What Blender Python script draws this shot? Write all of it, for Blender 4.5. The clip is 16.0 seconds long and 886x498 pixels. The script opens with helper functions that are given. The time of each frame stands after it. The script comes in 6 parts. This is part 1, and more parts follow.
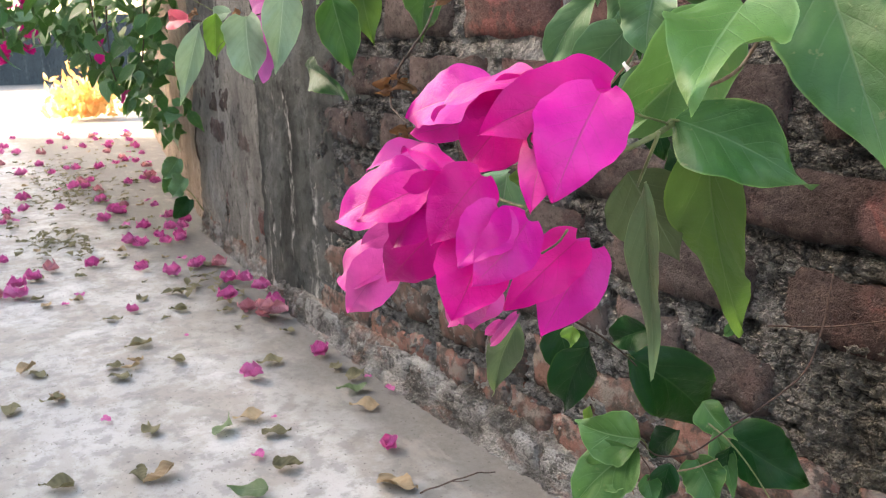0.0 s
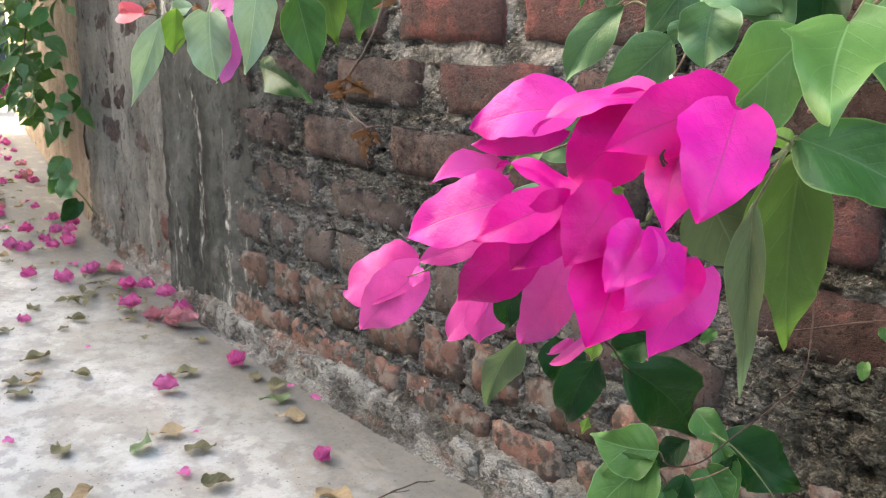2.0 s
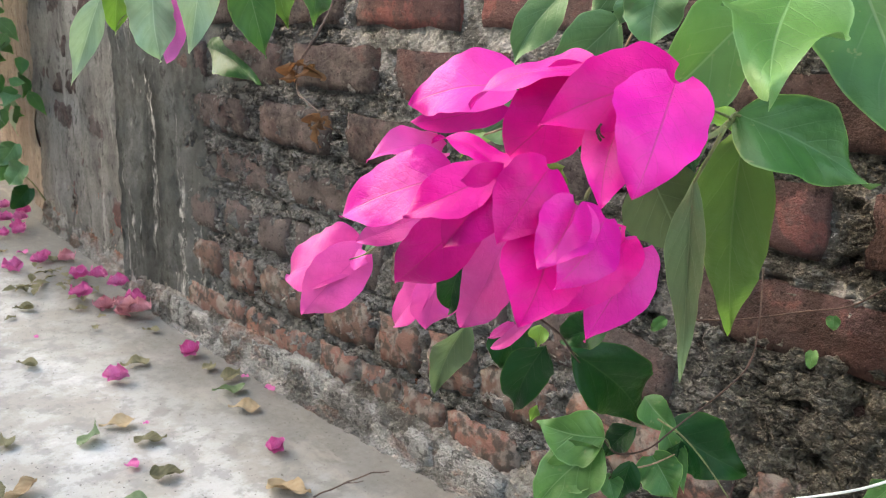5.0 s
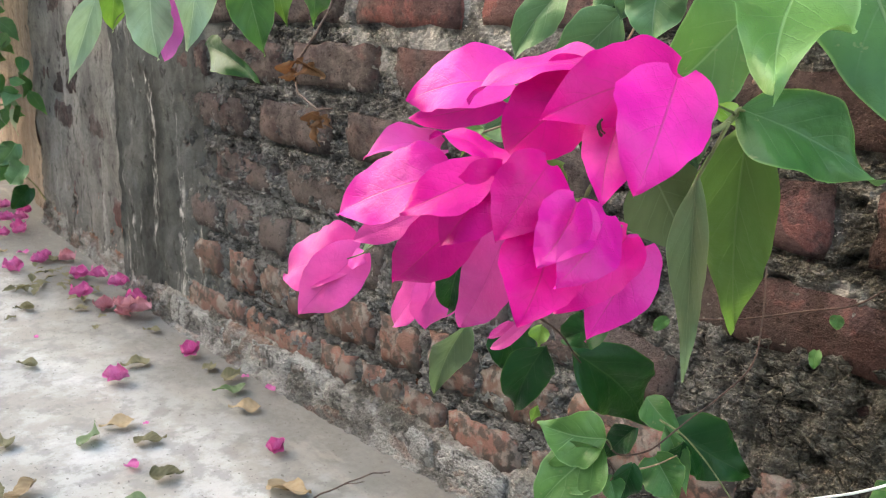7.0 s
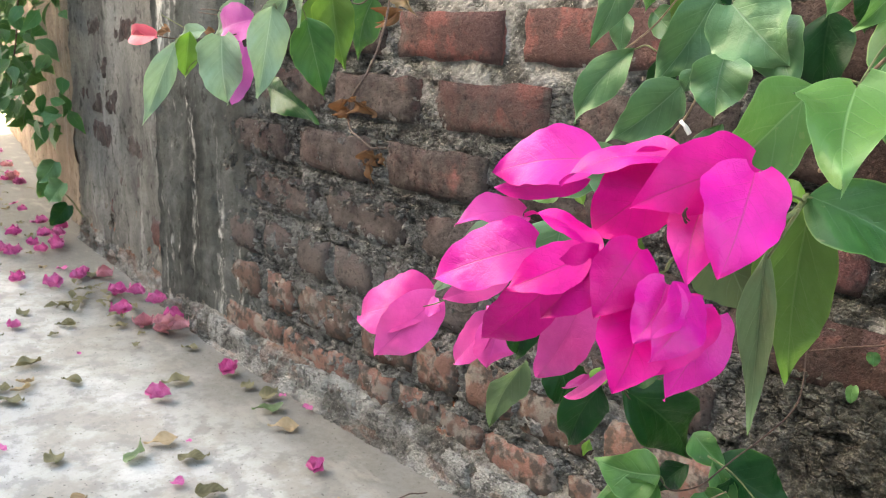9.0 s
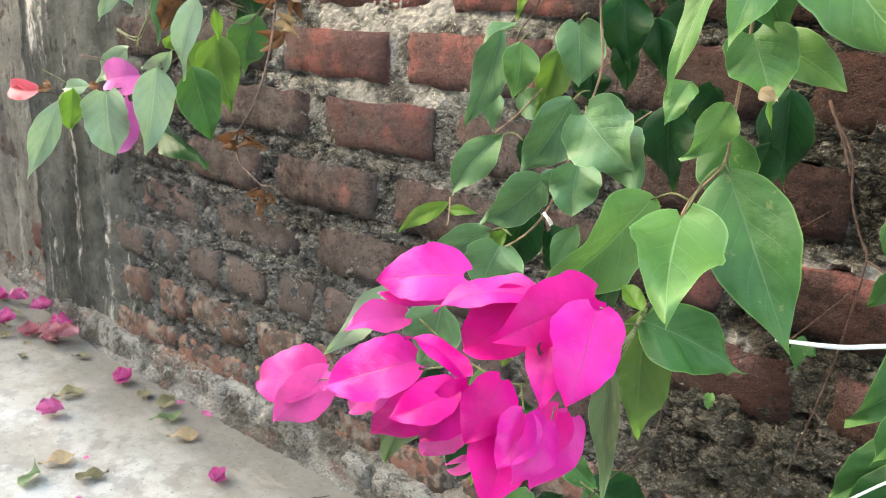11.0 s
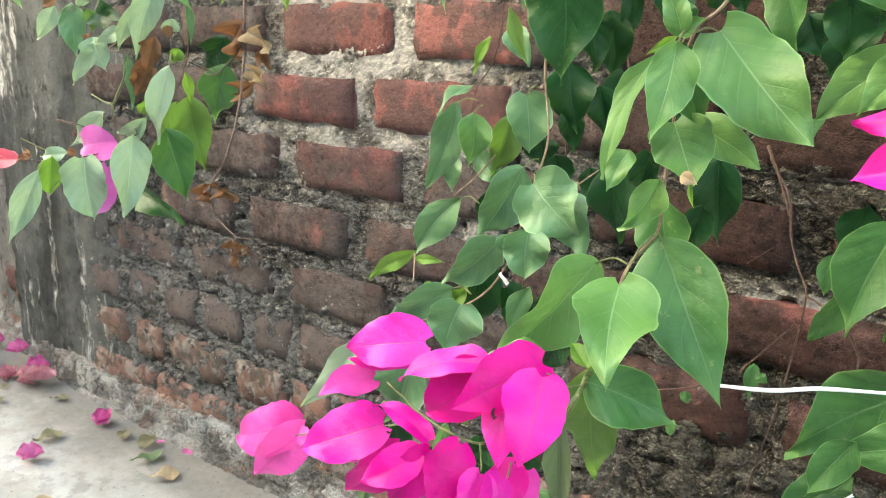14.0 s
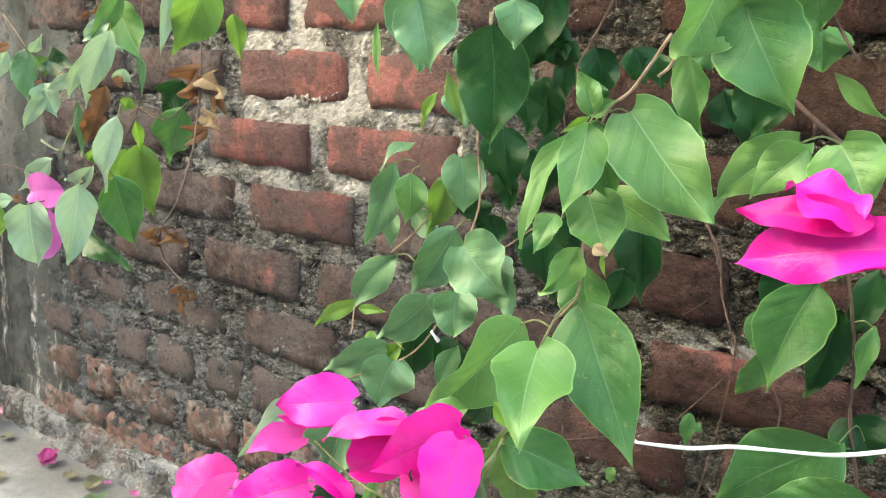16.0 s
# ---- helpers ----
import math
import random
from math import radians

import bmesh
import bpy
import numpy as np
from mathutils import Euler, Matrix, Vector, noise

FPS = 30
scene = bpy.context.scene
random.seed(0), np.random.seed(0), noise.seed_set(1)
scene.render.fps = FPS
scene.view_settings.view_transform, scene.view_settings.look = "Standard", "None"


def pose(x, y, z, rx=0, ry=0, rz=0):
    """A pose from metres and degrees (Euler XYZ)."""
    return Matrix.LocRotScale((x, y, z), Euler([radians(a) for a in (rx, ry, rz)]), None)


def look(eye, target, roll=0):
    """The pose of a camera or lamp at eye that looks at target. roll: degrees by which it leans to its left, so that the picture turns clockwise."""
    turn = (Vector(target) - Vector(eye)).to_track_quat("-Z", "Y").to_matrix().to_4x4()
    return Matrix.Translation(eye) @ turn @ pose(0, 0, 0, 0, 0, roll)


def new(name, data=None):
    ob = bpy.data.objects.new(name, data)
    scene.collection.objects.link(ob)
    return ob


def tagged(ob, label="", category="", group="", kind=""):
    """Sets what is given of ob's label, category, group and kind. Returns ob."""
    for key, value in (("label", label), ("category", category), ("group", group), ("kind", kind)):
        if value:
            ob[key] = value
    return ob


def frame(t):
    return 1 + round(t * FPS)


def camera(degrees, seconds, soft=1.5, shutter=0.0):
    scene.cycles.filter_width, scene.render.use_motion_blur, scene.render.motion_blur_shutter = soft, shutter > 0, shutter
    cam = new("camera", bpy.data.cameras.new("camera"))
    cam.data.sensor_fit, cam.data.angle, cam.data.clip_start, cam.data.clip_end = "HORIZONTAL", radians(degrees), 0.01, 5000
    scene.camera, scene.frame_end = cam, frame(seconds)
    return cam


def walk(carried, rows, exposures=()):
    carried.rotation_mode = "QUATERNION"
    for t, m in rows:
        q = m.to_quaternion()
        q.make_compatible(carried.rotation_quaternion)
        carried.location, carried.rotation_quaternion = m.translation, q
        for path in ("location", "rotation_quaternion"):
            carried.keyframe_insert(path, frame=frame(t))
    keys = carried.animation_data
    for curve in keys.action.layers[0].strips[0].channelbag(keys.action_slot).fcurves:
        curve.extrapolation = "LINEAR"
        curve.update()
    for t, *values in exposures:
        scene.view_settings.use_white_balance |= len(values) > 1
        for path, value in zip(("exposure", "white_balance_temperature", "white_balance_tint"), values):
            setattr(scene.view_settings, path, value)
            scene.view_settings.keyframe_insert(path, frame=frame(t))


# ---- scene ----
cam = camera(56.2, 16.0, 1.1)
# a small lens opening: sharp on the flowers, soft on the ground farther off
cam.data.dof.use_dof, cam.data.dof.focus_distance, cam.data.dof.aperture_fstop = True, 0.45, 45.0
PATH = [
    (0, (1.091, -0.783, 0.667), (-0.549, 0.255, 0.184), -0.6),
    (0.5, (1.089, -0.785, 0.667), (-0.542, 0.263, 0.172), -0.4),
    (1, (1.075, -0.799, 0.668), (-0.535, 0.275, 0.167), -0.3),
    (1.5, (1.045, -0.83, 0.675), (-0.507, 0.332, 0.183), 0.5),
    (2, (1.022, -0.842, 0.669), (-0.45, 0.425, 0.191), 1.2),
    (2.5, (1.024, -0.83, 0.665), (-0.408, 0.479, 0.179), 1.5),
    (3, (1.022, -0.828, 0.664), (-0.39, 0.499, 0.167), 1.5),
    (3.5, (1.024, -0.825, 0.663), (-0.384, 0.505, 0.164), 1.7),
    (4, (1.021, -0.827, 0.661), (-0.386, 0.503, 0.161), 2.0),
    (4.2, (1.024, -0.827, 0.661), (-0.383, 0.506, 0.168), 2.2),
    (6.5, (1.018, -0.822, 0.661), (-0.397, 0.502, 0.168), 2.0),
    (7, (1.019, -0.821, 0.659), (-0.394, 0.506, 0.165), 2.1),
    (7.5, (1.017, -0.822, 0.654), (-0.392, 0.505, 0.152), 2.4),
    (8, (1.013, -0.851, 0.656), (-0.413, 0.461, 0.161), 2.8),
    (8.5, (1.016, -0.856, 0.668), (-0.434, 0.436, 0.192), 2.6),
    (9, (1.019, -0.866, 0.689), (-0.429, 0.433, 0.222), 2.3),
    (9.5, (1.026, -0.887, 0.722), (-0.376, 0.462, 0.257), 2.2),
    (10, (1.035, -0.883, 0.751), (-0.28, 0.547, 0.276), 1.8),
    (10.2, (1.034, -0.876, 0.764), (-0.25, 0.576, 0.27), 1.7),
    (12.3, (1.05, -0.894, 0.776), (-0.189, 0.572, 0.216), 2.6),
    (12.5, (1.05, -0.894, 0.777), (-0.182, 0.579, 0.218), 2.5),
    (13, (1.052, -0.896, 0.784), (-0.163, 0.591, 0.225), 2.2),
    (13.5, (1.058, -0.895, 0.796), (-0.15, 0.604, 0.256), 1.5),
    (14, (1.066, -0.902, 0.813), (-0.148, 0.606, 0.312), 0.8),
    (14.5, (1.071, -0.91, 0.823), (-0.154, 0.604, 0.368), 0.8),
    (15, (1.079, -0.911, 0.837), (-0.153, 0.609, 0.422), 0.3),
    (15.5, (1.084, -0.907, 0.844), (-0.126, 0.632, 0.433), 0.7),
    (16, (1.092, -0.899, 0.835), (-0.07, 0.673, 0.414), 2.1),
]
walk(cam, [(t, look(eye, target, roll)) for t, eye, target, roll in PATH], [(0.0, 3.44, 7300.0, 13.5), (2.5, 3.65, 7280.0, 9.0), (8.5, 3.69, 7320.0, 7.0), (10.2, 3.83, 7420.0, 4.5), (12.3, 3.97, 7520.0, 3.0), (16.0, 4.09, 7500.0, 1.5)])

# ---- light ----
SUN_AZ, SUN_EL = 232.0, 19.0   # low sun, kept off the path by the unseen wall added opposite
world = bpy.data.worlds.new("sky")
scene.world = world
world.use_nodes = True
wn = world.node_tree
sky = wn.nodes.new("ShaderNodeTexSky")
sky.sky_type = "NISHITA"
sky.sun_disc = False
sky.sun_elevation = radians(SUN_EL)
sky.sun_rotation = radians(90.0 - SUN_AZ)
sky.air_density, sky.dust_density, sky.ozone_density = 1.0, 4.0, 0.6
wn.links.new(sky.outputs[0], wn.nodes["Background"].inputs[0])
wn.nodes["Background"].inputs[1].default_value = 0.15
sun = new("sun", bpy.data.lights.new("sun", "SUN"))
sun.data.energy, sun.data.angle, sun.data.color = 4.0, radians(0.6), (1.0, 0.93, 0.82)
sd = Vector((math.cos(radians(SUN_AZ)) * math.cos(radians(SUN_EL)), math.sin(radians(SUN_AZ)) * math.cos(radians(SUN_EL)), math.sin(radians(SUN_EL))))
sun.matrix_world = look(sd * 20, (0, 0, 0))


# ---- materials ----
class Mat:
    """A small builder of node materials."""

    def __init__(self, name):
        self.m = bpy.data.materials.new(name)
        self.m.use_nodes = True
        self.t = self.m.node_tree
        self.b = self.t.nodes["Principled BSDF"]
        self.out = self.t.nodes["Material Output"]

    def n(self, kind, **props):
        node = self.t.nodes.new("ShaderNode" + kind)
        for k, v in props.items():
            if k == "operation":
                node.operation = v
            elif k == "blend_type":
                node.blend_type = v
            elif k == "data_type":
                node.data_type = v
        return node

    def link(self, a, b):
        self.t.links.new(a, b)

    def put(self, socket, v):
        if isinstance(v, (int, float)):
            socket.default_value = v
        elif isinstance(v, tuple):
            socket.default_value = (*v, 1.0) if len(v) == 3 and len(socket.default_value) == 4 else v
        else:
            self.link(v, socket)

    def math(self, op, a, b=0.0, c=0.0):
        node = self.n("Math", operation=op)
        for i, v in enumerate((a, b, c)):
            self.put(node.inputs[i], v)
        return node.outputs[0]

    def pos(self):
        return self.n("NewGeometry").outputs["Position"]

    def noise(self, at, scale, detail=4.0, rough=0.55, stretch=(1, 1, 1), w=0.0):
        mp = self.n("Mapping")
        self.link(at, mp.inputs["Vector"])
        mp.inputs["Scale"].default_value = stretch
        mp.inputs["Location"].default_value = (w, w * 1.7, w * 0.3)
        tex = self.n("TexNoise")
        self.link(mp.outputs[0], tex.inputs["Vector"])
        tex.inputs["Scale"].default_value, tex.inputs["Detail"].default_value, tex.inputs["Roughness"].default_value = scale, detail, rough
        return tex.outputs["Fac"]

    def voronoi(self, at, scale):
        tex = self.n("TexVoronoi")
        self.link(at, tex.inputs["Vector"])
        tex.inputs["Scale"].default_value = scale
        return tex.outputs["Distance"]

    def step(self, v, lo, hi):
        node = self.n("MapRange")
        node.interpolation_type = "SMOOTHSTEP"
        self.put(node.inputs["Value"], v)
        node.inputs["From Min"].default_value, node.inputs["From Max"].default_value = lo, hi
        return node.outputs[0]

    def mix(self, f, a, b):
        node = self.n("Mix", data_type="RGBA")
        self.put(node.inputs["Factor"], f)
        self.put(node.inputs[6], a)
        self.put(node.inputs[7], b)
        return node.outputs[2]

    def random(self):
        return self.n("ObjectInfo").outputs["Random"]

    def bump(self, h, strength, dist, base=None):
        node = self.n("Bump")
        node.inputs["Strength"].default_value, node.inputs["Distance"].default_value = strength, dist
        self.link(h, node.inputs["Height"])
        if base is not None:
            self.link(base, node.inputs["Normal"])
        return node.outputs[0]

    def done(self, color, rough=0.8, normal=None, spec=0.4, metal=0.0):
        self.put(self.b.inputs["Base Color"], color)
        self.put(self.b.inputs["Roughness"], rough)
        self.b.inputs["Specular IOR Level"].default_value = spec
        self.b.inputs["Metallic"].default_value = metal
        if normal is not None:
            self.link(normal, self.b.inputs["Normal"])
        return self.m


def sep(m, v):
    node = m.n("SeparateXYZ")
    m.link(v, node.inputs[0])
    return node.outputs


def soot(m, p, fine, kind):
    """Stain colour, hazed low down: dusty grey soot far off, dark brown algae nearer."""
    x, y, z = sep(m, p)
    k = m.step(x, 0.40, 0.75)
    runs = m.step(m.noise(p, 8.0, 5.0, 0.65, stretch=(1.3, 1.0, 0.30), w=51.0), 0.36, 0.64)
    dust = m.step(m.noise(p, 46.0, 5.0, 0.68, stretch=(0.8, 1.0, 1.2), w=63.0), 0.40, 0.62)
    fine = m.math("ADD", m.math("MULTIPLY", m.step(fine, 0.36, 0.64), 0.22), m.math("ADD", m.math("MULTIPLY", dust, 0.40), m.math("MULTIPLY", runs, 0.38)))
    # paler low down: smeared mortar, with the haze's veil put into the colour
    fine = m.math("ADD", fine, m.math("MULTIPLY", m.step(z, 0.46, 0.28), 0.46))
    if kind == "brick":
        far, near = m.mix(fine, (0.018, 0.016, 0.016), (0.120, 0.106, 0.100)), m.mix(fine, (0.007, 0.005, 0.005), (0.066, 0.040, 0.032))
    else:
        far, near = m.mix(fine, (0.020, 0.019, 0.018), (0.320, 0.310, 0.294)), m.mix(fine, (0.008, 0.007, 0.006), (0.165, 0.145, 0.112))
    return m.mix(k, far, near)


def grime_mask(m, p, foot=0.0):
    """Old soot and algae on the wall; one broad patch of brick and pale mortar has stayed cleaner."""
    x, y, z = sep(m, p)
    a = m.noise(p, 4.2, 6.0, 0.62)
    b = m.noise(p, 19.0, 5.0, 0.65, w=3.0)
    ex = m.math("MULTIPLY", m.math("SUBTRACT", x, 0.18), 2.5)
    ez = m.math("MULTIPLY", m.math("SUBTRACT", z, 0.82), 2.1)
    d = m.math("SQRT", m.math("ADD", m.math("MULTIPLY", ex, ex), m.math("MULTIPLY", ez, ez)))
    fx = m.math("MULTIPLY", m.math("SUBTRACT", x, 0.84), 2.6)
    fz = m.math("MULTIPLY", m.math("SUBTRACT", z, 0.525), 8.5)
    d2 = m.math("SQRT", m.math("ADD", m.math("MULTIPLY", fx, fx), m.math("MULTIPLY", fz, fz)))
    d = m.math("MINIMUM", d, m.math("ADD", d2, 0.60))
    for cx, cz, kx, kz in ((0.715, 0.412, 9.0, 20.0), (0.672, 0.488, 20.0, 24.0), (0.86, 0.40, 9.0, 18.0)):
        gx = m.math("MULTIPLY", m.math("SUBTRACT", x, cx), kx)
        gz = m.math("MULTIPLY", m.math("SUBTRACT", z, cz), kz)
        d = m.math("MINIMUM", d, m.math("SQRT", m.math("ADD", m.math("MULTIPLY", gx, gx), m.math("MULTIPLY", gz, gz))))
    s = m.math("ADD", m.math("MULTIPLY", a, 1.0), m.math("MULTIPLY", b, 0.7))
    s = m.math("ADD", s, m.math("MULTIPLY", m.math("MAXIMUM", m.math("SUBTRACT", m.math("MINIMUM", d, 1.35), 0.35), 0.0), 0.70))
    s = m.math("ADD", s, m.math("MULTIPLY", m.math("MULTIPLY", m.step(x, 0.45, 0.68), m.step(z, 0.46, 0.34)), 0.30))
    s = m.math("SUBTRACT", s, m.math("MULTIPLY", m.math("MULTIPLY", m.step(x, 0.50, 0.70), m.step(z, 0.40, 0.50)), 0.10))
    if foot:
        s = m.math("SUBTRACT", s, m.math("MULTIPLY", m.step(z, 0.25, 0.17), foot))
    return m.step(s, 0.90, 1.12)


def make_brick():
    m = Mat("fired_brick")
    p = m.pos()
    r = m.random()
    tone = m.mix(r, (0.175, 0.078, 0.072), (0.265, 0.115, 0.104))
    fine = m.noise(p, 90.0, 5.0, 0.7)
    blot = m.noise(p, 17.0, 4.0, 0.6, w=7.0)
    tone = m.mix(m.math("MULTIPLY", m.step(fine, 0.35, 0.75), 0.45), tone, (0.13, 0.05, 0.04))
    band = m.noise(p, 7.5, 3.0, 0.5, stretch=(1.0, 3.0, 0.8), w=12.0)
    band = m.math("FRACT", m.math("ADD", m.math("MULTIPLY", band, 3.0), m.math("MULTIPLY", r, 3.0)))
    burnt = m.math("MULTIPLY", m.math("MAXIMUM", m.step(blot, 0.45, 0.53), m.math("MULTIPLY", m.step(band, 0.50, 0.56), m.step(band, 1.0, 0.93))), 0.85)
    tone = m.mix(burnt, tone, m.mix(fine, (0.050, 0.036, 0.035), (0.150, 0.092, 0.086)))
    chips = m.step(m.noise(p, 240.0, 2.0, 0.5, w=1.0), 0.66, 0.74)
    tone = m.mix(m.math("MULTIPLY", chips, 0.22), tone, (0.42, 0.33, 0.28))
    g = grime_mask(m, p, 0.60)
    tone = m.mix(m.math("MULTIPLY", g, 0.86), tone, soot(m, p, fine, "brick"))
    grain = m.noise(p, 420.0, 3.0, 0.7, w=4.0)
    tone = m.mix(m.math("MULTIPLY", m.step(grain, 0.54, 0.68), 0.28), tone, (0.018, 0.014, 0.012))
    tone = m.mix(m.math("MULTIPLY", m.step(m.noise(p, 520.0, 2.0, 0.6, w=14.0), 0.63, 0.71), 0.18), tone, (0.34, 0.28, 0.24))
    pits = m.noise(p, 140.0, 3.0, 0.6, w=44.0)
    tone = m.mix(m.math("MULTIPLY", m.step(pits, 0.41, 0.35), m.math("MULTIPLY_ADD", g, 0.32, 0.25)), tone, (0.008, 0.006, 0.006))
    h = m.math("ADD", m.math("ADD", m.math("MULTIPLY", fine, 0.6), grain), m.math("MULTIPLY", pits, 1.2))
    return m.done(tone, 0.9, m.bump(h, 0.9, 0.006), 0.03)


def make_broken_brick():
    """Fresh orange breaks dusted with cement."""
    m = Mat("broken_brick")
    p = m.pos()
    fine = m.noise(p, 110.0, 5.0, 0.7)
    tone = m.mix(m.random(), (0.10, 0.070, 0.060), (0.19, 0.103, 0.084))
    tone = m.mix(m.math("MULTIPLY", m.step(m.noise(p, 30.0, 4.0, 0.6, w=2.0), 0.46, 0.60), 0.75), tone, (0.20, 0.185, 0.165))
    tone = m.mix(m.math("MULTIPLY", m.step(m.noise(p, 48.0, 4.0, 0.6, w=8.0), 0.48, 0.60), 0.85), tone, (0.05, 0.045, 0.040))
    tone = m.mix(m.math("MULTIPLY", m.step(fine, 0.5, 0.7), 0.5), tone, (0.12, 0.075, 0.055))
    return m.done(tone, 0.92, m.bump(fine, 0.9, 0.006), 0.03)


def make_mortar(name, light, dark, grime=0.9, coarse=1.0, lump=0.16):
    m = Mat(name)
    p = m.pos()
    big = m.noise(p, 13.0, 6.0, 0.62, w=2.0)
    fine = m.noise(p, 130.0, 5.0, 0.7, w=5.0)
    grit = m.voronoi(p, 260.0)
    tone = m.mix(m.step(big, 0.47, 0.60), light, dark)
    tone = m.mix(m.math("MULTIPLY", m.step(fine, 0.48, 0.72), 0.32), tone, (0.13, 0.12, 0.105))
    tone = m.mix(m.math("MULTIPLY", m.step(m.noise(p, 200.0, 2.0, 0.5, w=9.0), 0.64, 0.72), 0.6), tone, (0.55, 0.51, 0.45))
    g = grime_mask(m, p)
    tone = m.mix(m.math("MULTIPLY", g, grime), tone, soot(m, p, fine, "mortar"))
    grain = m.noise(p, 360.0, 3.0, 0.7, w=8.0)
    tone = m.mix(m.math("MULTIPLY", m.step(grain, 0.53, 0.66), m.math("MULTIPLY_ADD", g, 0.22 * grime, 0.10)), tone, (0.012, 0.010, 0.009))
    tone = m.mix(m.math("MULTIPLY", m.step(m.noise(p, 430.0, 2.0, 0.6, w=19.0), 0.60, 0.68), 0.25), tone, (0.50, 0.46, 0.40))
    lumps = m.noise(p, 60.0, 4.0, 0.65, w=27.0)
    tone = m.mix(m.math("MULTIPLY", m.step(lumps, 0.52, 0.60), m.math("MULTIPLY_ADD", g, 0.30 * grime, lump)), tone, (0.020, 0.017, 0.014))
    crumb = m.noise(p, 95.0, 4.0, 0.62, stretch=(0.55, 1.0, 1.45), w=41.0)
    tone = m.mix(m.math("MULTIPLY", m.step(crumb, 0.57, 0.62), m.math("MULTIPLY_ADD", m.math("MULTIPLY", g, m.step(big, 0.62, 0.42)), 0.45 * grime, 0.10)), tone, (0.34, 0.32, 0.285))
    # hollows between crumbs go near-black: their shade is put into the colour
    tone = m.mix(m.math("MULTIPLY", m.step(crumb, 0.44, 0.37), m.math("MULTIPLY_ADD", g, 0.36 * grime, 0.07)), tone, (0.006, 0.005, 0.005))
    mp = m.n("Mapping")
    m.link(p, mp.inputs["Vector"])
    mp.inputs["Scale"].default_value = (0.6, 1.0, 1.5)
    warp = m.n("VectorMath", operation="ADD")
    m.link(mp.outputs[0], warp.inputs[0])
    wob = m.n("TexNoise")
    m.link(p, wob.inputs["Vector"])
    wob.inputs["Scale"].default_value, wob.inputs["Detail"].default_value = 45.0, 4.0
    sc = m.n("VectorMath", operation="SCALE")
    m.link(wob.outputs["Color"], sc.inputs[0])
    sc.inputs["Scale"].default_value = 0.035
    m.link(sc.outputs[0], warp.inputs[1])
    cells = m.n("TexVoronoi")
    cells.feature = "DISTANCE_TO_EDGE"
    m.link(warp.outputs[0], cells.inputs["Vector"])
    cells.inputs["Scale"].default_value = 42.0
    # dark crack lines: the shade of deep crevices is put into the colour
    crack_shade = m.math("MULTIPLY", m.step(cells.outputs["Distance"], 0.10, 0.01), m.step(m.noise(p, 14.0, 4.0, 0.6, w=71.0), 0.44, 0.60))
    tone = m.mix(m.math("MULTIPLY", crack_shade, m.math("MULTIPLY_ADD", g, 0.50 * grime, 0.14)), tone, (0.007, 0.006, 0.006))
    h = m.math("ADD", m.math("ADD", m.math("MULTIPLY", crumb, 2.0), grain), m.math("ADD", m.math("MULTIPLY", grit, 0.8), m.math("MULTIPLY", lumps, -2.0)))
    h = m.math("ADD", h, m.math("MULTIPLY", crack_shade, -1.6))
    relief = m.n("Bump")
    m.put(relief.inputs["Strength"], m.math("MULTIPLY_ADD", g, 0.65, 0.35))
    relief.inputs["Distance"].default_value = 0.014 * coarse
    m.link(h, relief.inputs["Height"])
    return m.done(tone, 0.93, relief.outputs[0], 0.02)


def make_rubble():
    """Broken cement over brick: pale grey faces, dark pits, brick showing through in places."""
    m = Mat("crumbled_cement")
    p = m.pos()
    x, y, z = sep(m, p)
    big = m.noise(p, 11.0, 5.0, 0.65, w=2.0)
    brk = m.noise(p, 16.0, 4.0, 0.6, stretch=(0.6, 1.0, 1.6), w=15.0)
    fine = m.noise(p, 120.0, 5.0, 0.7, w=5.0)
    up = m.step(z, 0.050, 0.075)
    tone = m.mix(m.step(big, 0.38, 0.60), (0.44, 0.42, 0.39), (0.15, 0.14, 0.125))
    old = m.mix(m.step(big, 0.40, 0.66), (0.34, 0.31, 0.27), (0.050, 0.042, 0.035))
    tone = m.mix(up, tone, old)
    tone = m.mix(m.math("MULTIPLY", m.step(brk, 0.52, 0.60), m.math("MULTIPLY_ADD", up, 0.6, 0.25)), tone, (0.33, 0.14, 0.09))
    tone = m.mix(m.math("MULTIPLY", m.step(fine, 0.48, 0.72), 0.4), tone, (0.075, 0.066, 0.055))
    grain = m.noise(p, 330.0, 3.0, 0.7, w=8.0)
    pits = m.noise(p, 55.0, 4.0, 0.65, w=21.0)
    tone = m.mix(m.math("MULTIPLY", m.step(pits, 0.53, 0.62), m.math("MULTIPLY_ADD", up, 0.35, 0.1)), tone, (0.022, 0.019, 0.016))
    tone = m.mix(m.math("MULTIPLY", m.step(grain, 0.56, 0.68), 0.45), tone, (0.014, 0.012, 0.010))
    tone = m.mix(m.math("MULTIPLY", m.step(m.noise(p, 400.0, 2.0, 0.6, w=23.0), 0.61, 0.69), 0.6), tone, (0.46, 0.43, 0.39))
    h = m.math("ADD", m.math("ADD", fine, grain), m.math("ADD", m.math("MULTIPLY", m.voronoi(p, 150.0), 0.9), m.math("MULTIPLY", pits, -2.2)))
    return m.done(tone, 0.93, m.bump(h, 1.0, 0.010), 0.02)


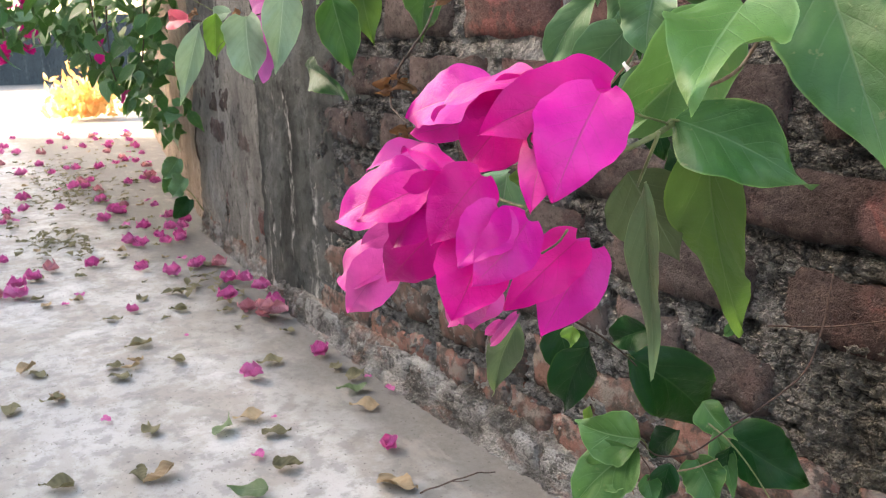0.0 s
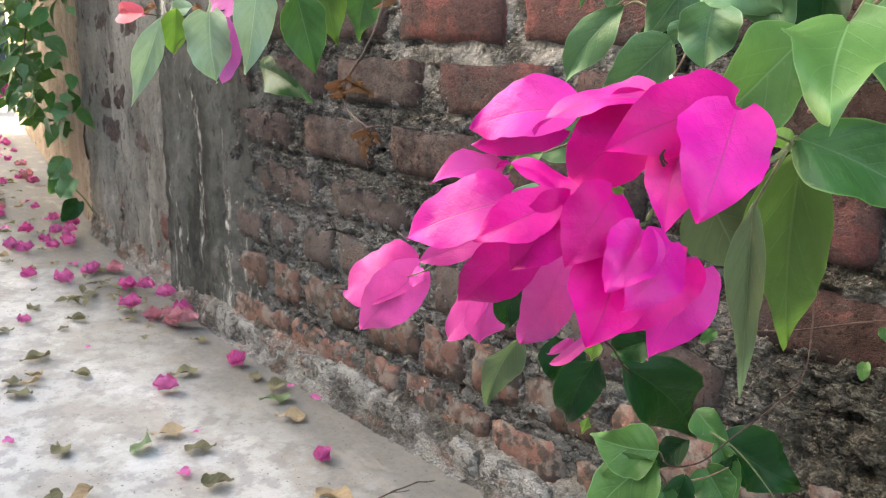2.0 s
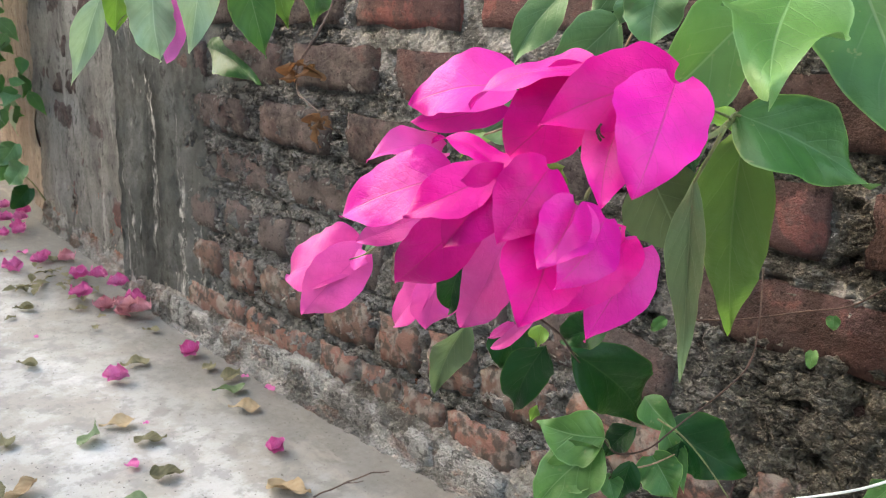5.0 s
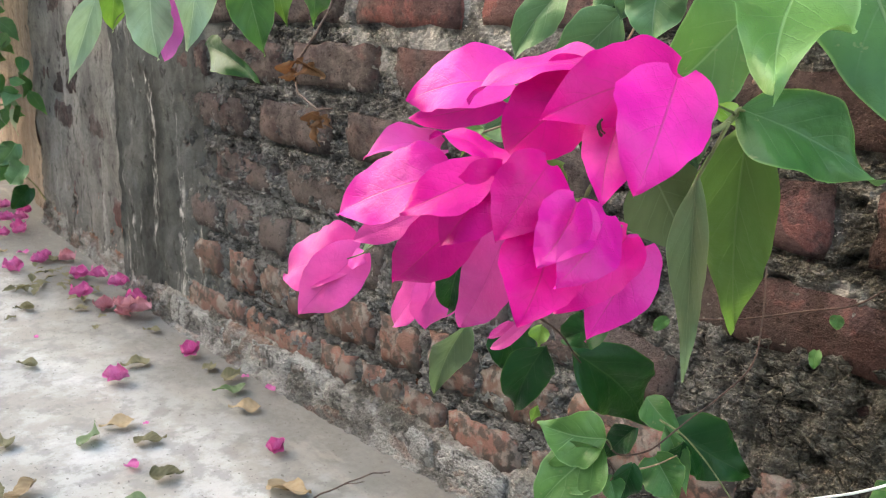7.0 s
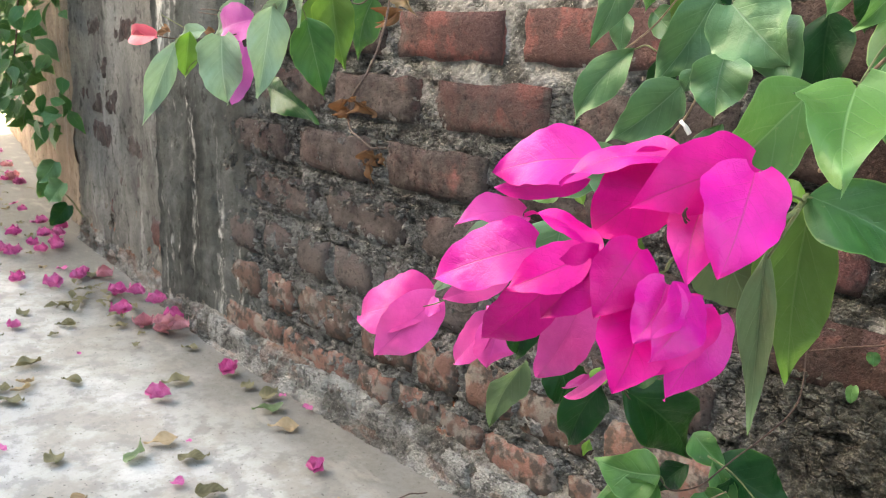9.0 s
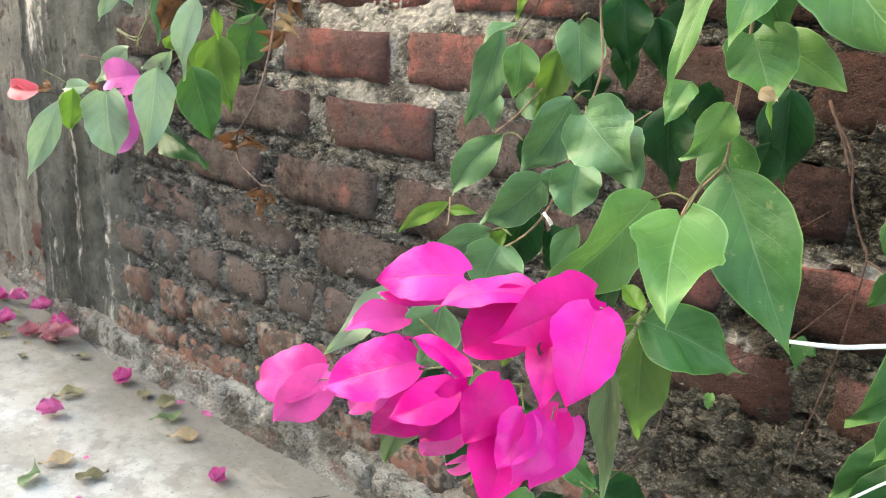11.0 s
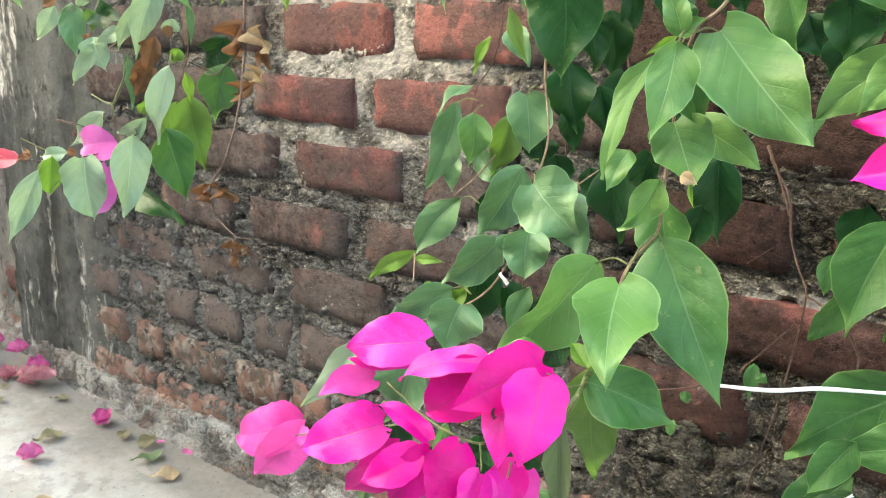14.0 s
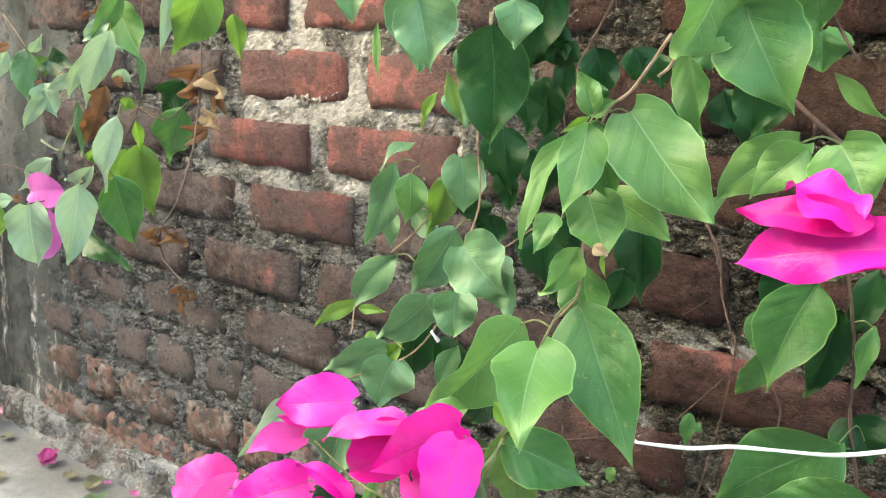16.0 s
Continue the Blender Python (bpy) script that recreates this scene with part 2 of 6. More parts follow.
def make_plaster(name, light, dark, streak=0.0):
    m = Mat(name)
    p = m.pos()
    a = m.noise(p, 5.0, 6.0, 0.62, stretch=(1.0, 1.0, 0.35), w=4.0)
    fine = m.noise(p, 110.0, 5.0, 0.7)
    tone = m.mix(m.step(a, 0.34, 0.68), dark, light)
    tone = m.mix(m.math("MULTIPLY", m.step(fine, 0.42, 0.72), 0.4), tone, (0.05, 0.047, 0.043))
    if streak:
        x, y, z = sep(m, p)
        runs = m.noise(p, 13.0, 4.0, 0.7, stretch=(1.0, 1.0, 0.10), w=8.0)
        broken = m.noise(p, 40.0, 4.0, 0.7, stretch=(1.0, 1.0, 0.4), w=11.0)
        f = m.math("MULTIPLY", m.step(runs, 0.55, 0.66), m.step(broken, 0.40, 0.58))
        tone = m.mix(m.math("MULTIPLY", f, streak), tone, (0.52, 0.51, 0.48))
    grain = m.noise(p, 300.0, 3.0, 0.7)
    tone = m.mix(m.math("MULTIPLY", m.step(grain, 0.55, 0.68), 0.45), tone, (0.012, 0.011, 0.010))
    pits = m.noise(p, 38.0, 5.0, 0.7, stretch=(1.0, 1.0, 0.45), w=17.0)
    tone = m.mix(m.math("MULTIPLY", m.step(pits, 0.56, 0.64), 0.6), tone, (0.015, 0.014, 0.012))
    h = m.math("ADD", m.math("ADD", fine, grain), m.math("MULTIPLY", pits, -1.5))
    return m.done(tone, 0.9, m.bump(h, 0.8, 0.006), 0.02)


def make_ground():
    m = Mat("worn_concrete")
    p = m.pos()
    big = m.noise(p, 1.7, 5.0, 0.6)
    mid = m.noise(p, 7.0, 6.0, 0.65, w=2.0)
    fine = m.noise(p, 70.0, 6.0, 0.7, w=4.0)
    tone = m.mix(m.step(big, 0.35, 0.65), (0.385, 0.360, 0.325), (0.48, 0.465, 0.44))
    tone = m.mix(m.math("MULTIPLY", m.step(mid, 0.46, 0.60), 0.75), tone, (0.31, 0.275, 0.235))
    tone = m.mix(m.math("MULTIPLY", m.step(m.noise(p, 22.0, 6.0, 0.7, w=47.0), 0.47, 0.60), 0.62), tone, (0.235, 0.222, 0.205))
    tone = m.mix(m.math("MULTIPLY", m.step(m.noise(p, 4.0, 6.0, 0.7, w=6.0), 0.54, 0.66), 0.6), tone, (0.60, 0.59, 0.565))
    tone = m.mix(m.math("MULTIPLY", m.step(fine, 0.5, 0.75), 0.22), tone, (0.26, 0.23, 0.195))
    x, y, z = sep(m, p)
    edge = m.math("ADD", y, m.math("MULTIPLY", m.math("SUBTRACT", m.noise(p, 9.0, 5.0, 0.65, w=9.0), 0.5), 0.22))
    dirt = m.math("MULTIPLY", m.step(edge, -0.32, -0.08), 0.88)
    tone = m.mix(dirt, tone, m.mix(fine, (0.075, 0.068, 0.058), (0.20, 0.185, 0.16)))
    specks = m.step(m.noise(p, 150.0, 2.0, 0.5, w=12.0), 0.67, 0.72)
    tone = m.mix(m.math("MULTIPLY", specks, 0.7), tone, (0.07, 0.06, 0.05))
    wash = m.noise(p, 12.0, 6.0, 0.7, stretch=(0.5, 1.2, 1.0), w=31.0)
    tone = m.mix(m.math("MULTIPLY", m.step(wash, 0.53, 0.64), 0.50), tone, (0.30, 0.272, 0.235))
    grain = m.noise(p, 260.0, 3.0, 0.7, w=33.0)
    tone = m.mix(m.math("MULTIPLY", m.step(grain, 0.56, 0.70), 0.28), tone, (0.27, 0.24, 0.20))
    h = m.math("ADD", m.math("MULTIPLY", mid, 1.2), m.math("MULTIPLY", fine, 0.5))
    return m.done(tone, 0.85, m.bump(h, 0.35, 0.006), 0.3)


def make_blade(name, dark, light, vein, through_col, through_amt=0.35, rough=0.45, rim=None, spots=0.0, vein_amt=0.5, waxy=0.45, ridge=0.6):
    """A leaf or bract: midrib, side veins and paler margin laid out along the blade."""
    m = Mat(name)
    uv = m.n("UVMap").outputs[0]
    u, v, w = sep(m, uv)
    av = m.math("ABSOLUTE", m.math("MULTIPLY_ADD", v, 2.0, -1.0))
    p = m.pos()
    r = m.random()
    wob = m.math("MULTIPLY", m.math("SUBTRACT", m.noise(p, 55.0, 3.0, 0.5), 0.5), 0.05)
    s = m.math("ADD", m.math("MULTIPLY_ADD", av, -0.34, u), wob)
    saw = m.math("ABSOLUTE", m.math("SUBTRACT", m.math("FRACT", m.math("MULTIPLY", s, 5.5)), 0.5))
    side = m.math("SUBTRACT", 1.0, m.step(saw, 0.0, 0.055))
    cells = m.n("TexVoronoi")
    cells.feature = "DISTANCE_TO_EDGE"
    m.link(p, cells.inputs["Vector"])
    cells.inputs["Scale"].default_value = 190.0
    net = m.math("SUBTRACT", 1.0, m.step(cells.outputs["Distance"], 0.0, 0.06))
    mid = m.math("SUBTRACT", 1.0, m.step(av, 0.010, 0.036))
    veins = m.math("MAXIMUM", mid, m.math("MULTIPLY", m.math("MULTIPLY", side, m.step(av, 1.0, 0.2)), 0.46 if ridge < 0.5 else 0.44))
    cloud = m.noise(p, 38.0, 4.0, 0.6)
    tone = m.mix(m.math("ADD", m.math("MULTIPLY", r, 0.6), m.math("MULTIPLY", m.step(cloud, 0.3, 0.7), 0.5)), dark, light)
    tone = m.mix(m.math("MULTIPLY", net, 0.10), tone, dark)
    if ridge < 0.5:
        flush = m.noise(p, 26.0, 3.0, 0.6, w=17.0)
        tone = m.mix(m.math("MULTIPLY", m.step(flush, 0.50, 0.72), 0.30), tone, light)
    if ridge >= 0.5:
        # pale sheen of the puffed panels between veins, put into the colour
        panel_sheen = m.math("MULTIPLY", m.step(saw, 0.10, 0.46), m.step(av, 0.0, 0.35))
        tone = m.mix(m.math("MULTIPLY", panel_sheen, 0.30), tone, light)
    tone = m.mix(m.math("MULTIPLY", veins, vein_amt), tone, vein)
    if rim is not None:
        edge = m.math("MULTIPLY", m.step(m.math("ADD", av, m.math("MULTIPLY", cloud, 0.08)), 0.975, 1.04), 0.6)
        tone = m.mix(m.math("MAXIMUM", edge, m.math("MULTIPLY", m.step(m.math("MULTIPLY_ADD", cloud, 0.2, u), 0.86, 1.14), 0.4)), tone, rim)
    if spots:
        f = m.step(m.noise(p, 120.0, 3.0, 0.6, w=3.0), 0.66, 0.70)
        tone = m.mix(m.math("MULTIPLY", f, spots), tone, (0.40, 0.36, 0.16))
    h = m.math("ADD", m.math("ADD", m.math("MULTIPLY", net, -0.03), m.math("MULTIPLY", veins, -0.08 if ridge < 0.5 else -0.20)), m.math("ADD", m.math("MULTIPLY", m.noise(p, 150.0, 4.0, 0.6, w=6.0), 0.5), m.math("MULTIPLY", m.noise(p, 45.0, 2.0, 0.5, w=2.0), 0.9)))
    m.done(tone, rough, m.bump(h, 0.38 if ridge < 0.5 else 0.46, 0.0042 if ridge < 0.5 else 0.0034), waxy)
    tr = m.n("BsdfTranslucent")
    m.put(tr.inputs[0], m.mix(0.6, tone, through_col))
    ms = m.n("MixShader")
    ms.inputs[0].default_value = through_amt
    m.link(m.b.outputs[0], ms.inputs[1])
    m.link(tr.outputs[0], ms.inputs[2])
    m.link(ms.outputs[0], m.out.inputs[0])
    return m.m


def make_stem(name, a, b, rough=0.75):
    m = Mat(name)
    p = m.pos()
    f = m.noise(p, 120.0, 4.0, 0.6)
    return m.done(m.mix(m.step(f, 0.35, 0.65), a, b), rough, m.bump(f, 0.5, 0.002), 0.3)


BRICK = make_brick()
BROKEN = make_broken_brick()
MORTAR = make_mortar("lime_mortar", (0.275, 0.262, 0.242), (0.070, 0.065, 0.058), 0.90)
RUBBLE = make_rubble()
CEMENT = make_mortar("pale_cement_render", (0.44, 0.43, 0.41), (0.17, 0.16, 0.15), 0.30, 0.45, 0.45)
PLASTER = make_plaster("blackened_plaster", (0.125, 0.130, 0.124), (0.031, 0.033, 0.031), 0.95)
PLASTER_OLD = make_plaster("mossy_old_plaster", (0.265, 0.255, 0.236), (0.105, 0.102, 0.094), 0.3)
PLASTER_TAN = make_plaster("tan_plaster", (0.34, 0.275, 0.22), (0.22, 0.175, 0.14), 0.2)
CONCRETE = make_ground()
SUN_BLOCK_WALL = make_plaster("weathered_grey_render", (0.30, 0.29, 0.27), (0.16, 0.155, 0.145), 0.2)
FAR_WALL = make_plaster("dark_slate_render", (0.055, 0.066, 0.072), (0.035, 0.044, 0.05), 0.1)

LEAF = {
    # rear and inner leaves: shade among the foliage is put into this near-black green
    "dark": make_blade("leaf_shaded_green", (0.003, 0.026, 0.006), (0.009, 0.050, 0.012), (0.05, 0.10, 0.04), (0.05, 0.16, 0.02), 0.12, 0.42, (0.05, 0.11, 0.02), 0.0, 0.35, 0.18),
    "deep": make_blade("leaf_deep_green", (0.009, 0.046, 0.011), (0.022, 0.082, 0.022), (0.07, 0.14, 0.06), (0.06, 0.19, 0.03), 0.13, 0.40, (0.10, 0.20, 0.04), 0.1, 0.4, 0.20),
    "mid": make_blade("leaf_mid_green", (0.023, 0.088, 0.020), (0.054, 0.155, 0.038), (0.13, 0.22, 0.11), (0.12, 0.29, 0.05), 0.18, 0.46, (0.22, 0.38, 0.10), 0.2, 0.55, 0.36),
    "light": make_blade("leaf_light_green", (0.060, 0.155, 0.036), (0.120, 0.250, 0.064), (0.28, 0.43, 0.19), (0.15, 0.34, 0.07), 0.22, 0.44, (0.27, 0.46, 0.18), 0.15, 0.5, 0.42),
    # leaves paled by white sky sheen, which is put into the base colour
    "pale": make_blade("leaf_pale_sheen_green", (0.19, 0.280, 0.165), (0.32, 0.43, 0.29), (0.52, 0.62, 0.46), (0.3, 0.46, 0.18), 0.24, 0.46, (0.34, 0.50, 0.24), 0.0, 0.4, 0.45),
    "teal": make_blade("leaf_grey_green", (0.064, 0.148, 0.060), (0.125, 0.242, 0.106), (0.23, 0.34, 0.21), (0.10, 0.24, 0.06), 0.16, 0.43, (0.26, 0.42, 0.20), 0.0, 0.5, 0.42),
    "lime": make_blade("leaf_lime_green", (0.11, 0.235, 0.030), (0.17, 0.31, 0.05), (0.26, 0.40, 0.12), (0.22, 0.42, 0.03), 0.38, 0.42),
    "olive": make_blade("leaf_underside_olive", (0.070, 0.140, 0.030), (0.110, 0.200, 0.048), (0.20, 0.31, 0.11), (0.20, 0.38, 0.04), 0.40, 0.5, (0.17, 0.28, 0.06), 0.0, 0.45, 0.25),
    "moss": make_blade("leaf_dull_olive", (0.056, 0.078, 0.034), (0.090, 0.118, 0.052), (0.17, 0.21, 0.12), (0.12, 0.18, 0.05), 0.20, 0.5, None, 0.0, 0.45, 0.25),
    "sage": make_blade("leaf_sage_underside", (0.100, 0.145, 0.068), (0.150, 0.205, 0.100), (0.23, 0.29, 0.16), (0.16, 0.25, 0.08), 0.28, 0.5, (0.24, 0.32, 0.15), 0.0, 0.45, 0.25),
    "dry": make_blade("leaf_dry_brown", (0.080, 0.042, 0.025), (0.19, 0.105, 0.055), (0.12, 0.06, 0.03), (0.33, 0.13, 0.04), 0.2, 0.8, None, 0.0, 0.5, 0.1),
    "tan": make_blade("leaf_dry_tan", (0.26, 0.18, 0.105), (0.42, 0.32, 0.20), (0.2, 0.14, 0.09), (0.35, 0.25, 0.12), 0.15, 0.85, None, 0.0, 0.5, 0.1),
    "rotten": make_blade("leaf_fallen_olive", (0.10, 0.09, 0.052), (0.22, 0.195, 0.115), (0.07, 0.06, 0.04), (0.2, 0.18, 0.06), 0.15, 0.8, None, 0.0, 0.5, 0.1),
}
BRACT = {
    "hot": make_blade("bract_magenta", (0.37, 0.0003, 0.128), (0.68, 0.003, 0.250), (0.34, 0.020, 0.085), (0.92, 0.0, 0.34), 0.24, 0.44, None, 0.0, 0.60, 0.24, 0.35),
    "pale": make_blade("bract_rose_pink", (0.54, 0.026, 0.25), (0.78, 0.100, 0.42), (0.52, 0.04, 0.25), (0.90, 0.08, 0.38), 0.26, 0.44, None, 0.0, 0.45, 0.32, 0.35),
    # lilac-tinged bracts: the sky sheen on them is put into the colour
    "lilac": make_blade("bract_lilac_pink_sheen", (0.46, 0.002, 0.195), (0.76, 0.018, 0.36), (0.40, 0.05, 0.15), (0.90, 0.003, 0.38), 0.22, 0.42, None, 0.0, 0.60, 0.34, 0.35),
    "fallen": make_blade("bract_fallen_pink", (0.46, 0.045, 0.20), (0.62, 0.20, 0.38), (0.36, 0.05, 0.22), (0.6, 0.05, 0.38), 0.22, 0.7, None, 0.0, 0.4, 0.1),
    "faded": make_blade("bract_faded_rust", (0.40, 0.14, 0.18), (0.56, 0.28, 0.32), (0.26, 0.09, 0.08), (0.5, 0.18, 0.18), 0.25, 0.8, None, 0.0, 0.5, 0.1),
    "mauve": make_blade("bract_pale_mauve", (0.46, 0.06, 0.32), (0.64, 0.14, 0.48), (0.65, 0.24, 0.54), (0.75, 0.12, 0.5), 0.26, 0.46, None, 0.0, 0.3, 0.4, 0.35),
    "bud": make_blade("bract_coral_bud", (0.60, 0.085, 0.12), (0.70, 0.14, 0.19), (0.5, 0.05, 0.07), (0.7, 0.08, 0.1), 0.25, 0.45, None, 0.0, 0.3, 0.3),
}
STEM_BROWN = make_stem("bark_brown", (0.040, 0.023, 0.018), (0.085, 0.049, 0.036))
STEM_GREEN = make_stem("stem_green", (0.09, 0.105, 0.04), (0.16, 0.18, 0.07), 0.5)
STEM_TAN = make_stem("bark_tan", (0.16, 0.105, 0.065), (0.27, 0.19, 0.13))
STEM_DRY = make_stem("dry_vine_bark", (0.050, 0.032, 0.027), (0.110, 0.070, 0.054))
RIBBON = Mat("white_plastic").done((0.80, 0.80, 0.78), 0.35, None, 0.5)


# ---- mesh helpers ----
def mesh_of(name, bm, *mats):
    me = bpy.data.meshes.new(name)
    bm.to_mesh(me)
    bm.free()
    for mat in mats:
        me.materials.append(mat)
    return me


def part(name, bm, material, parent, label="", smooth=True):
    """Links a bmesh as one mesh object under a thing or under a part."""
    mats = material if isinstance(material, tuple) else (material,)
    me = mesh_of(name, bm, *mats)
    if smooth:
        me.polygons.foreach_set("use_smooth", [True] * len(me.polygons))
    ob = new(name, me)
    if parent is not None:
        ob.parent = parent
        ob.matrix_parent_inverse = Matrix.Translation(parent.location).inverted()
    return tagged(ob, label)


def thing(name, at, label, category, group=""):
    ob = new(name)
    ob.location = at
    ob.empty_display_size = 0.02
    return tagged(ob, label, category, group)


def smooth_line(pts, per=6):
    """Catmull-Rom through the given points."""
    pts = [Vector(p) for p in pts]
    full = [pts[0] * 2 - pts[1]] + pts + [pts[-1] * 2 - pts[-2]]
    out = []
    for i in range(1, len(full) - 2):
        a, b, c, d = full[i - 1:i + 3]
        for k in range(per):
            t = k / per
            out.append(0.5 * ((2 * b) + (c - a) * t + (2 * a - 5 * b + 4 * c - d) * t * t + (3 * b - a - 3 * c + d) * t ** 3))
    out.append(pts[-1])
    return out


def tube(bm, pts, r0, r1, sides=6, per=5, knots=0.07, mat=0):
    line = smooth_line(pts, per)
    rings = []
    n = len(line)
    for i, p in enumerate(line):
        d = (line[min(i + 1, n - 1)] - line[max(i - 1, 0)]).normalized()
        s = d.cross(Vector((0.31, 0.62, 0.72))).normalized()
        q = d.cross(s)
        r = (r0 + (r1 - r0) * i / (n - 1)) * (1 + knots * math.sin(i * 2.1) + (0.45 * knots * 3 if i % (per * 2) == 0 else 0))
        rings.append([bm.verts.new(p + s * r * math.cos(k * math.tau / sides) + q * r * math.sin(k * math.tau / sides)) for k in range(sides)])
    for a, b in zip(rings, rings[1:]):
        for k in range(sides):
            f = bm.faces.new((a[k], a[(k + 1) % sides], b[(k + 1) % sides], b[k]))
            f.material_index = mat
    for ring in (list(reversed(rings[0])), rings[-1]):
        bm.faces.new(ring).material_index = mat


OUTLINES = {
    "leaf": ((0, .05), (.03, .30), (.09, .64), (.19, .92), (.31, 1.0), (.45, .96), (.58, .80), (.71, .54), (.82, .29), (.90, .13), (.95, .06), (1, 0)),
    "bract": ((0, .26), (.05, .62), (.14, .88), (.28, 1.0), (.46, .97), (.64, .78), (.80, .50), (.91, .24), (.97, .09), (1, 0)),
    "narrow": ((0, .06), (.08, .38), (.2, .80), (.36, 1.0), (.54, .84), (.72, .50), (.86, .24), (.95, .09), (1, 0)),
    "broad": ((0, .34), (.05, .66), (.14, .88), (.30, 1.0), (.50, .99), (.68, .86), (.81, .62), (.89, .38), (.94, .22), (.98, .13), (1, .05)),
    "heart": ((0, .12), (.03, .46), (.09, .78), (.20, .98), (.32, 1.0), (.46, .89), (.60, .67), (.74, .41), (.85, .20), (.93, .085), (1, 0)),
    "round": ((0, .30), (.05, .64), (.14, .90), (.30, 1.0), (.50, .93), (.68, .70), (.83, .40), (.93, .17), (1, 0)),
}
STATIONS = [0.5 - 0.5 * math.cos(math.pi * (0.12 + 0.88 * i / 40)) for i in range(41)]
STATIONS = [(q - STATIONS[0]) / (1 - STATIONS[0]) for q in STATIONS]


def profile(u, kind):
    """Half-width along the blade, a smooth curve through the outline's points."""
    pts = OUTLINES[kind]
    for i in range(len(pts) - 1):
        (a, p), (b, q) = pts[i], pts[i + 1]
        if u <= b:
            h = b - a
            f = (u - a) / h
            m0 = (q - pts[i - 1][1]) / (b - pts[i - 1][0]) if i else (q - p) / h * 1.6
            m1 = (pts[i + 2][1] - p) / (pts[i + 2][0] - a) if i + 2 < len(pts) else (q - p) / h
            return (2 * f ** 3 - 3 * f ** 2 + 1) * p + (f ** 3 - 2 * f ** 2 + f) * h * m0 + (3 * f ** 2 - 2 * f ** 3) * q + (f ** 3 - f ** 2) * h * m1
    return 0.0


def blade(bm, base, tip, width, facing, shape="leaf", fold=0.22, bend=0.06, curl=0.0, wave=0.05, seed=0, nu=12, nv=6, crisp=0.0):
    """One blade from its base to its tip: folded along the midrib, bent along its length, with an uneven margin."""
    base, tip, n = Vector(base), Vector(tip), Vector(facing)
    a = tip - base
    length = a.length
    a.normalize()
    n = (n - a * n.dot(a)).normalized()
    s = a.cross(n)
    uvl = bm.loops.layers.uv.verify()
    rng = random.Random(seed)
    ph, skew, asym = rng.uniform(0, 6.3), rng.uniform(-0.06, 0.06), rng.uniform(-0.08, 0.08)
    twist, quilt = (rng.uniform(-0.55, 0.55), rng.uniform(0.011, 0.022)) if nu > 6 else (0.0, 0.0)
    tilt = rng.uniform(-0.3, 0.3) if nu > 6 else 0.0
    if crisp > 0.03:
        tilt, quilt = tilt * 0.6, quilt * 0.3
    width /= math.cos(tilt)
    grid = []
    for u in (STATIONS if nu > 6 else [i / nu for i in range(nu + 1)]):
        hw = max(0.5 * width * profile(u, shape), 0.0002)
        c = base + a * (length * u) + n * (bend * length * 4 * u * (1 - u) - curl * length * u ** 3) + s * (skew * length * math.sin(math.pi * u))
        row = []
        tw = tilt + twist * (u - 0.35)
        s2, n2 = s * math.cos(tw) + n * math.sin(tw), n * math.cos(tw) - s * math.sin(tw)
        for j in range(-nv, nv + 1):
            v = j / nv
            w = hw * (1 + asym * (1 if v > 0 else -1)) * (1 + (0.025 * math.sin(u * 15 + ph + v) + 0.018 * math.sin(u * 33 + 2.3 * ph + 2 * v)) * abs(v))
            lobe = -a * (0.07 * length * abs(v) ** 2 * (1 - u) ** 5) if shape in ("bract", "round", "heart") else Vector()
            puff = quilt * width * math.cos(34.56 * (u - 0.34 * abs(v))) * 4 * abs(v) * (1 - 0.7 * abs(v)) * math.sin(math.pi * min(1.0, u * 1.15)) * (1 - 0.5 * u)
            h = fold * w * abs(v) * (1.25 - 0.45 * abs(v)) + wave * width * abs(v) ** 1.5 * math.sin(u * 9 + ph + (1.3 if v > 0 else 0)) + puff
            if crisp:
                q = (c + s * (v * w)) * 62.0
                h += crisp * width * (noise.noise(q) + 0.4 * noise.noise(q * 2.3)) * (0.6 + 0.4 * abs(v))
            row.append((bm.verts.new(c + s2 * (v * w) + lobe + n2 * h), u, v * 0.5 + 0.5))
        grid.append(row)
    for r0, r1 in zip(grid, grid[1:]):
        for k in range(len(r0) - 1):
            q = (r0[k], r0[k + 1], r1[k + 1], r1[k])
            f = bm.faces.new([x[0] for x in q])
            for loop, x in zip(f.loops, q):
                loop[uvl].uv = (x[1], x[2])


SEED = [100]


def leaf(plant, base, tip, width, facing, tone="mid", shape="leaf", fold=0.26, bend=0.08, curl=0.03, stalk=None, name="leaf", label="", stalk_mat=None, wave=0.15):
    SEED[0] += 1
    bm = bmesh.new()
    if name == "leaf":
        fold, bend, curl = 1.35 * fold + 0.08, 0.5 * bend, (curl + 0.03 if SEED[0] % 3 == 0 else -0.05 - curl)
    blade(bm, base, tip, width, facing, shape, fold, bend, curl, wave, SEED[0], crisp=0.034 if name in ("bract", "bud") else 0.024)
    ob = part(name, bm, (BRACT if name == "bract" or name == "bud" else LEAF)[tone], plant, label)
    if stalk is not None:
        b, q = Vector(base), Vector(stalk)
        sag = (b + q) / 2 + Vector((0, 0, 0.12 * (b - q).length))
        bm = bmesh.new()
        tube(bm, [q, sag, b + (Vector(tip) - b) * 0.03], 0.0007, 0.0005, 5, 4, 0.0)
        part("leaf_stalk", bm, stalk_mat or STEM_GREEN, ob)
    return ob


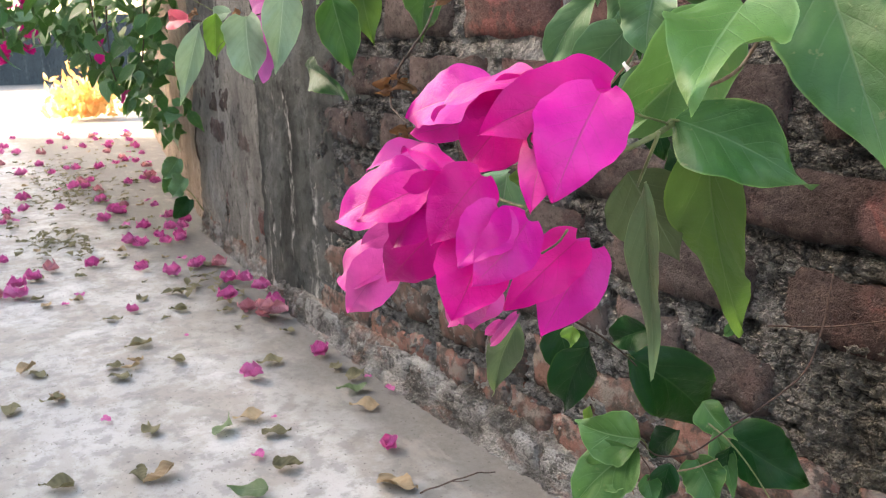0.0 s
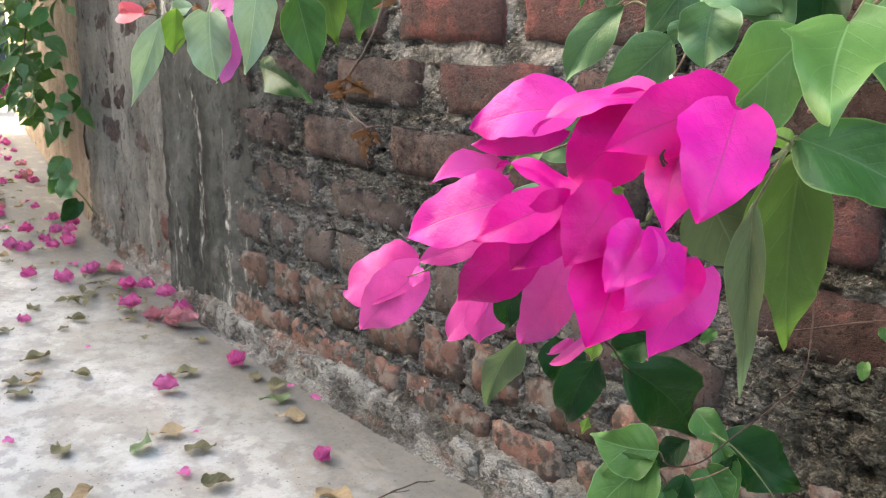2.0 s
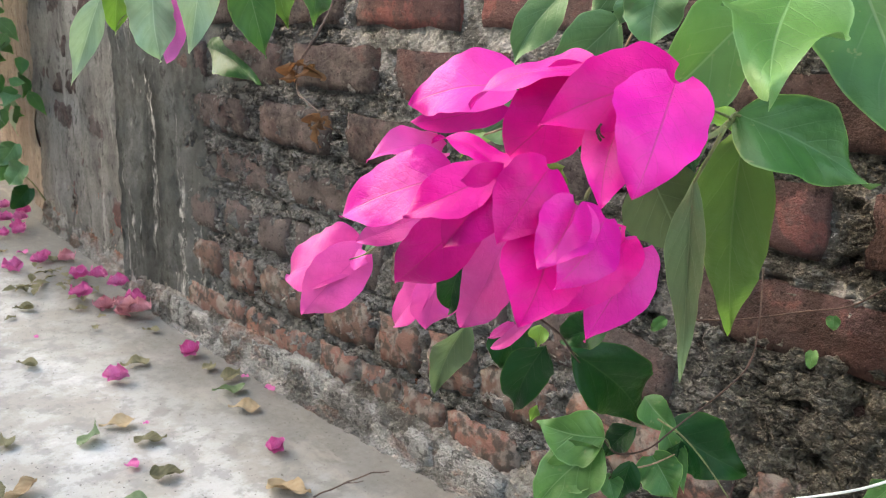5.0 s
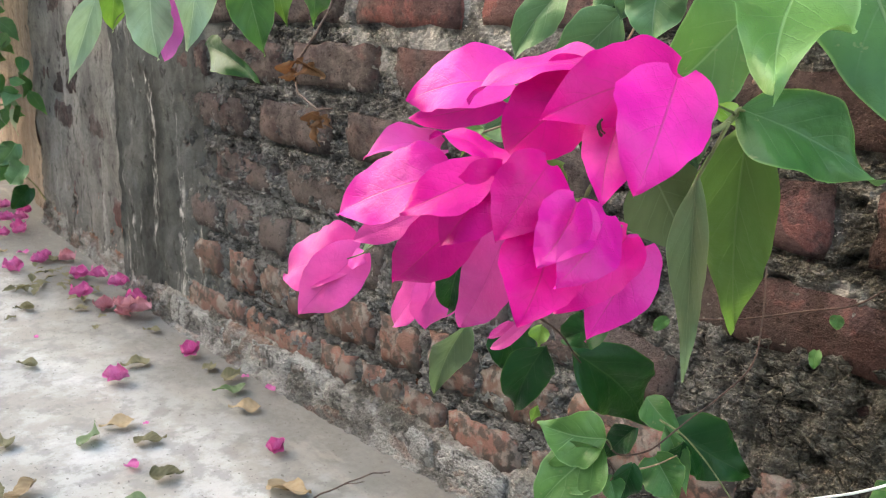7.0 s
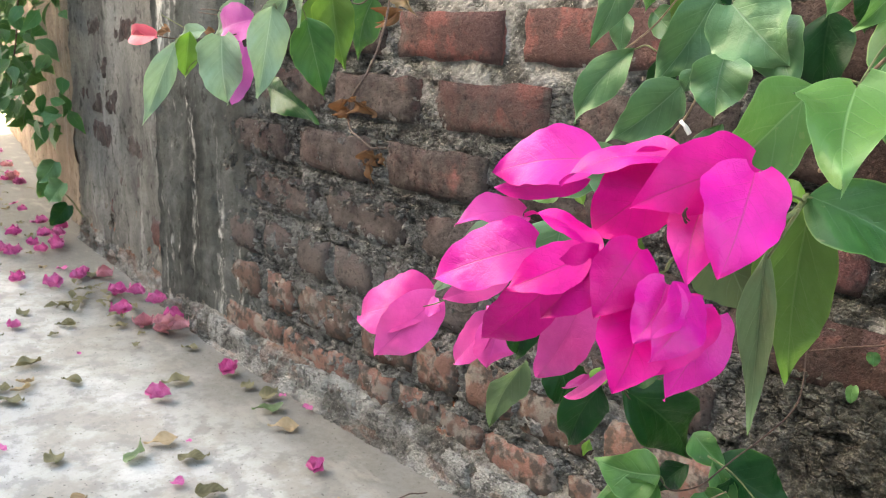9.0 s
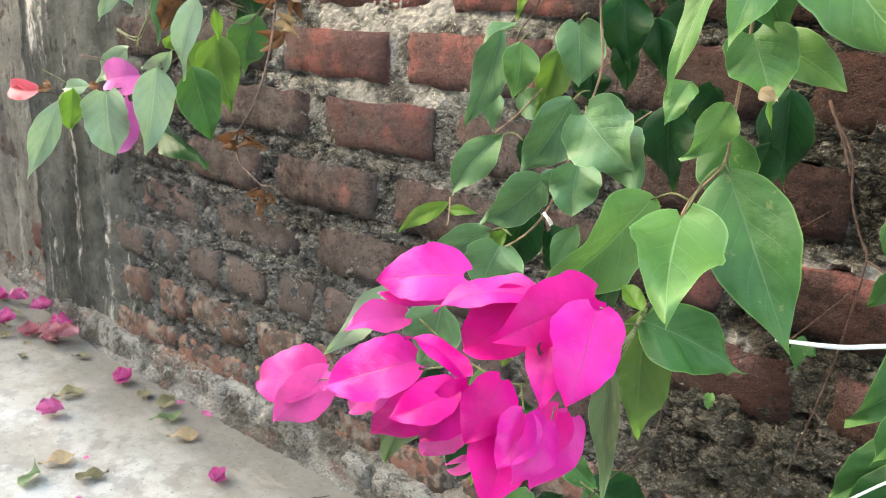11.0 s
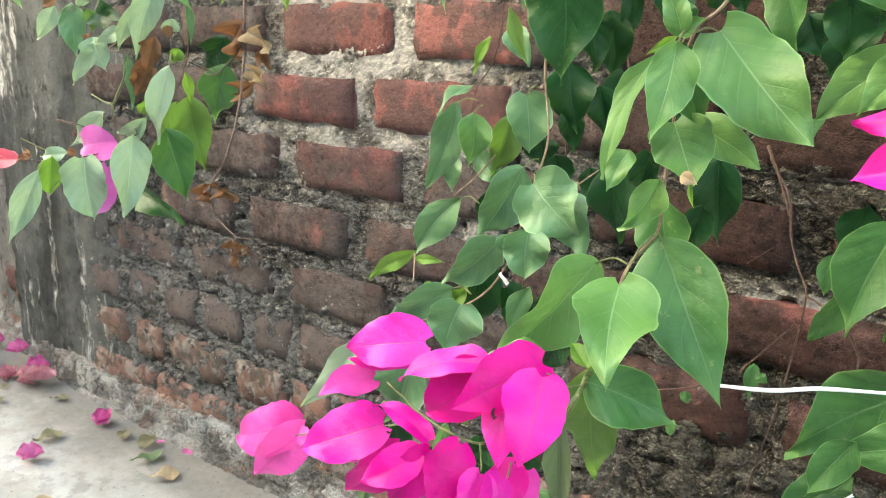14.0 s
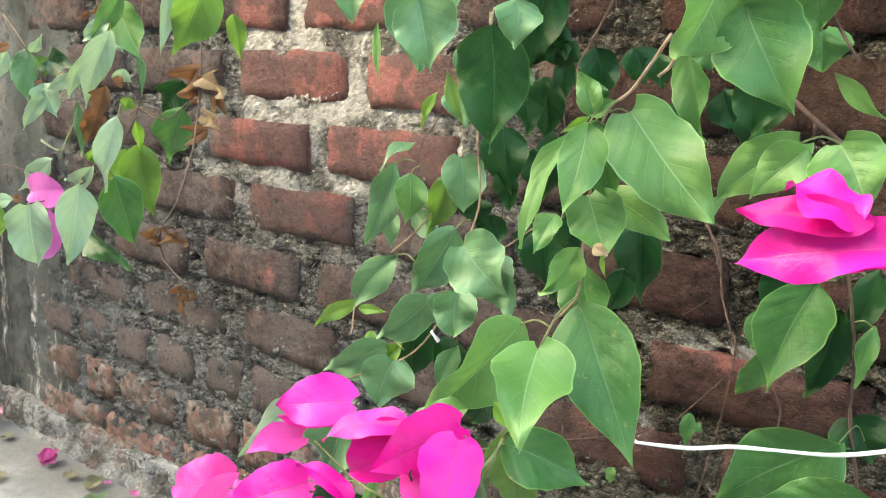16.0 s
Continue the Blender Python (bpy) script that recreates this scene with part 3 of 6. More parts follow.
def bract(plant, base, tip, width, facing, tone="hot", fold=0.20, bend=0.10, curl=0.03, shape="bract", stalk=None, label="", wave=0.075):
    return leaf(plant, base, tip, width, facing, tone, shape, fold, bend, curl, stalk, "bract", label, None, wave)


def stem(plant, pts, r0, r1, material, name="stem", label=""):
    bm = bmesh.new()
    if material == STEM_DRY:
        # withered wood kinks at its nodes
        line = smooth_line([Vector(q) for q in pts], 3)
        pts = [q + 0.0024 * Vector((noise.noise(q * 70.0), 0.5 * noise.noise(q * 70.0 + Vector((9, 0, 0))), noise.noise(q * 70.0 + Vector((0, 9, 0))))) for q in line]
    tube(bm, pts, r0, r1)
    return part(name, bm, material, plant, label)


def tie(parent, pts, w):
    """A flat plastic ribbon along the given line, slightly twisted and cupped."""
    line = smooth_line(pts, 8)
    bm = bmesh.new()
    rows = []
    for i, p in enumerate(line):
        d = (line[min(i + 1, len(line) - 1)] - line[max(i - 1, 0)]).normalized()
        up = (Vector((0, 0, 1)) - d * d.z).normalized()
        out = d.cross(up)
        tw = 0.5 * math.sin(i * 0.23)
        up, out = up * math.cos(tw) + out * math.sin(tw), out * math.cos(tw) - up * math.sin(tw)
        rows.append([bm.verts.new(p + up * (w * k) + out * (0.0009 * s - 0.0006 * abs(k) * 2)) for k, s in ((-0.5, 0), (0, 0.6), (0.5, 0), (0.5, 0.5), (0, 1.1), (-0.5, 0.5))])
    for a, b in zip(rows, rows[1:]):
        for k in range(6):
            bm.faces.new((a[k], a[(k + 1) % 6], b[(k + 1) % 6], b[k]))
    return part("ribbon", bm, RIBBON, parent)


def rough_sheet(nx, nz, place, amp, scale, seed, fine=0.3):
    """A grid whose points are pushed about by two sizes of noise; place(u, v) gives point and outward direction."""
    bm = bmesh.new()
    rows = []
    for i in range(nx + 1):
        row = []
        for j in range(nz + 1):
            p, n = place(i / nx, j / nz)
            p, n = Vector(p), Vector(n)
            d = noise.fractal(p * scale + Vector((seed, 0, 0)), 0.9, 2.1, 4) + fine * noise.noise(p * scale * 5 + Vector((0, seed, 0)))
            row.append(bm.verts.new(p + n * amp * d))
        rows.append(row)
    for a, b in zip(rows, rows[1:]):
        for j in range(nz):
            bm.faces.new((a[j], b[j], b[j + 1], a[j + 1]))
    return bm


def slab_back(bm, lo, hi):
    """A plain block, the body behind a rough face."""
    m = Matrix.LocRotScale([(a + b) / 2 for a, b in zip(lo, hi)], None, [b - a for a, b in zip(lo, hi)])
    bmesh.ops.create_cube(bm, size=1.0, matrix=m)


# ---- ground ----
bm = bmesh.new()
xs = [-400, -60, -20] + [-9 + 0.25 * i for i in range(45)] + [4, 12, 60, 400]
ys = [-400, -60, -12, -4] + [-2 + 0.2 * i for i in range(17)] + [4, 20, 60, 400]
gv = [[bm.verts.new((x, y, 0.004 * noise.noise(Vector((x * 1.3, y * 1.3, 0))) - 0.004 if abs(x) < 10 and abs(y) < 5 else -0.004)) for y in ys] for x in xs]
for a, b in zip(gv, gv[1:]):
    for j in range(len(ys) - 1):
        bm.faces.new((a[j], b[j], b[j + 1], a[j + 1]))
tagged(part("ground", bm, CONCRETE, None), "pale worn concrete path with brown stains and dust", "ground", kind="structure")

# ---- the old brick wall ----
H = 1.75            # top of the wall
C0, COURSE, BH = 0.855, 0.107, 0.074   # top of one course, spacing, height of a brick
X0, X1 = -1.03, 2.3


def near_face(u, v):
    x, z = X0 + (X1 - X0) * u, 0.02 + 1.28 * v
    low = min(max((0.50 - z) / 0.25, 0.0), 1.0)
    low = max(low, 1.7 * min(max((x - 0.50) / 0.12, 0.0), 1.0) * min(max((0.385 - z) / 0.05, 0.0), 1.0))
    low = max(low, 1.25 * min(max((0.20 - x) / 0.35, 0.0), 1.0) * min(max((0.66 - z) / 0.16, 0.0), 1.0))
    pit = max(0.0, noise.noise(Vector((x * 30, 1.0, z * 48))) - 0.30) * 0.060
    under = ((C0 - z) % COURSE) / COURSE
    pit += 0.011 * max(0.0, 1 - abs(under - 0.74) / 0.07) * (0.55 + 0.9 * noise.noise(Vector((x * 11, 4.0, round(z / COURSE)))))
    sound = min(max((math.hypot((x - 0.18) * 2.5, (z - 0.82) * 2.1) - 0.30) / 0.6, 0.0), 1.0)
    return (x, 0.0062 + 0.0016 * sound - 0.0050 * low + pit * sound, z), (0, -0.45 - 0.50 * sound - 0.25 * low, 0)


bm = rough_sheet(760, 290, near_face, 0.0066, 30.0, 3.0, 0.9)
slab_back(bm, (X0, 0.030, 0.0), (X1, 0.27, H))
slab_back(bm, (X0, 0.010, 1.29), (X1, 0.031, H))
wall_near = tagged(part("wall_near", bm, MORTAR, None, smooth=False), "old red brick wall with thick crumbling grey mortar", "wall", kind="structure")

# blackened plaster clinging to the bricks, breaking off unevenly at its edge
def skim(u, v):
    x = -1.045 + 0.62 * u
    gone = max(0.0, u - 0.48) / 0.52
    return (x, -0.009 + 0.022 * gone, 0.02 + 1.5 * v), (0, -1 - 0.8 * gone, 0)


bm = rough_sheet(90, 170, skim, 0.0062, 15.0, 9.0, 0.55)
tagged(part("wall_plaster", bm, PLASTER, None), "soot-blackened plaster on bricks with white lime runs", "wall", kind="structure")

# the wall goes on past the plaster, then bends away
def mid_y(x):
    return 0.012 + 0.075 * (-1.04 - x) / 0.91


bm = rough_sheet(60, 120, lambda u, v: ((-1.95 + 0.91 * u, mid_y(-1.95 + 0.91 * u), 0.02 + (H - 0.02) * v), (0, -1, 0)), 0.010, 9.0, 5.0, 0.5)
back = bmesh.new()
slab_back(back, (0.0, 0.02, 0.0), (0.915, 0.25, H))
me_tmp = mesh_of("wall_body", back)
me_tmp.transform(Matrix.Translation((-1.95, mid_y(-1.95), 0)) @ Matrix.Rotation(-math.atan2(0.075, 0.91), 4, "Z"))
bm.from_mesh(me_tmp)
bpy.data.meshes.remove(me_tmp)
wall_mid = tagged(part("wall_mid", bm, PLASTER_OLD, None), "old brick wall under mossy brown-grey plaster", "wall", kind="structure")
BX, BY, EX, EY = -1.95, 0.087, -6.35, 0.93
dx, dy = (EX - BX), (EY - BY)
ln = math.hypot(dx, dy)
nx_, ny_ = dy / ln, -dx / ln
nx_, ny_ = (-nx_, -ny_) if ny_ > 0 else (nx_, ny_)
bm = rough_sheet(140, 60, lambda u, v: ((BX + dx * (1 - u), BY + dy * (1 - u), 0.02 + (H - 0.02) * v), (nx_, ny_, 0)), 0.014, 6.0, 7.0, 0.4)
back = bmesh.new()
slab_back(back, (0, 0.02, 0.0), (ln, 0.27, H))
me_tmp = mesh_of("wall_body", back)
me_tmp.transform(Matrix.Translation((BX, BY, 0)) @ Matrix.Rotation(math.atan2(dy, dx), 4, "Z") @ Matrix.Scale(-1, 4, (0, 1, 0)))
bm.from_mesh(me_tmp)
bpy.data.meshes.remove(me_tmp)
tagged(part("wall_far", bm, PLASTER_TAN, None), "long tan-brown plastered garden wall in shade", "wall", kind="structure")


# crumbling cement footing along the base
FOOT = ((-0.044, -0.006), (-0.033, 0.002), (-0.027, 0.010), (-0.022, 0.036), (-0.018, 0.052), (-0.008, 0.062), (0.006, 0.074), (0.014, 0.12), (0.020, 0.20))


def foot(u, v):
    x = -1.95 + 4.15 * u
    f = v * 8
    i = min(int(f), 7)
    f -= i
    y, z = FOOT[i][0] * (1 - f) + FOOT[i + 1][0] * f, FOOT[i][1] * (1 - f) + FOOT[i + 1][1] * f
    far = min(max((-0.75 - x) / 0.4, 0.0), 1.0)
    y = y * (1 - 0.6 * far) + (max(mid_y(x), 0.0) * far)
    stone = 0.55 - noise.voronoi(Vector((x * 26, 3.0, z * 34)))[0][0]
    small = 0.5 - noise.voronoi(Vector((x * 62, 5.0, z * 70)))[0][0]
    k = min(1.0, max(0.15, (v - 0.15) * 5))
    return (x, y - k * (0.012 * stone + 0.009 * small), z + 0.012 * noise.noise(Vector((x * 12, 8.0, z * 5))) * min(1.0, z * 20)), (0, -0.9, 0.45 if 0.04 < v < 0.7 else 0.0)


bm = rough_sheet(980, 72, foot, 0.0045, 30.0, 2.0, 0.8)
footing = tagged(part("wall_footing", bm, RUBBLE, None, smooth=False), "crumbling grey cement footing along the wall base", "wall footing", kind="structure")

# far wall and bright yard beyond the shade
bm = rough_sheet(30, 6, lambda u, v: ((-16.0, -9 + 18 * u, 1.25 * v), (1, 0, 0)), 0.03, 1.5, 4.0)
slab_back(bm, (-16.3, -9, 0.0), (-16.03, 9, 1.25))
tagged(part("wall_yard", bm, FAR_WALL, None), "low grey rendered wall across the sunny yard", "wall", kind="structure")


# unseen rendered wall behind the eye, added to block sun and low sky
bm = rough_sheet(60, 16, lambda u, v: ((6.0 - 14.5 * u, -3.3, 2.9 * v), (0, 1, 0)), 0.012, 1.5, 6.0)
slab_back(bm, (-8.5, -3.6, 0.0), (6.0, -3.32, 2.9))
tagged(part("wall_opposite", bm, SUN_BLOCK_WALL, None), "unseen plain grey rendered wall added to block the sun", "wall", kind="structure")


# ---- bougainvillea branches, near ones first ----
flowering = thing("bougainvillea_branch", (0.9184, -0.47, 0.8579), "flowering bougainvillea branch with magenta bracts and broad green leaves", "climbing plant")
stem(flowering, [(0.9184, -0.47, 0.8579), (0.9011, -0.475, 0.8286), (0.8895, -0.48, 0.816), (0.8792, -0.47, 0.7845), (0.872, -0.462, 0.7314), (0.869, -0.46, 0.7034), (0.8529, -0.46, 0.6811), (0.8523, -0.48, 0.6554), (0.8706, -0.53, 0.6473)], 0.00098, 0.00085, STEM_TAN)
stem(flowering, [(0.9151, -0.475, 0.8357), (0.9204, -0.47, 0.8436), (0.9204, -0.46, 0.8613)], 0.00101, 0.00094, STEM_TAN, "twig")
stalk_main = stem(flowering, [(0.8694, -0.535, 0.6375), (0.872, -0.55, 0.633), (0.8693, -0.56, 0.6288), (0.8553, -0.57, 0.6202), (0.8335, -0.57, 0.6087), (0.8294, -0.575, 0.6015), (0.7974, -0.575, 0.6033), (0.758, -0.57, 0.6146)], 0.00122, 0.00065, STEM_GREEN, "flower_stalk")
stalk_top = stem(flowering, [(0.8715, -0.545, 0.6371), (0.8708, -0.56, 0.6412), (0.8712, -0.568, 0.6452), (0.8669, -0.5655, 0.6477), (0.8632, -0.5654, 0.6482)], 0.0005, 0.00043, STEM_GREEN, "flower_stalk")
stem(flowering, [(0.8736, -0.55, 0.6341), (0.8636, -0.55, 0.6122)], 0.00079, 0.00065, STEM_GREEN, "flower_stalk")
stalk_mid = stem(flowering, [(0.8299, -0.575, 0.602), (0.8420, -0.59, 0.6010), (0.8537, -0.6064, 0.6080)], 0.0005, 0.00043, STEM_GREEN, "flower_stalk")
stalk_low = stem(flowering, [(0.8467, -0.57, 0.5945), (0.8503, -0.578, 0.591), (0.8555, -0.59, 0.5897)], 0.0005, 0.00043, STEM_GREEN, "flower_stalk")
stalk_lone = stem(flowering, [(0.6734, -0.5, 0.5313), (0.684, -0.54, 0.5548), (0.6602, -0.545, 0.5403), (0.6465, -0.546, 0.5341)], 0.0005, 0.00043, STEM_GREEN, "flower_stalk")
stalk_small = stem(flowering, [(0.793, -0.57, 0.6002), (0.6993, -0.52, 0.5485), (0.6296, -0.46, 0.5031)], 0.0005, 0.00043, STEM_GREEN, "flower_stalk")
bract(stalk_top, (0.7800, -0.5614, 0.6430), (0.7298, -0.5755, 0.6310), 0.0315, (0.08, -0.79, 0.61), "lilac", bend=0.12, fold=0.14)
bract(stalk_top, (0.7726, -0.5576, 0.6342), (0.7289, -0.5738, 0.6220), 0.0149, (0.41, -0.84, -0.35), "lilac")
bract(stalk_top, (0.8359, -0.5789, 0.6472), (0.8035, -0.5890, 0.6155), 0.0317, (0.37, -0.92, -0.09), "hot", bend=0.14, fold=0.08)
bract(stalk_top, (0.8368, -0.5825, 0.6513), (0.7936, -0.6004, 0.6371), 0.0198, (-0.07, -0.51, 0.86), "lilac", bend=0.10, fold=0.12, wave=0.11)
bract(stalk_top, (0.8567, -0.5589, 0.6497), (0.8328, -0.6039, 0.6335), 0.0312, (0.53, -0.52, 0.67), "hot", bend=0.10, fold=0.16)
bract(stalk_top, (0.8470, -0.5700, 0.6397), (0.8562, -0.5968, 0.6062), 0.0232, (0.36, -0.68, 0.64), "lilac", bend=0.08)
bract(stalk_top, (0.8649, -0.5717, 0.6488), (0.8709, -0.5983, 0.6130), 0.0341, (0.73, -0.48, 0.48), "lilac", fold=0.10, bend=0.07, label="magenta bract with a pale midrib")
bract(stalk_main, (0.7412, -0.5640, 0.6096), (0.7285, -0.5978, 0.6075), 0.0203, (0.67, -0.30, 0.68), "pale", bend=0.14, wave=0.12)
bract(stalk_main, (0.7304, -0.5614, 0.6108), (0.7313, -0.5581, 0.6172), 0.0084, (0.88, -0.46, 0.12), "pale", wave=0.14)
bract(stalk_main, (0.7819, -0.5987, 0.6066), (0.7380, -0.6202, 0.5851), 0.0318, (0.22, -0.88, 0.43), "lilac", bend=0.11, fold=0.14)
bract(stalk_main, (0.7488, -0.5825, 0.5829), (0.7232, -0.6001, 0.5680), 0.0151, (0.45, -0.86, 0.25), "pale")
bract(stalk_main, (0.7844, -0.5875, 0.5892), (0.7537, -0.6012, 0.5551), 0.0275, (0.58, -0.79, -0.21), "hot", bend=0.12)
bract(stalk_main, (0.8211, -0.6074, 0.6130), (0.7840, -0.6097, 0.6234), 0.0133, (0.27, -0.37, 0.89), "hot", bend=0.12, wave=0.14)
bract(stalk_main, (0.8280, -0.6232, 0.6155), (0.8070, -0.6435, 0.6007), 0.0194, (0.46, -0.78, 0.42), "hot", bend=0.10)
bract(stalk_main, (0.8326, -0.6193, 0.6170), (0.8174, -0.6336, 0.5897), 0.0210, (0.36, -0.89, 0.27), "hot", bend=0.12)
bract(stalk_mid, (0.8422, -0.6083, 0.6193), (0.8397, -0.6291, 0.5949), 0.0240, (0.72, -0.56, 0.41), "hot", bend=0.10, fold=0.16)
bract(stalk_mid, (0.8571, -0.6112, 0.6096), (0.8587, -0.6300, 0.5912), 0.0205, (0.81, -0.38, 0.45), "lilac", bend=0.06)
bract(stalk_mid, (0.7831, -0.5635, 0.5767), (0.7510, -0.5572, 0.5240), 0.0267, (0.25, -0.93, -0.26), "pale", bend=0.06, label="paler pink bract with netted veins")
bract(stalk_mid, (0.8455, -0.6088, 0.5966), (0.8497, -0.6270, 0.5683), 0.0294, (0.68, -0.56, 0.46), "hot", bend=0.09)
bract(stalk_mid, (0.8628, -0.6023, 0.6053), (0.8640, -0.6280, 0.5853), 0.0222, (0.81, -0.34, 0.48), "lilac", bend=0.07)
bract(stalk_low, (0.8454, -0.5635, 0.5892), (0.8405, -0.5962, 0.5642), 0.0230, (0.77, -0.46, 0.44), "hot", bend=0.09)
bract(stalk_low, (0.8488, -0.5582, 0.5859), (0.8405, -0.5778, 0.5489), 0.0248, (0.74, -0.65, 0.18), "lilac", bend=0.08)
bract(stalk_low, (0.7943, -0.5542, 0.5421), (0.7612, -0.5469, 0.5145), 0.0062, (-0.03, -0.97, -0.22), "pale")
bract(stalk_low, (0.7796, -0.5528, 0.5350), (0.7630, -0.5500, 0.5211), 0.0078, (0.45, -0.60, -0.66), "pale")
# withered dark stamens curled on two bracts
for a, b, c in (((0.8502, -0.5915, 0.6346), (0.8491, -0.5925, 0.6318), (0.8511, -0.5920, 0.6290)), ((0.8492, -0.5915, 0.6338), (0.8506, -0.5925, 0.6312), (0.8517, -0.5915, 0.6298)), ((0.8489, -0.5915, 0.6328), (0.8500, -0.5925, 0.6300), (0.8506, -0.5918, 0.6286))):
    stem(stalk_top, [a, b, c], 0.00042, 0.00030, STEM_BROWN, "stamen", "withered dark stamen")
stem(stalk_main, [(0.7910, -0.6058, 0.6082), (0.7918, -0.6056, 0.6074), (0.7932, -0.6048, 0.6079)], 0.00075, 0.00050, STEM_BROWN, "stamen", "withered dark stamen")
bract(stalk_lone, (0.6408, -0.5352, 0.5366), (0.5682, -0.5395, 0.5057), 0.0405, (-0.10, -0.93, 0.36), "pale", bend=0.10, fold=0.12)
bract(stalk_lone, (0.6487, -0.5386, 0.5374), (0.6063, -0.5529, 0.4905), 0.0327, (0.44, -0.89, -0.12), "pale", bend=0.08, fold=0.28, label="rose pink bract, paler than the rest")
bract(stalk_lone, (0.6486, -0.5443, 0.5343), (0.6568, -0.5403, 0.5340), 0.0140, (0.36, -0.68, 0.64), "pale")
bract(stalk_small, (0.6184, -0.455, 0.5024), (0.5777, -0.455, 0.4529), 0.0256, (0.08, -0.99, -0.06), "pale")
bract(stalk_small, (0.6221, -0.452, 0.4991), (0.615, -0.456, 0.462), 0.0346, (0.81, -0.58, -0.09), "pale")
bract(stalk_small, (0.621, -0.45, 0.5013), (0.6071, -0.452, 0.5075), 0.0104, (0.38, -0.67, 0.63), "pale")
leaf(flowering, (0.8673, -0.5, 0.6805), (0.8897, -0.552, 0.6416), 0.0455, (0.16, -0.55, 0.82), "light", shape="heart", fold=0.18, bend=0.06, stalk=(0.869, -0.46, 0.7034))
leaf(flowering, (0.8294, -0.455, 0.6787), (0.784, -0.5, 0.6119), 0.0466, (0.71, -0.70, -0.01), "light", bend=0.1, stalk=(0.8529, -0.46, 0.6811))
leaf(flowering, (0.8704, -0.458, 0.7005), (0.9219, -0.475, 0.6143), 0.0490, (0.27, -0.90, 0.34), "mid", fold=0.12, bend=0.05, wave=0.05, stalk=(0.8689, -0.46, 0.7041))
leaf(flowering, (0.872, -0.54, 0.6382), (0.9098, -0.508, 0.6137), 0.0317, (0.70, -0.70, 0.16), "mid", fold=0.18, stalk=(0.8723, -0.545, 0.6364))
leaf(flowering, (0.8572, -0.505, 0.6286), (0.8257, -0.43, 0.5104), 0.0362, (0.35, -0.74, -0.57), "olive", fold=0.12, bend=0.03, shape="leaf", stalk=(0.8732, -0.55, 0.6335))
leaf(flowering, (0.8574, -0.54, 0.6119), (0.8498, -0.516, 0.5243), 0.0162, (0.32, -0.91, -0.28), "sage", shape="narrow", fold=0.25, bend=0.03)
leaf(flowering, (0.8132, -0.505, 0.6076), (0.8234, -0.478, 0.5637), 0.0384, (0.72, -0.65, -0.24), "moss", bend=0.03, fold=0.06, curl=0.0, wave=0.02)
leaf(flowering, (0.8517, -0.5, 0.6263), (0.8314, -0.49, 0.638), 0.0112, (0.22, -0.52, 0.82), "lime")
leaf(flowering, (0.8242, -0.505, 0.6331), (0.7886, -0.51, 0.6099), 0.0208, (-0.12, -0.91, 0.39), "light")
leaf(flowering, (0.639, -0.47, 0.5843), (0.5857, -0.48, 0.5166), 0.0251, (0.04, -0.99, 0.12), "pale", shape="narrow")
leaf(flowering, (0.7135, -0.5, 0.5945), (0.6919, -0.5, 0.5399), 0.0372, (0.48, -0.86, -0.19), "teal")
leaf(flowering, (0.763, -0.52, 0.5711), (0.754, -0.52, 0.5393), 0.0090, (0.48, -0.86, -0.14), "light")
leaf(flowering, (0.7162, -0.515, 0.555), (0.6853, -0.5, 0.5078), 0.0270, (0.44, -0.74, -0.52), "dark", shape="round")
leaf(flowering, (0.8098, -0.56, 0.6111), (0.7973, -0.555, 0.5992), 0.0123, (0.15, -0.84, -0.52), "olive")
leaf(flowering, (0.7836, -0.55, 0.6162), (0.8088, -0.56, 0.6237), 0.0082, (-0.24, -0.89, -0.39), "pale")
leaf(flowering, (0.7361, -0.53, 0.6169), (0.7161, -0.53, 0.6105), 0.0079, (-0.06, -0.98, 0.19), "light")
leaf(flowering, (0.9435, -0.476, 0.7675), (0.9565, -0.47, 0.775), 0.0098, (0.54, -0.79, -0.30), "light", shape="round", curl=0.25, label="curled tip of a broad leaf")
leaf(flowering, (0.901, -0.475, 0.8168), (0.9521, -0.472, 0.7617), 0.0452, (0.23, -0.96, 0.16), "light", shape="round", fold=0.1, bend=0.08, curl=0.1, wave=0.12, label="broad light green leaf with a curled nibbled tip", stalk=(0.8905, -0.48, 0.8161))
leaf(flowering, (0.8916, -0.505, 0.8107), (0.8881, -0.522, 0.762), 0.0246, (0.50, -0.83, 0.25), "light", shape="leaf", fold=0.14, stalk=(0.8874, -0.48, 0.8154))
leaf(flowering, (0.8784, -0.5, 0.8038), (0.8593, -0.515, 0.7404), 0.0180, (-0.05, -0.97, 0.24), "light", shape="narrow")
leaf(flowering, (0.883, -0.48, 0.8115), (0.899, -0.478, 0.7615), 0.0283, (0.53, -0.84, 0.14), "mid", stalk=(0.8874, -0.48, 0.8154))
leaf(flowering, (0.8848, -0.485, 0.77), (0.9013, -0.492, 0.7379), 0.0330, (0.21, -0.93, 0.31), "light", shape="round", fold=0.08, label="rounded leaf with a dried brown tip", stalk=(0.876, -0.47, 0.7622))
leaf(flowering, (0.8706, -0.465, 0.7356), (0.8516, -0.475, 0.704), 0.0204, (0.53, -0.84, -0.05), "light", stalk=(0.872, -0.462, 0.7307))
leaf(flowering, (0.8573, -0.43, 0.7212), (0.867, -0.42, 0.6675), 0.0334, (0.31, -0.94, -0.12), "mid")
leaf(flowering, (0.8639, -0.36, 0.737), (0.8627, -0.345, 0.6757), 0.0322, (0.37, -0.90, -0.23), "dark")
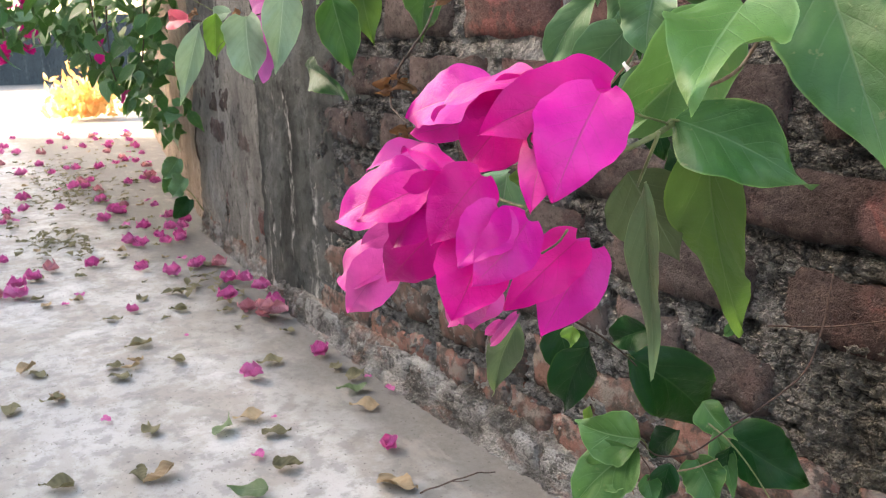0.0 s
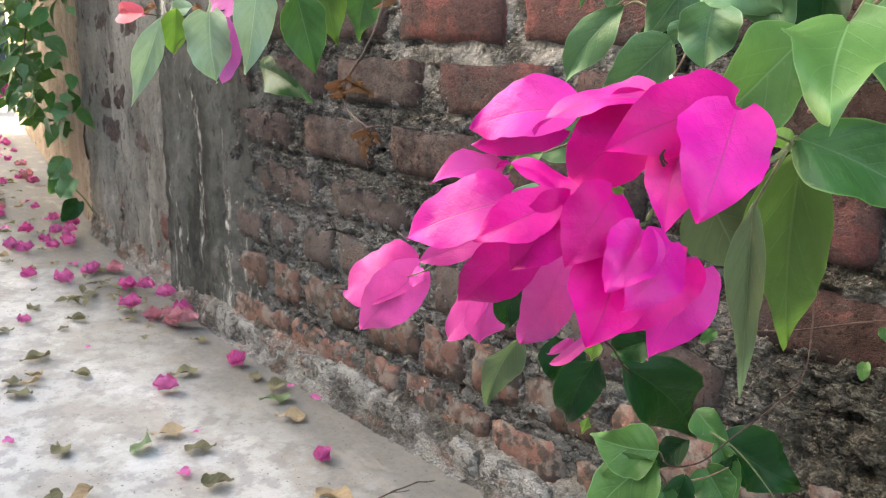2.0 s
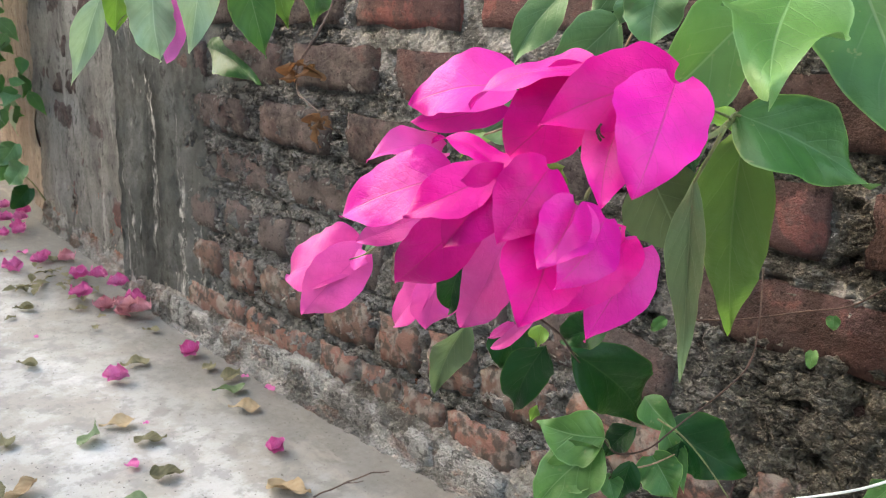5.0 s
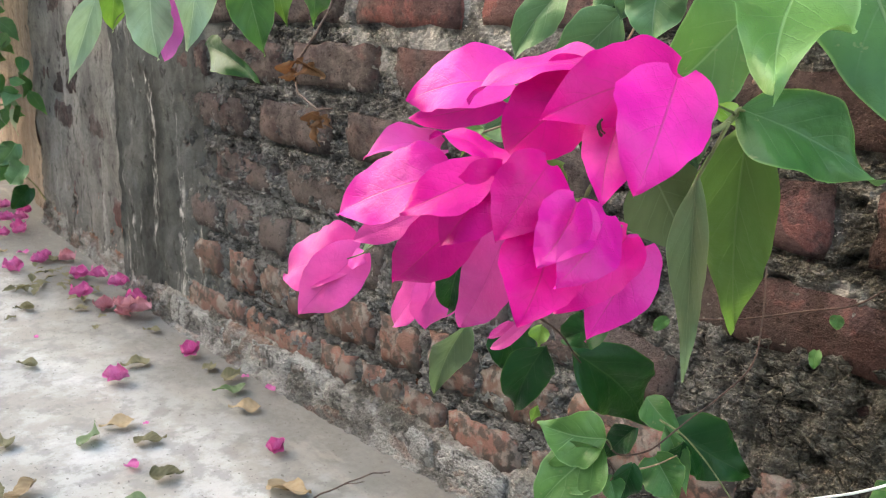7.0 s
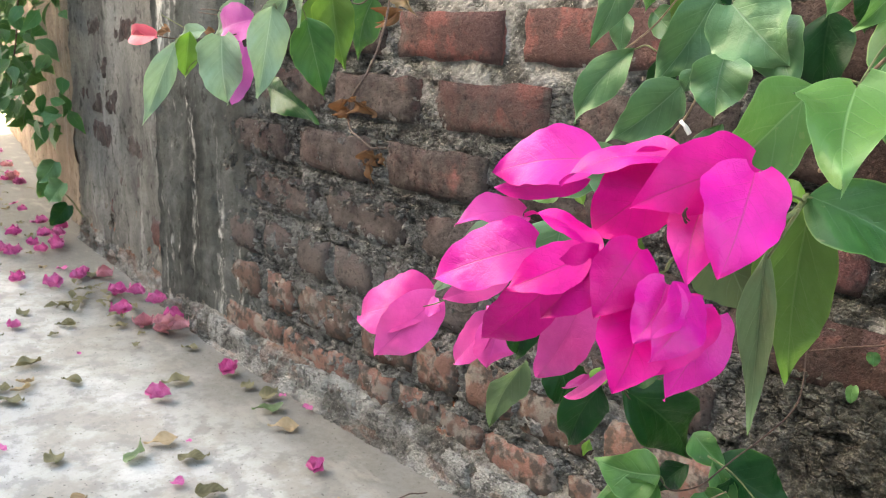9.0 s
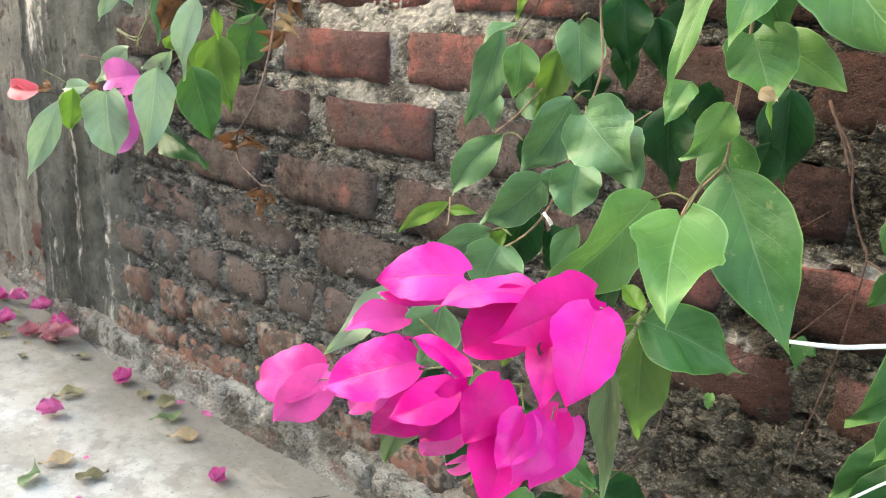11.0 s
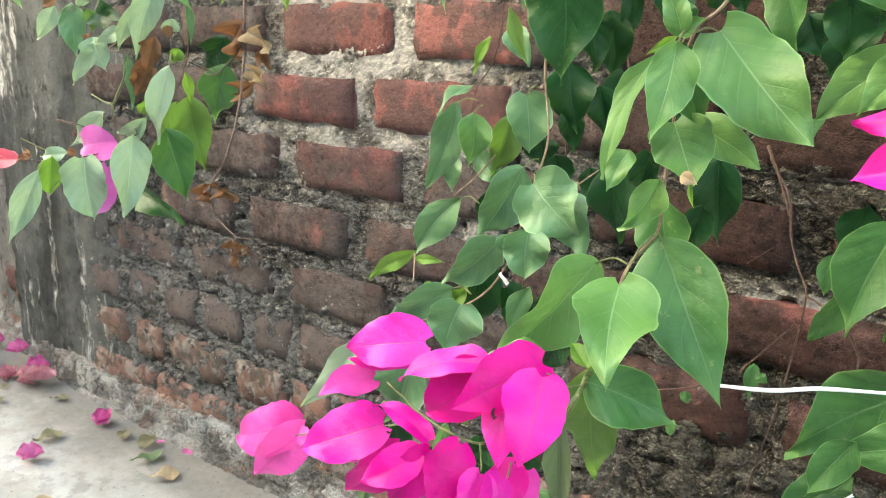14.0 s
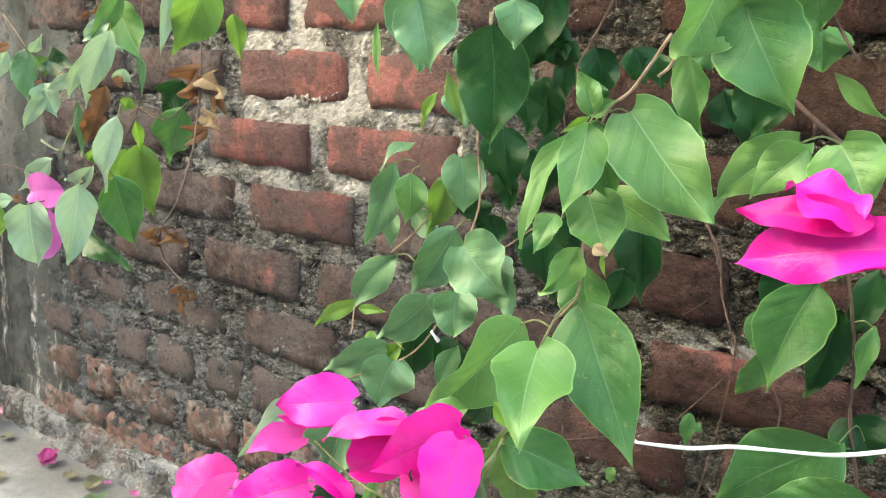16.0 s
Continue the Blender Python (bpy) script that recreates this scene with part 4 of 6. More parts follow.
leaf(flowering, (0.7789, -0.34, 0.721), (0.782, -0.33, 0.6566), 0.0347, (0.32, -0.94, -0.13), "dark")
leaf(flowering, (0.8852, -0.455, 0.7665), (0.9195, -0.445, 0.7456), 0.0223, (0.18, -0.97, -0.17), "light", shape="round")
leaf(flowering, (0.8871, -0.49, 0.8155), (0.8763, -0.492, 0.8369), 0.0141, (0.36, -0.93, 0.10), "light", shape="round")
leaf(flowering, (0.8882, -0.485, 0.8207), (0.8854, -0.485, 0.8321), 0.0089, (0.38, -0.92, 0.09), "mid", shape="round")
leaf(flowering, (0.8847, -0.49, 0.8143), (0.8972, -0.485, 0.8225), 0.0100, (0.18, -0.94, 0.29), "light")
leaf(flowering, (0.887, -0.495, 0.8135), (0.873, -0.5, 0.8042), 0.0053, (0.35, -0.94, -0.02), "lime", shape="narrow", fold=0.6)
leaf(flowering, (0.9001, -0.495, 0.7406), (0.9034, -0.495, 0.7282), 0.0030, (0.40, -0.91, 0.10), "lime", shape="narrow", fold=0.5)
leaf(flowering, (0.8972, -0.5, 0.7457), (0.9054, -0.498, 0.7411), 0.0071, (0.34, -0.92, 0.20), "tan")
leaf(flowering, (0.9203, -0.455, 0.8546), (0.9357, -0.45, 0.8018), 0.0243, (-0.13, -0.98, -0.13), "mid", fold=0.35, shape="narrow")
leaf(flowering, (0.9349, -0.46, 0.8542), (0.9386, -0.46, 0.8391), 0.0165, (0.31, -0.95, 0.08), "mid", shape="round")
leaf(flowering, (0.9624, -0.495, 0.8699), (0.9892, -0.489, 0.8202), 0.0437, (0.19, -0.98, -0.01), "mid", fold=0.12, shape="leaf")
leaf(flowering, (0.9546, -0.5, 0.8892), (0.9345, -0.505, 0.8442), 0.0415, (0.57, -0.80, -0.17), "light", shape="round")
leaf(flowering, (0.9779, -0.41, 0.8629), (0.9794, -0.405, 0.8414), 0.0257, (0.24, -0.95, -0.20), "mid", shape="round")
leaf(flowering, (0.9849, -0.4, 0.8416), (1.0156, -0.39, 0.8158), 0.0111, (0.04, -0.95, -0.32), "light", shape="narrow")
leaf(flowering, (0.99, -0.475, 0.8074), (0.9511, -0.465, 0.777), 0.0269, (0.06, -0.92, -0.38), "light", shape="round", stalk=(1.0032, -0.45, 0.8059))
leaf(flowering, (0.9974, -0.49, 0.8061), (0.9749, -0.497, 0.7804), 0.0210, (0.01, -0.97, 0.25), "light")
leaf(flowering, (1.0106, -0.49, 0.8087), (1.0268, -0.5, 0.7819), 0.0341, (0.03, -0.93, 0.36), "light", shape="round")
leaf(flowering, (0.9457, -0.36, 0.8338), (0.9369, -0.35, 0.8024), 0.0226, (0.18, -0.92, -0.34), "dark")
leaf(flowering, (0.9748, -0.43, 0.8912), (0.9796, -0.42, 0.8603), 0.0252, (0.27, -0.93, -0.26), "mid")
stem(flowering, [(0.9779, -0.42, 0.8809), (0.9933, -0.42, 0.8567), (1.0004, -0.42, 0.8468)], 0.00086, 0.00072, STEM_BROWN, "twig")
stem(flowering, [(0.9754, -0.44, 0.8262), (0.9904, -0.445, 0.8152), (1.0037, -0.45, 0.8059), (1.0279, -0.48, 0.7907)], 0.0013, 0.00115, STEM_BROWN, "twig")
stem(flowering, [(0.9874, -0.44, 0.8162), (0.9876, -0.44, 0.8062)], 0.00101, 0.00065, STEM_BROWN, "twig")
bract(flowering, (1.0376, -0.5461, 0.7832), (0.9840, -0.5452, 0.7820), 0.0151, (-0.03, -0.78, 0.63), "hot", shape="broad", bend=0.10, wave=0.20)
bract(flowering, (1.0325, -0.5477, 0.7813), (1.0028, -0.5433, 0.7945), 0.0271, (0.29, -0.48, 0.83), "lilac", shape="broad", bend=0.12, wave=0.16)
bract(flowering, (1.0491, -0.5424, 0.7746), (0.9854, -0.5429, 0.7587), 0.0249, (0.05, -0.92, 0.38), "lilac", shape="broad", bend=0.10, wave=0.22)
bract(flowering, (1.0315, -0.5394, 0.7772), (1.0496, -0.5441, 0.7670), 0.0243, (0.07, -0.85, 0.52), "hot", wave=0.12)
leaf(flowering, (0.9891, -0.5, 0.7776), (0.9962, -0.5, 0.7706), 0.0094, (0.19, -0.96, 0.19), "light")

leafy = thing("bougainvillea_branch", (0.7572, -0.4, 0.8759), "leafy green bougainvillea branch with grey-green leaves in front of bricks", "climbing plant")
stem(leafy, [(0.7572, -0.4, 0.8759), (0.7559, -0.4, 0.8309), (0.7505, -0.4, 0.7919), (0.7619, -0.41, 0.7456), (0.7585, -0.42, 0.7133), (0.7569, -0.435, 0.6816), (0.7544, -0.45, 0.6554), (0.7393, -0.46, 0.6346), (0.7089, -0.47, 0.6178), (0.6884, -0.49, 0.6063)], 0.00086, 0.00065, STEM_TAN)
stem(leafy, [(0.7788, -0.46, 0.6606), (0.7773, -0.46, 0.6403), (0.772, -0.465, 0.6275)], 0.00058, 0.00043, STEM_BROWN, "twig")
stem(leafy, [(0.553, -0.17, 0.8458), (0.5504, -0.17, 0.8168), (0.5405, -0.17, 0.784), (0.529, -0.18, 0.7591), (0.5363, -0.2, 0.7342)], 0.00101, 0.00072, STEM_BROWN, "twig")
stem(leafy, [(0.7117, -0.3, 0.7494), (0.7119, -0.3, 0.7158), (0.7228, -0.32, 0.6859)], 0.00094, 0.00072, STEM_BROWN, "twig")
stem(leafy, [(0.6797, -0.41, 0.6934), (0.6938, -0.4, 0.7091), (0.7104, -0.4, 0.7268)], 0.00072, 0.00058, STEM_TAN, "twig")
stem(leafy, [(0.7348, -0.33, 0.6938), (0.754, -0.32, 0.7111)], 0.00072, 0.00058, STEM_TAN, "twig")
stem(leafy, [(0.632, -0.4, 0.6368), (0.6482, -0.42, 0.6248), (0.655, -0.43, 0.6238)], 0.00065, 0.0005, STEM_TAN, "twig")
leaf(leafy, (0.7735, -0.445, 0.7187), (0.8091, -0.445, 0.6888), 0.0442, (0.32, -0.86, 0.39), "teal", shape="round", fold=0.1, stalk=(0.7592, -0.42, 0.7182))
leaf(leafy, (0.785, -0.435, 0.7119), (0.8123, -0.44, 0.6718), 0.0332, (0.24, -0.93, 0.28), "teal", shape="leaf")
leaf(leafy, (0.7518, -0.425, 0.7244), (0.72, -0.435, 0.6715), 0.0339, (0.54, -0.83, -0.17), "teal", stalk=(0.7546, -0.41, 0.7294))
leaf(leafy, (0.6914, -0.415, 0.6949), (0.6468, -0.42, 0.6422), 0.0272, (0.10, -1.00, 0.01), "teal", shape="narrow", bend=0.14, stalk=(0.7113, -0.42, 0.6933))
leaf(leafy, (0.7456, -0.44, 0.6756), (0.7029, -0.45, 0.6385), 0.0313, (0.40, -0.89, -0.22), "teal", bend=0.12, stalk=(0.7565, -0.435, 0.6811))
leaf(leafy, (0.7811, -0.46, 0.6899), (0.7811, -0.462, 0.6591), 0.0310, (0.44, -0.89, 0.06), "teal", shape="round", fold=0.3, bend=0.1)
leaf(leafy, (0.7606, -0.455, 0.6839), (0.7554, -0.455, 0.6701), 0.0116, (0.44, -0.88, -0.16), "teal")
leaf(leafy, (0.7076, -0.445, 0.633), (0.6483, -0.45, 0.6009), 0.0300, (0.27, -0.89, -0.36), "teal", bend=0.14, stalk=(0.7319, -0.455, 0.6364))
leaf(leafy, (0.7306, -0.465, 0.631), (0.7248, -0.475, 0.5991), 0.0386, (0.55, -0.82, 0.16), "teal", shape="round")
leaf(leafy, (0.7179, -0.42, 0.6502), (0.7111, -0.42, 0.5919), 0.0312, (0.56, -0.83, -0.07), "dark")
leaf(leafy, (0.79, -0.47, 0.6574), (0.779, -0.475, 0.6247), 0.0152, (0.28, -0.96, 0.05), "teal", shape="narrow")
leaf(leafy, (0.5271, -0.28, 0.5975), (0.4515, -0.262, 0.5526), 0.0186, (0.01, -0.92, -0.38), "lime", bend=0.12)
leaf(leafy, (0.5459, -0.3, 0.5967), (0.5744, -0.29, 0.5965), 0.0102, (0.32, -0.90, 0.29), "lime")
leaf(leafy, (0.561, -0.3, 0.5767), (0.5701, -0.3, 0.5609), 0.0113, (0.59, -0.73, 0.34), "lime")
leaf(leafy, (0.6804, -0.41, 0.7645), (0.6484, -0.4, 0.6955), 0.0282, (0.12, -0.97, -0.20), "teal", shape="narrow", stalk=(0.6932, -0.4, 0.7657))
leaf(leafy, (0.6967, -0.41, 0.7572), (0.6937, -0.411, 0.7166), 0.0249, (0.65, -0.76, -0.03), "light", stalk=(0.6976, -0.4, 0.7625))
leaf(leafy, (0.6555, -0.38, 0.7186), (0.655, -0.38, 0.6893), 0.0170, (0.47, -0.88, -0.01), "teal")
leaf(leafy, (0.7022, -0.37, 0.7529), (0.6853, -0.37, 0.7041), 0.0252, (0.49, -0.86, -0.17), "olive")
leaf(leafy, (0.6723, -0.37, 0.7193), (0.7011, -0.37, 0.6973), 0.0201, (0.31, -0.86, 0.41), "teal")
leaf(leafy, (0.7261, -0.385, 0.7712), (0.7304, -0.384, 0.7289), 0.0332, (0.55, -0.83, 0.04), "teal", shape="round", stalk=(0.737, -0.39, 0.7779))
leaf(leafy, (0.7847, -0.44, 0.8648), (0.7825, -0.432, 0.7819), 0.0488, (0.52, -0.85, -0.10), "deep", fold=0.12, stalk=(0.7736, -0.42, 0.8771))
leaf(leafy, (0.7717, -0.5, 0.877), (0.78, -0.497, 0.8332), 0.0392, (0.48, -0.88, 0.03), "teal")
leaf(leafy, (0.7488, -0.475, 0.9015), (0.7528, -0.475, 0.8318), 0.0457, (0.75, -0.66, 0.04), "teal", shape="round", wave=0.12)
leaf(leafy, (0.714, -0.47, 0.8644), (0.72, -0.47, 0.8249), 0.0064, (0.35, -0.94, 0.05), "light", shape="narrow", curl=0.1)
leaf(leafy, (0.8187, -0.465, 0.8775), (0.8207, -0.468, 0.8491), 0.0286, (0.71, -0.69, 0.12), "teal")
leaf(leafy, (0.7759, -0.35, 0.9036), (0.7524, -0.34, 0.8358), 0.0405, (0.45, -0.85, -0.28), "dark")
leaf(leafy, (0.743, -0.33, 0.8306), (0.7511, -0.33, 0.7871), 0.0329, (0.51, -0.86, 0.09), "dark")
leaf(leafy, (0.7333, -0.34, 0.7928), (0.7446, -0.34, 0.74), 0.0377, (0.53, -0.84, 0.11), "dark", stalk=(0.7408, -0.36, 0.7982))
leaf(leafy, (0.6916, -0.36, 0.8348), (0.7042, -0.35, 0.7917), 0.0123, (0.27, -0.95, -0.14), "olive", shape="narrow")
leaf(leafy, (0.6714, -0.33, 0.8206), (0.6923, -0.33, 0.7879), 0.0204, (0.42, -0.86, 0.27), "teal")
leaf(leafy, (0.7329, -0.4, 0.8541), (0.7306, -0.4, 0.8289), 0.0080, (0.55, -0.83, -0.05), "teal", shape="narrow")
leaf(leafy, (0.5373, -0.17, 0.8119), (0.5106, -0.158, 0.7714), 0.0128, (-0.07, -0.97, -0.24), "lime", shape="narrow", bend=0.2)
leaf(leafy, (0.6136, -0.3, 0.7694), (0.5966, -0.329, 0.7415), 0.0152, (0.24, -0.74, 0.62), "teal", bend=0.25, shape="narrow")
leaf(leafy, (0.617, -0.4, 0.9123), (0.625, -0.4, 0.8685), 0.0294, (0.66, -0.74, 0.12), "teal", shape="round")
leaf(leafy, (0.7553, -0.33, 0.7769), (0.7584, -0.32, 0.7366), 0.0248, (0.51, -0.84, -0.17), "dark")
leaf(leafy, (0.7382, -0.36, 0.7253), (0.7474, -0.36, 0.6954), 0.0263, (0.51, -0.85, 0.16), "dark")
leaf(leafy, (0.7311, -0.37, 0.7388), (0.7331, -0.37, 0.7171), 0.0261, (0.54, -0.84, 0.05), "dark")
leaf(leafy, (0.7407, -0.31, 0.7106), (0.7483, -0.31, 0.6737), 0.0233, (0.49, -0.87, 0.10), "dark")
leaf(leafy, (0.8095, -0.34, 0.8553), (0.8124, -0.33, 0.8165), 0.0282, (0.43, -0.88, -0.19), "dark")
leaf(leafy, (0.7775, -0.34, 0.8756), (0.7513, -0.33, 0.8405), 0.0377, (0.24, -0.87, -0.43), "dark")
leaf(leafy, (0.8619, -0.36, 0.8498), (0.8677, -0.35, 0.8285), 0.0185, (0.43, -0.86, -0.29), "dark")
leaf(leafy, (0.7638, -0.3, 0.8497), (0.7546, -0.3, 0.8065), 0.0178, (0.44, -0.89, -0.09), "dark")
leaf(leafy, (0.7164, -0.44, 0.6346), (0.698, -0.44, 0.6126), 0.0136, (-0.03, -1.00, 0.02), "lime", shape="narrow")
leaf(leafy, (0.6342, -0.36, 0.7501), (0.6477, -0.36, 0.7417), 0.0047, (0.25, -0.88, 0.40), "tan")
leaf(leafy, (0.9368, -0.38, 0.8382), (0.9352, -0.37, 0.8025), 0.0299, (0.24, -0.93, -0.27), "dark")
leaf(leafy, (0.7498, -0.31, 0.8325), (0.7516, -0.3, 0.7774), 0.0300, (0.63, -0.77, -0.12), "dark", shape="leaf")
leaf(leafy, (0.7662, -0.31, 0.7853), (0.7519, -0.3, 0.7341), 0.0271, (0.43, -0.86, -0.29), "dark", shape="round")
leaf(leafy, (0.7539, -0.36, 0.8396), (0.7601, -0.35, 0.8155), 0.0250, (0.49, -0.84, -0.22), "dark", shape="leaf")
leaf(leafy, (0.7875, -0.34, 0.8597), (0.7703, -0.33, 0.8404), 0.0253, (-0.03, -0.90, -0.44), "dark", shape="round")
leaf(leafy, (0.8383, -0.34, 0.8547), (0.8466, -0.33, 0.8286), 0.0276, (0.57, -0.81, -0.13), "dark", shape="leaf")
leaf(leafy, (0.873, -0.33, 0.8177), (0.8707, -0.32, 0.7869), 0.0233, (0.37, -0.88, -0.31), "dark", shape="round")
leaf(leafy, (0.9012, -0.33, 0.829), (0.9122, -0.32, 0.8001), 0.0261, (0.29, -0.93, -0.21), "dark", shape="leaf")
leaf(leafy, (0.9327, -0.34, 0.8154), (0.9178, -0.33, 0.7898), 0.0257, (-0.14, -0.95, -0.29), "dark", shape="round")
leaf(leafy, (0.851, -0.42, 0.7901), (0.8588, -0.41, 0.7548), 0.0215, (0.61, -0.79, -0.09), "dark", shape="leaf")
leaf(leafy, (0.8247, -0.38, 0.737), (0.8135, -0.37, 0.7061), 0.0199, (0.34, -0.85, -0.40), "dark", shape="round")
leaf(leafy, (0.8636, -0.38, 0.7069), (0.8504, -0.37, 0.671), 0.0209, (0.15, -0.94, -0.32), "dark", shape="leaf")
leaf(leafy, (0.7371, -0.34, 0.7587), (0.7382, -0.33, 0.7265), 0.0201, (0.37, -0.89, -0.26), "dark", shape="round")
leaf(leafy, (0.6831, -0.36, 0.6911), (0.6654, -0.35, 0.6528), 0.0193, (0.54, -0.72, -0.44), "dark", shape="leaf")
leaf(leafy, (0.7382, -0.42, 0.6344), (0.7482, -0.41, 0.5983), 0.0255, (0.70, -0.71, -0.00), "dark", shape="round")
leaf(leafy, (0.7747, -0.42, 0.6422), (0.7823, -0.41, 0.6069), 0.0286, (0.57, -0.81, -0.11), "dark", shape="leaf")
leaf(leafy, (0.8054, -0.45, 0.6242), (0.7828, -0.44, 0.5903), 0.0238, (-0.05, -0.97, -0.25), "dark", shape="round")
leaf(leafy, (0.8146, -0.3917, 0.7400), (0.8089, -0.4098, 0.7120), 0.0190, (0.30, -0.93, 0.20), "light", bend=0.04)

spray = thing("bougainvillea_branch", (0.288, -0.36, 0.8941), "drooping bougainvillea spray with pale leaves, lilac bracts and a coral bud", "climbing plant")
stem(spray, [(0.288, -0.36, 0.8941), (0.2823, -0.365, 0.8418), (0.2854, -0.368, 0.7943), (0.2968, -0.39, 0.7596), (0.3111, -0.43, 0.7265), (0.3208, -0.46, 0.7127), (0.3041, -0.48, 0.6984), (0.2801, -0.5, 0.6912), (0.2612, -0.525, 0.6892), (0.2528, -0.543, 0.6908)], 0.00094, 0.00058, STEM_BROWN)
stem(spray, [(0.0577, -0.4, 0.8812), (0.0927, -0.405, 0.8557), (0.1298, -0.41, 0.8413), (0.154, -0.41, 0.8362)], 0.00079, 0.0005, STEM_BROWN, "twig")
stem(spray, [(0.2457, -0.535, 0.7104), (0.2643, -0.52, 0.6985), (0.2735, -0.515, 0.6922)], 0.0005, 0.00043, STEM_GREEN, "twig")
stem(spray, [(0.1665, -0.46, 0.7173), (0.2089, -0.46, 0.7146), (0.2637, -0.465, 0.7132)], 0.00058, 0.00043, STEM_BROWN, "twig")
stem(spray, [(0.1919, -0.43, 0.7446), (0.2316, -0.43, 0.7361), (0.2559, -0.43, 0.7591), (0.2698, -0.43, 0.7831), (0.28, -0.42, 0.8006)], 0.00072, 0.0005, STEM_GREEN, "twig")
stem(spray, [(0.2316, -0.43, 0.7361), (0.23, -0.43, 0.725)], 0.00058, 0.00043, STEM_GREEN, "twig")
stem(spray, [(0.2524, -0.43, 0.7907), (0.2742, -0.43, 0.7919), (0.2819, -0.42, 0.7717), (0.312, -0.42, 0.7645)], 0.00065, 0.00043, STEM_BROWN, "twig")
stem(spray, [(0.2621, -0.52, 0.6562), (0.2717, -0.52, 0.6655), (0.2812, -0.515, 0.6728)], 0.00058, 0.00043, STEM_GREEN, "twig")
stem(spray, [(0.2846, -0.4, 0.8338), (0.298, -0.39, 0.8143), (0.2966, -0.38, 0.7968)], 0.00072, 0.00058, STEM_BROWN, "twig")
stem(spray, [(0.2855, -0.37, 0.7812), (0.2864, -0.35, 0.773), (0.2974, -0.34, 0.766)], 0.00065, 0.00043, STEM_BROWN, "twig")
leaf(spray, (0.297, -0.545, 0.6863), (0.2296, -0.547, 0.6103), 0.0245, (0.53, -0.72, -0.45), "pale", shape="narrow", bend=0.05, stalk=(0.2621, -0.52, 0.687))
leaf(spray, (0.2829, -0.525, 0.6965), (0.2589, -0.52, 0.6517), 0.0234, (0.76, -0.47, -0.46), "lime")
leaf(spray, (0.2966, -0.5, 0.693), (0.2898, -0.492, 0.6314), 0.0416, (0.88, -0.44, -0.16), "pale", shape="round", stalk=(0.2874, -0.498, 0.6918))
leaf(spray, (0.3607, -0.485, 0.7198), (0.3438, -0.491, 0.6408), 0.0360, (0.89, -0.43, -0.16), "pale", stalk=(0.3272, -0.46, 0.7156))
leaf(spray, (0.2964, -0.41, 0.7143), (0.3005, -0.39, 0.6349), 0.0450, (0.86, -0.50, -0.08), "mid", bend=0.05, stalk=(0.3132, -0.43, 0.7267))
leaf(spray, (0.1913, -0.395, 0.6418), (0.3019, -0.391, 0.6112), 0.0351, (0.40, -0.88, -0.22), "deep")
leaf(spray, (0.2816, -0.37, 0.7444), (0.286, -0.355, 0.6647), 0.0434, (0.73, -0.68, -0.09), "olive", stalk=(0.2847, -0.375, 0.7552))
leaf(spray, (0.2673, -0.375, 0.7388), (0.259, -0.37, 0.6744), 0.0379, (0.82, -0.55, -0.15), "olive")
leaf(spray, (0.3653, -0.445, 0.7805), (0.3293, -0.438, 0.7058), 0.0236, (0.63, -0.68, -0.37), "pale", stalk=(0.3059, -0.4, 0.7838))
leaf(spray, (0.2574, -0.455, 0.73), (0.1864, -0.45, 0.6919), 0.0220, (0.08, -0.96, -0.28), "pale")
leaf(spray, (0.3329, -0.455, 0.7301), (0.2788, -0.455, 0.7113), 0.0190, (0.23, -0.71, -0.67), "pale", bend=0.2, stalk=(0.3079, -0.43, 0.7251))
leaf(spray, (0.3009, -0.44, 0.7322), (0.3153, -0.435, 0.7478), 0.0138, (0.60, -0.74, -0.31), "lime")
leaf(spray, (0.287, -0.44, 0.7207), (0.2738, -0.44, 0.7018), 0.0125, (0.43, -0.85, -0.30), "lime", shape="narrow")
bract(spray, (0.3232, -0.48, 0.7093), (0.2454, -0.475, 0.6953), 0.0353, (-0.05, -1.00, -0.06), "mauve")
bract(spray, (0.3108, -0.485, 0.6844), (0.2642, -0.475, 0.627), 0.0264, (0.59, -0.56, -0.58), "mauve")
bract(spray, (0.2505, -0.543, 0.6912), (0.196, -0.546, 0.6919), 0.0191, (0.06, -0.94, 0.33), "bud", fold=0.5, label="closed coral-red bud")
bract(spray, (0.2409, -0.541, 0.6887), (0.208, -0.548, 0.6911), 0.0150, (0.11, -0.17, 0.98), "bud", fold=0.5)
leaf(spray, (0.2729, -0.54, 0.696), (0.249, -0.54, 0.6923), 0.0066, (-0.00, -1.00, 0.01), "dry", shape="round")
leaf(spray, (0.258, -0.538, 0.6997), (0.273, -0.538, 0.6947), 0.0066, (0.23, -0.70, 0.67), "dry", shape="round")
leaf(spray, (0.2808, -0.5, 0.6958), (0.2684, -0.505, 0.6973), 0.0079, (0.39, -0.88, 0.27), "dry", shape="round")
leaf(spray, (0.2847, -0.51, 0.6973), (0.2539, -0.52, 0.6923), 0.0145, (0.30, -0.95, 0.05), "pale", bend=0.25)
leaf(spray, (0.3356, -0.43, 0.8599), (0.2864, -0.43, 0.7883), 0.0282, (0.65, -0.61, -0.45), "pale", stalk=(0.293, -0.4, 0.8744))
leaf(spray, (0.2872, -0.43, 0.8372), (0.2513, -0.43, 0.7907), 0.0163, (0.63, -0.61, -0.49), "pale", shape="narrow")
leaf(spray, (0.3016, -0.42, 0.8703), (0.2817, -0.42, 0.8403), 0.0126, (0.67, -0.59, -0.44), "light", shape="narrow")
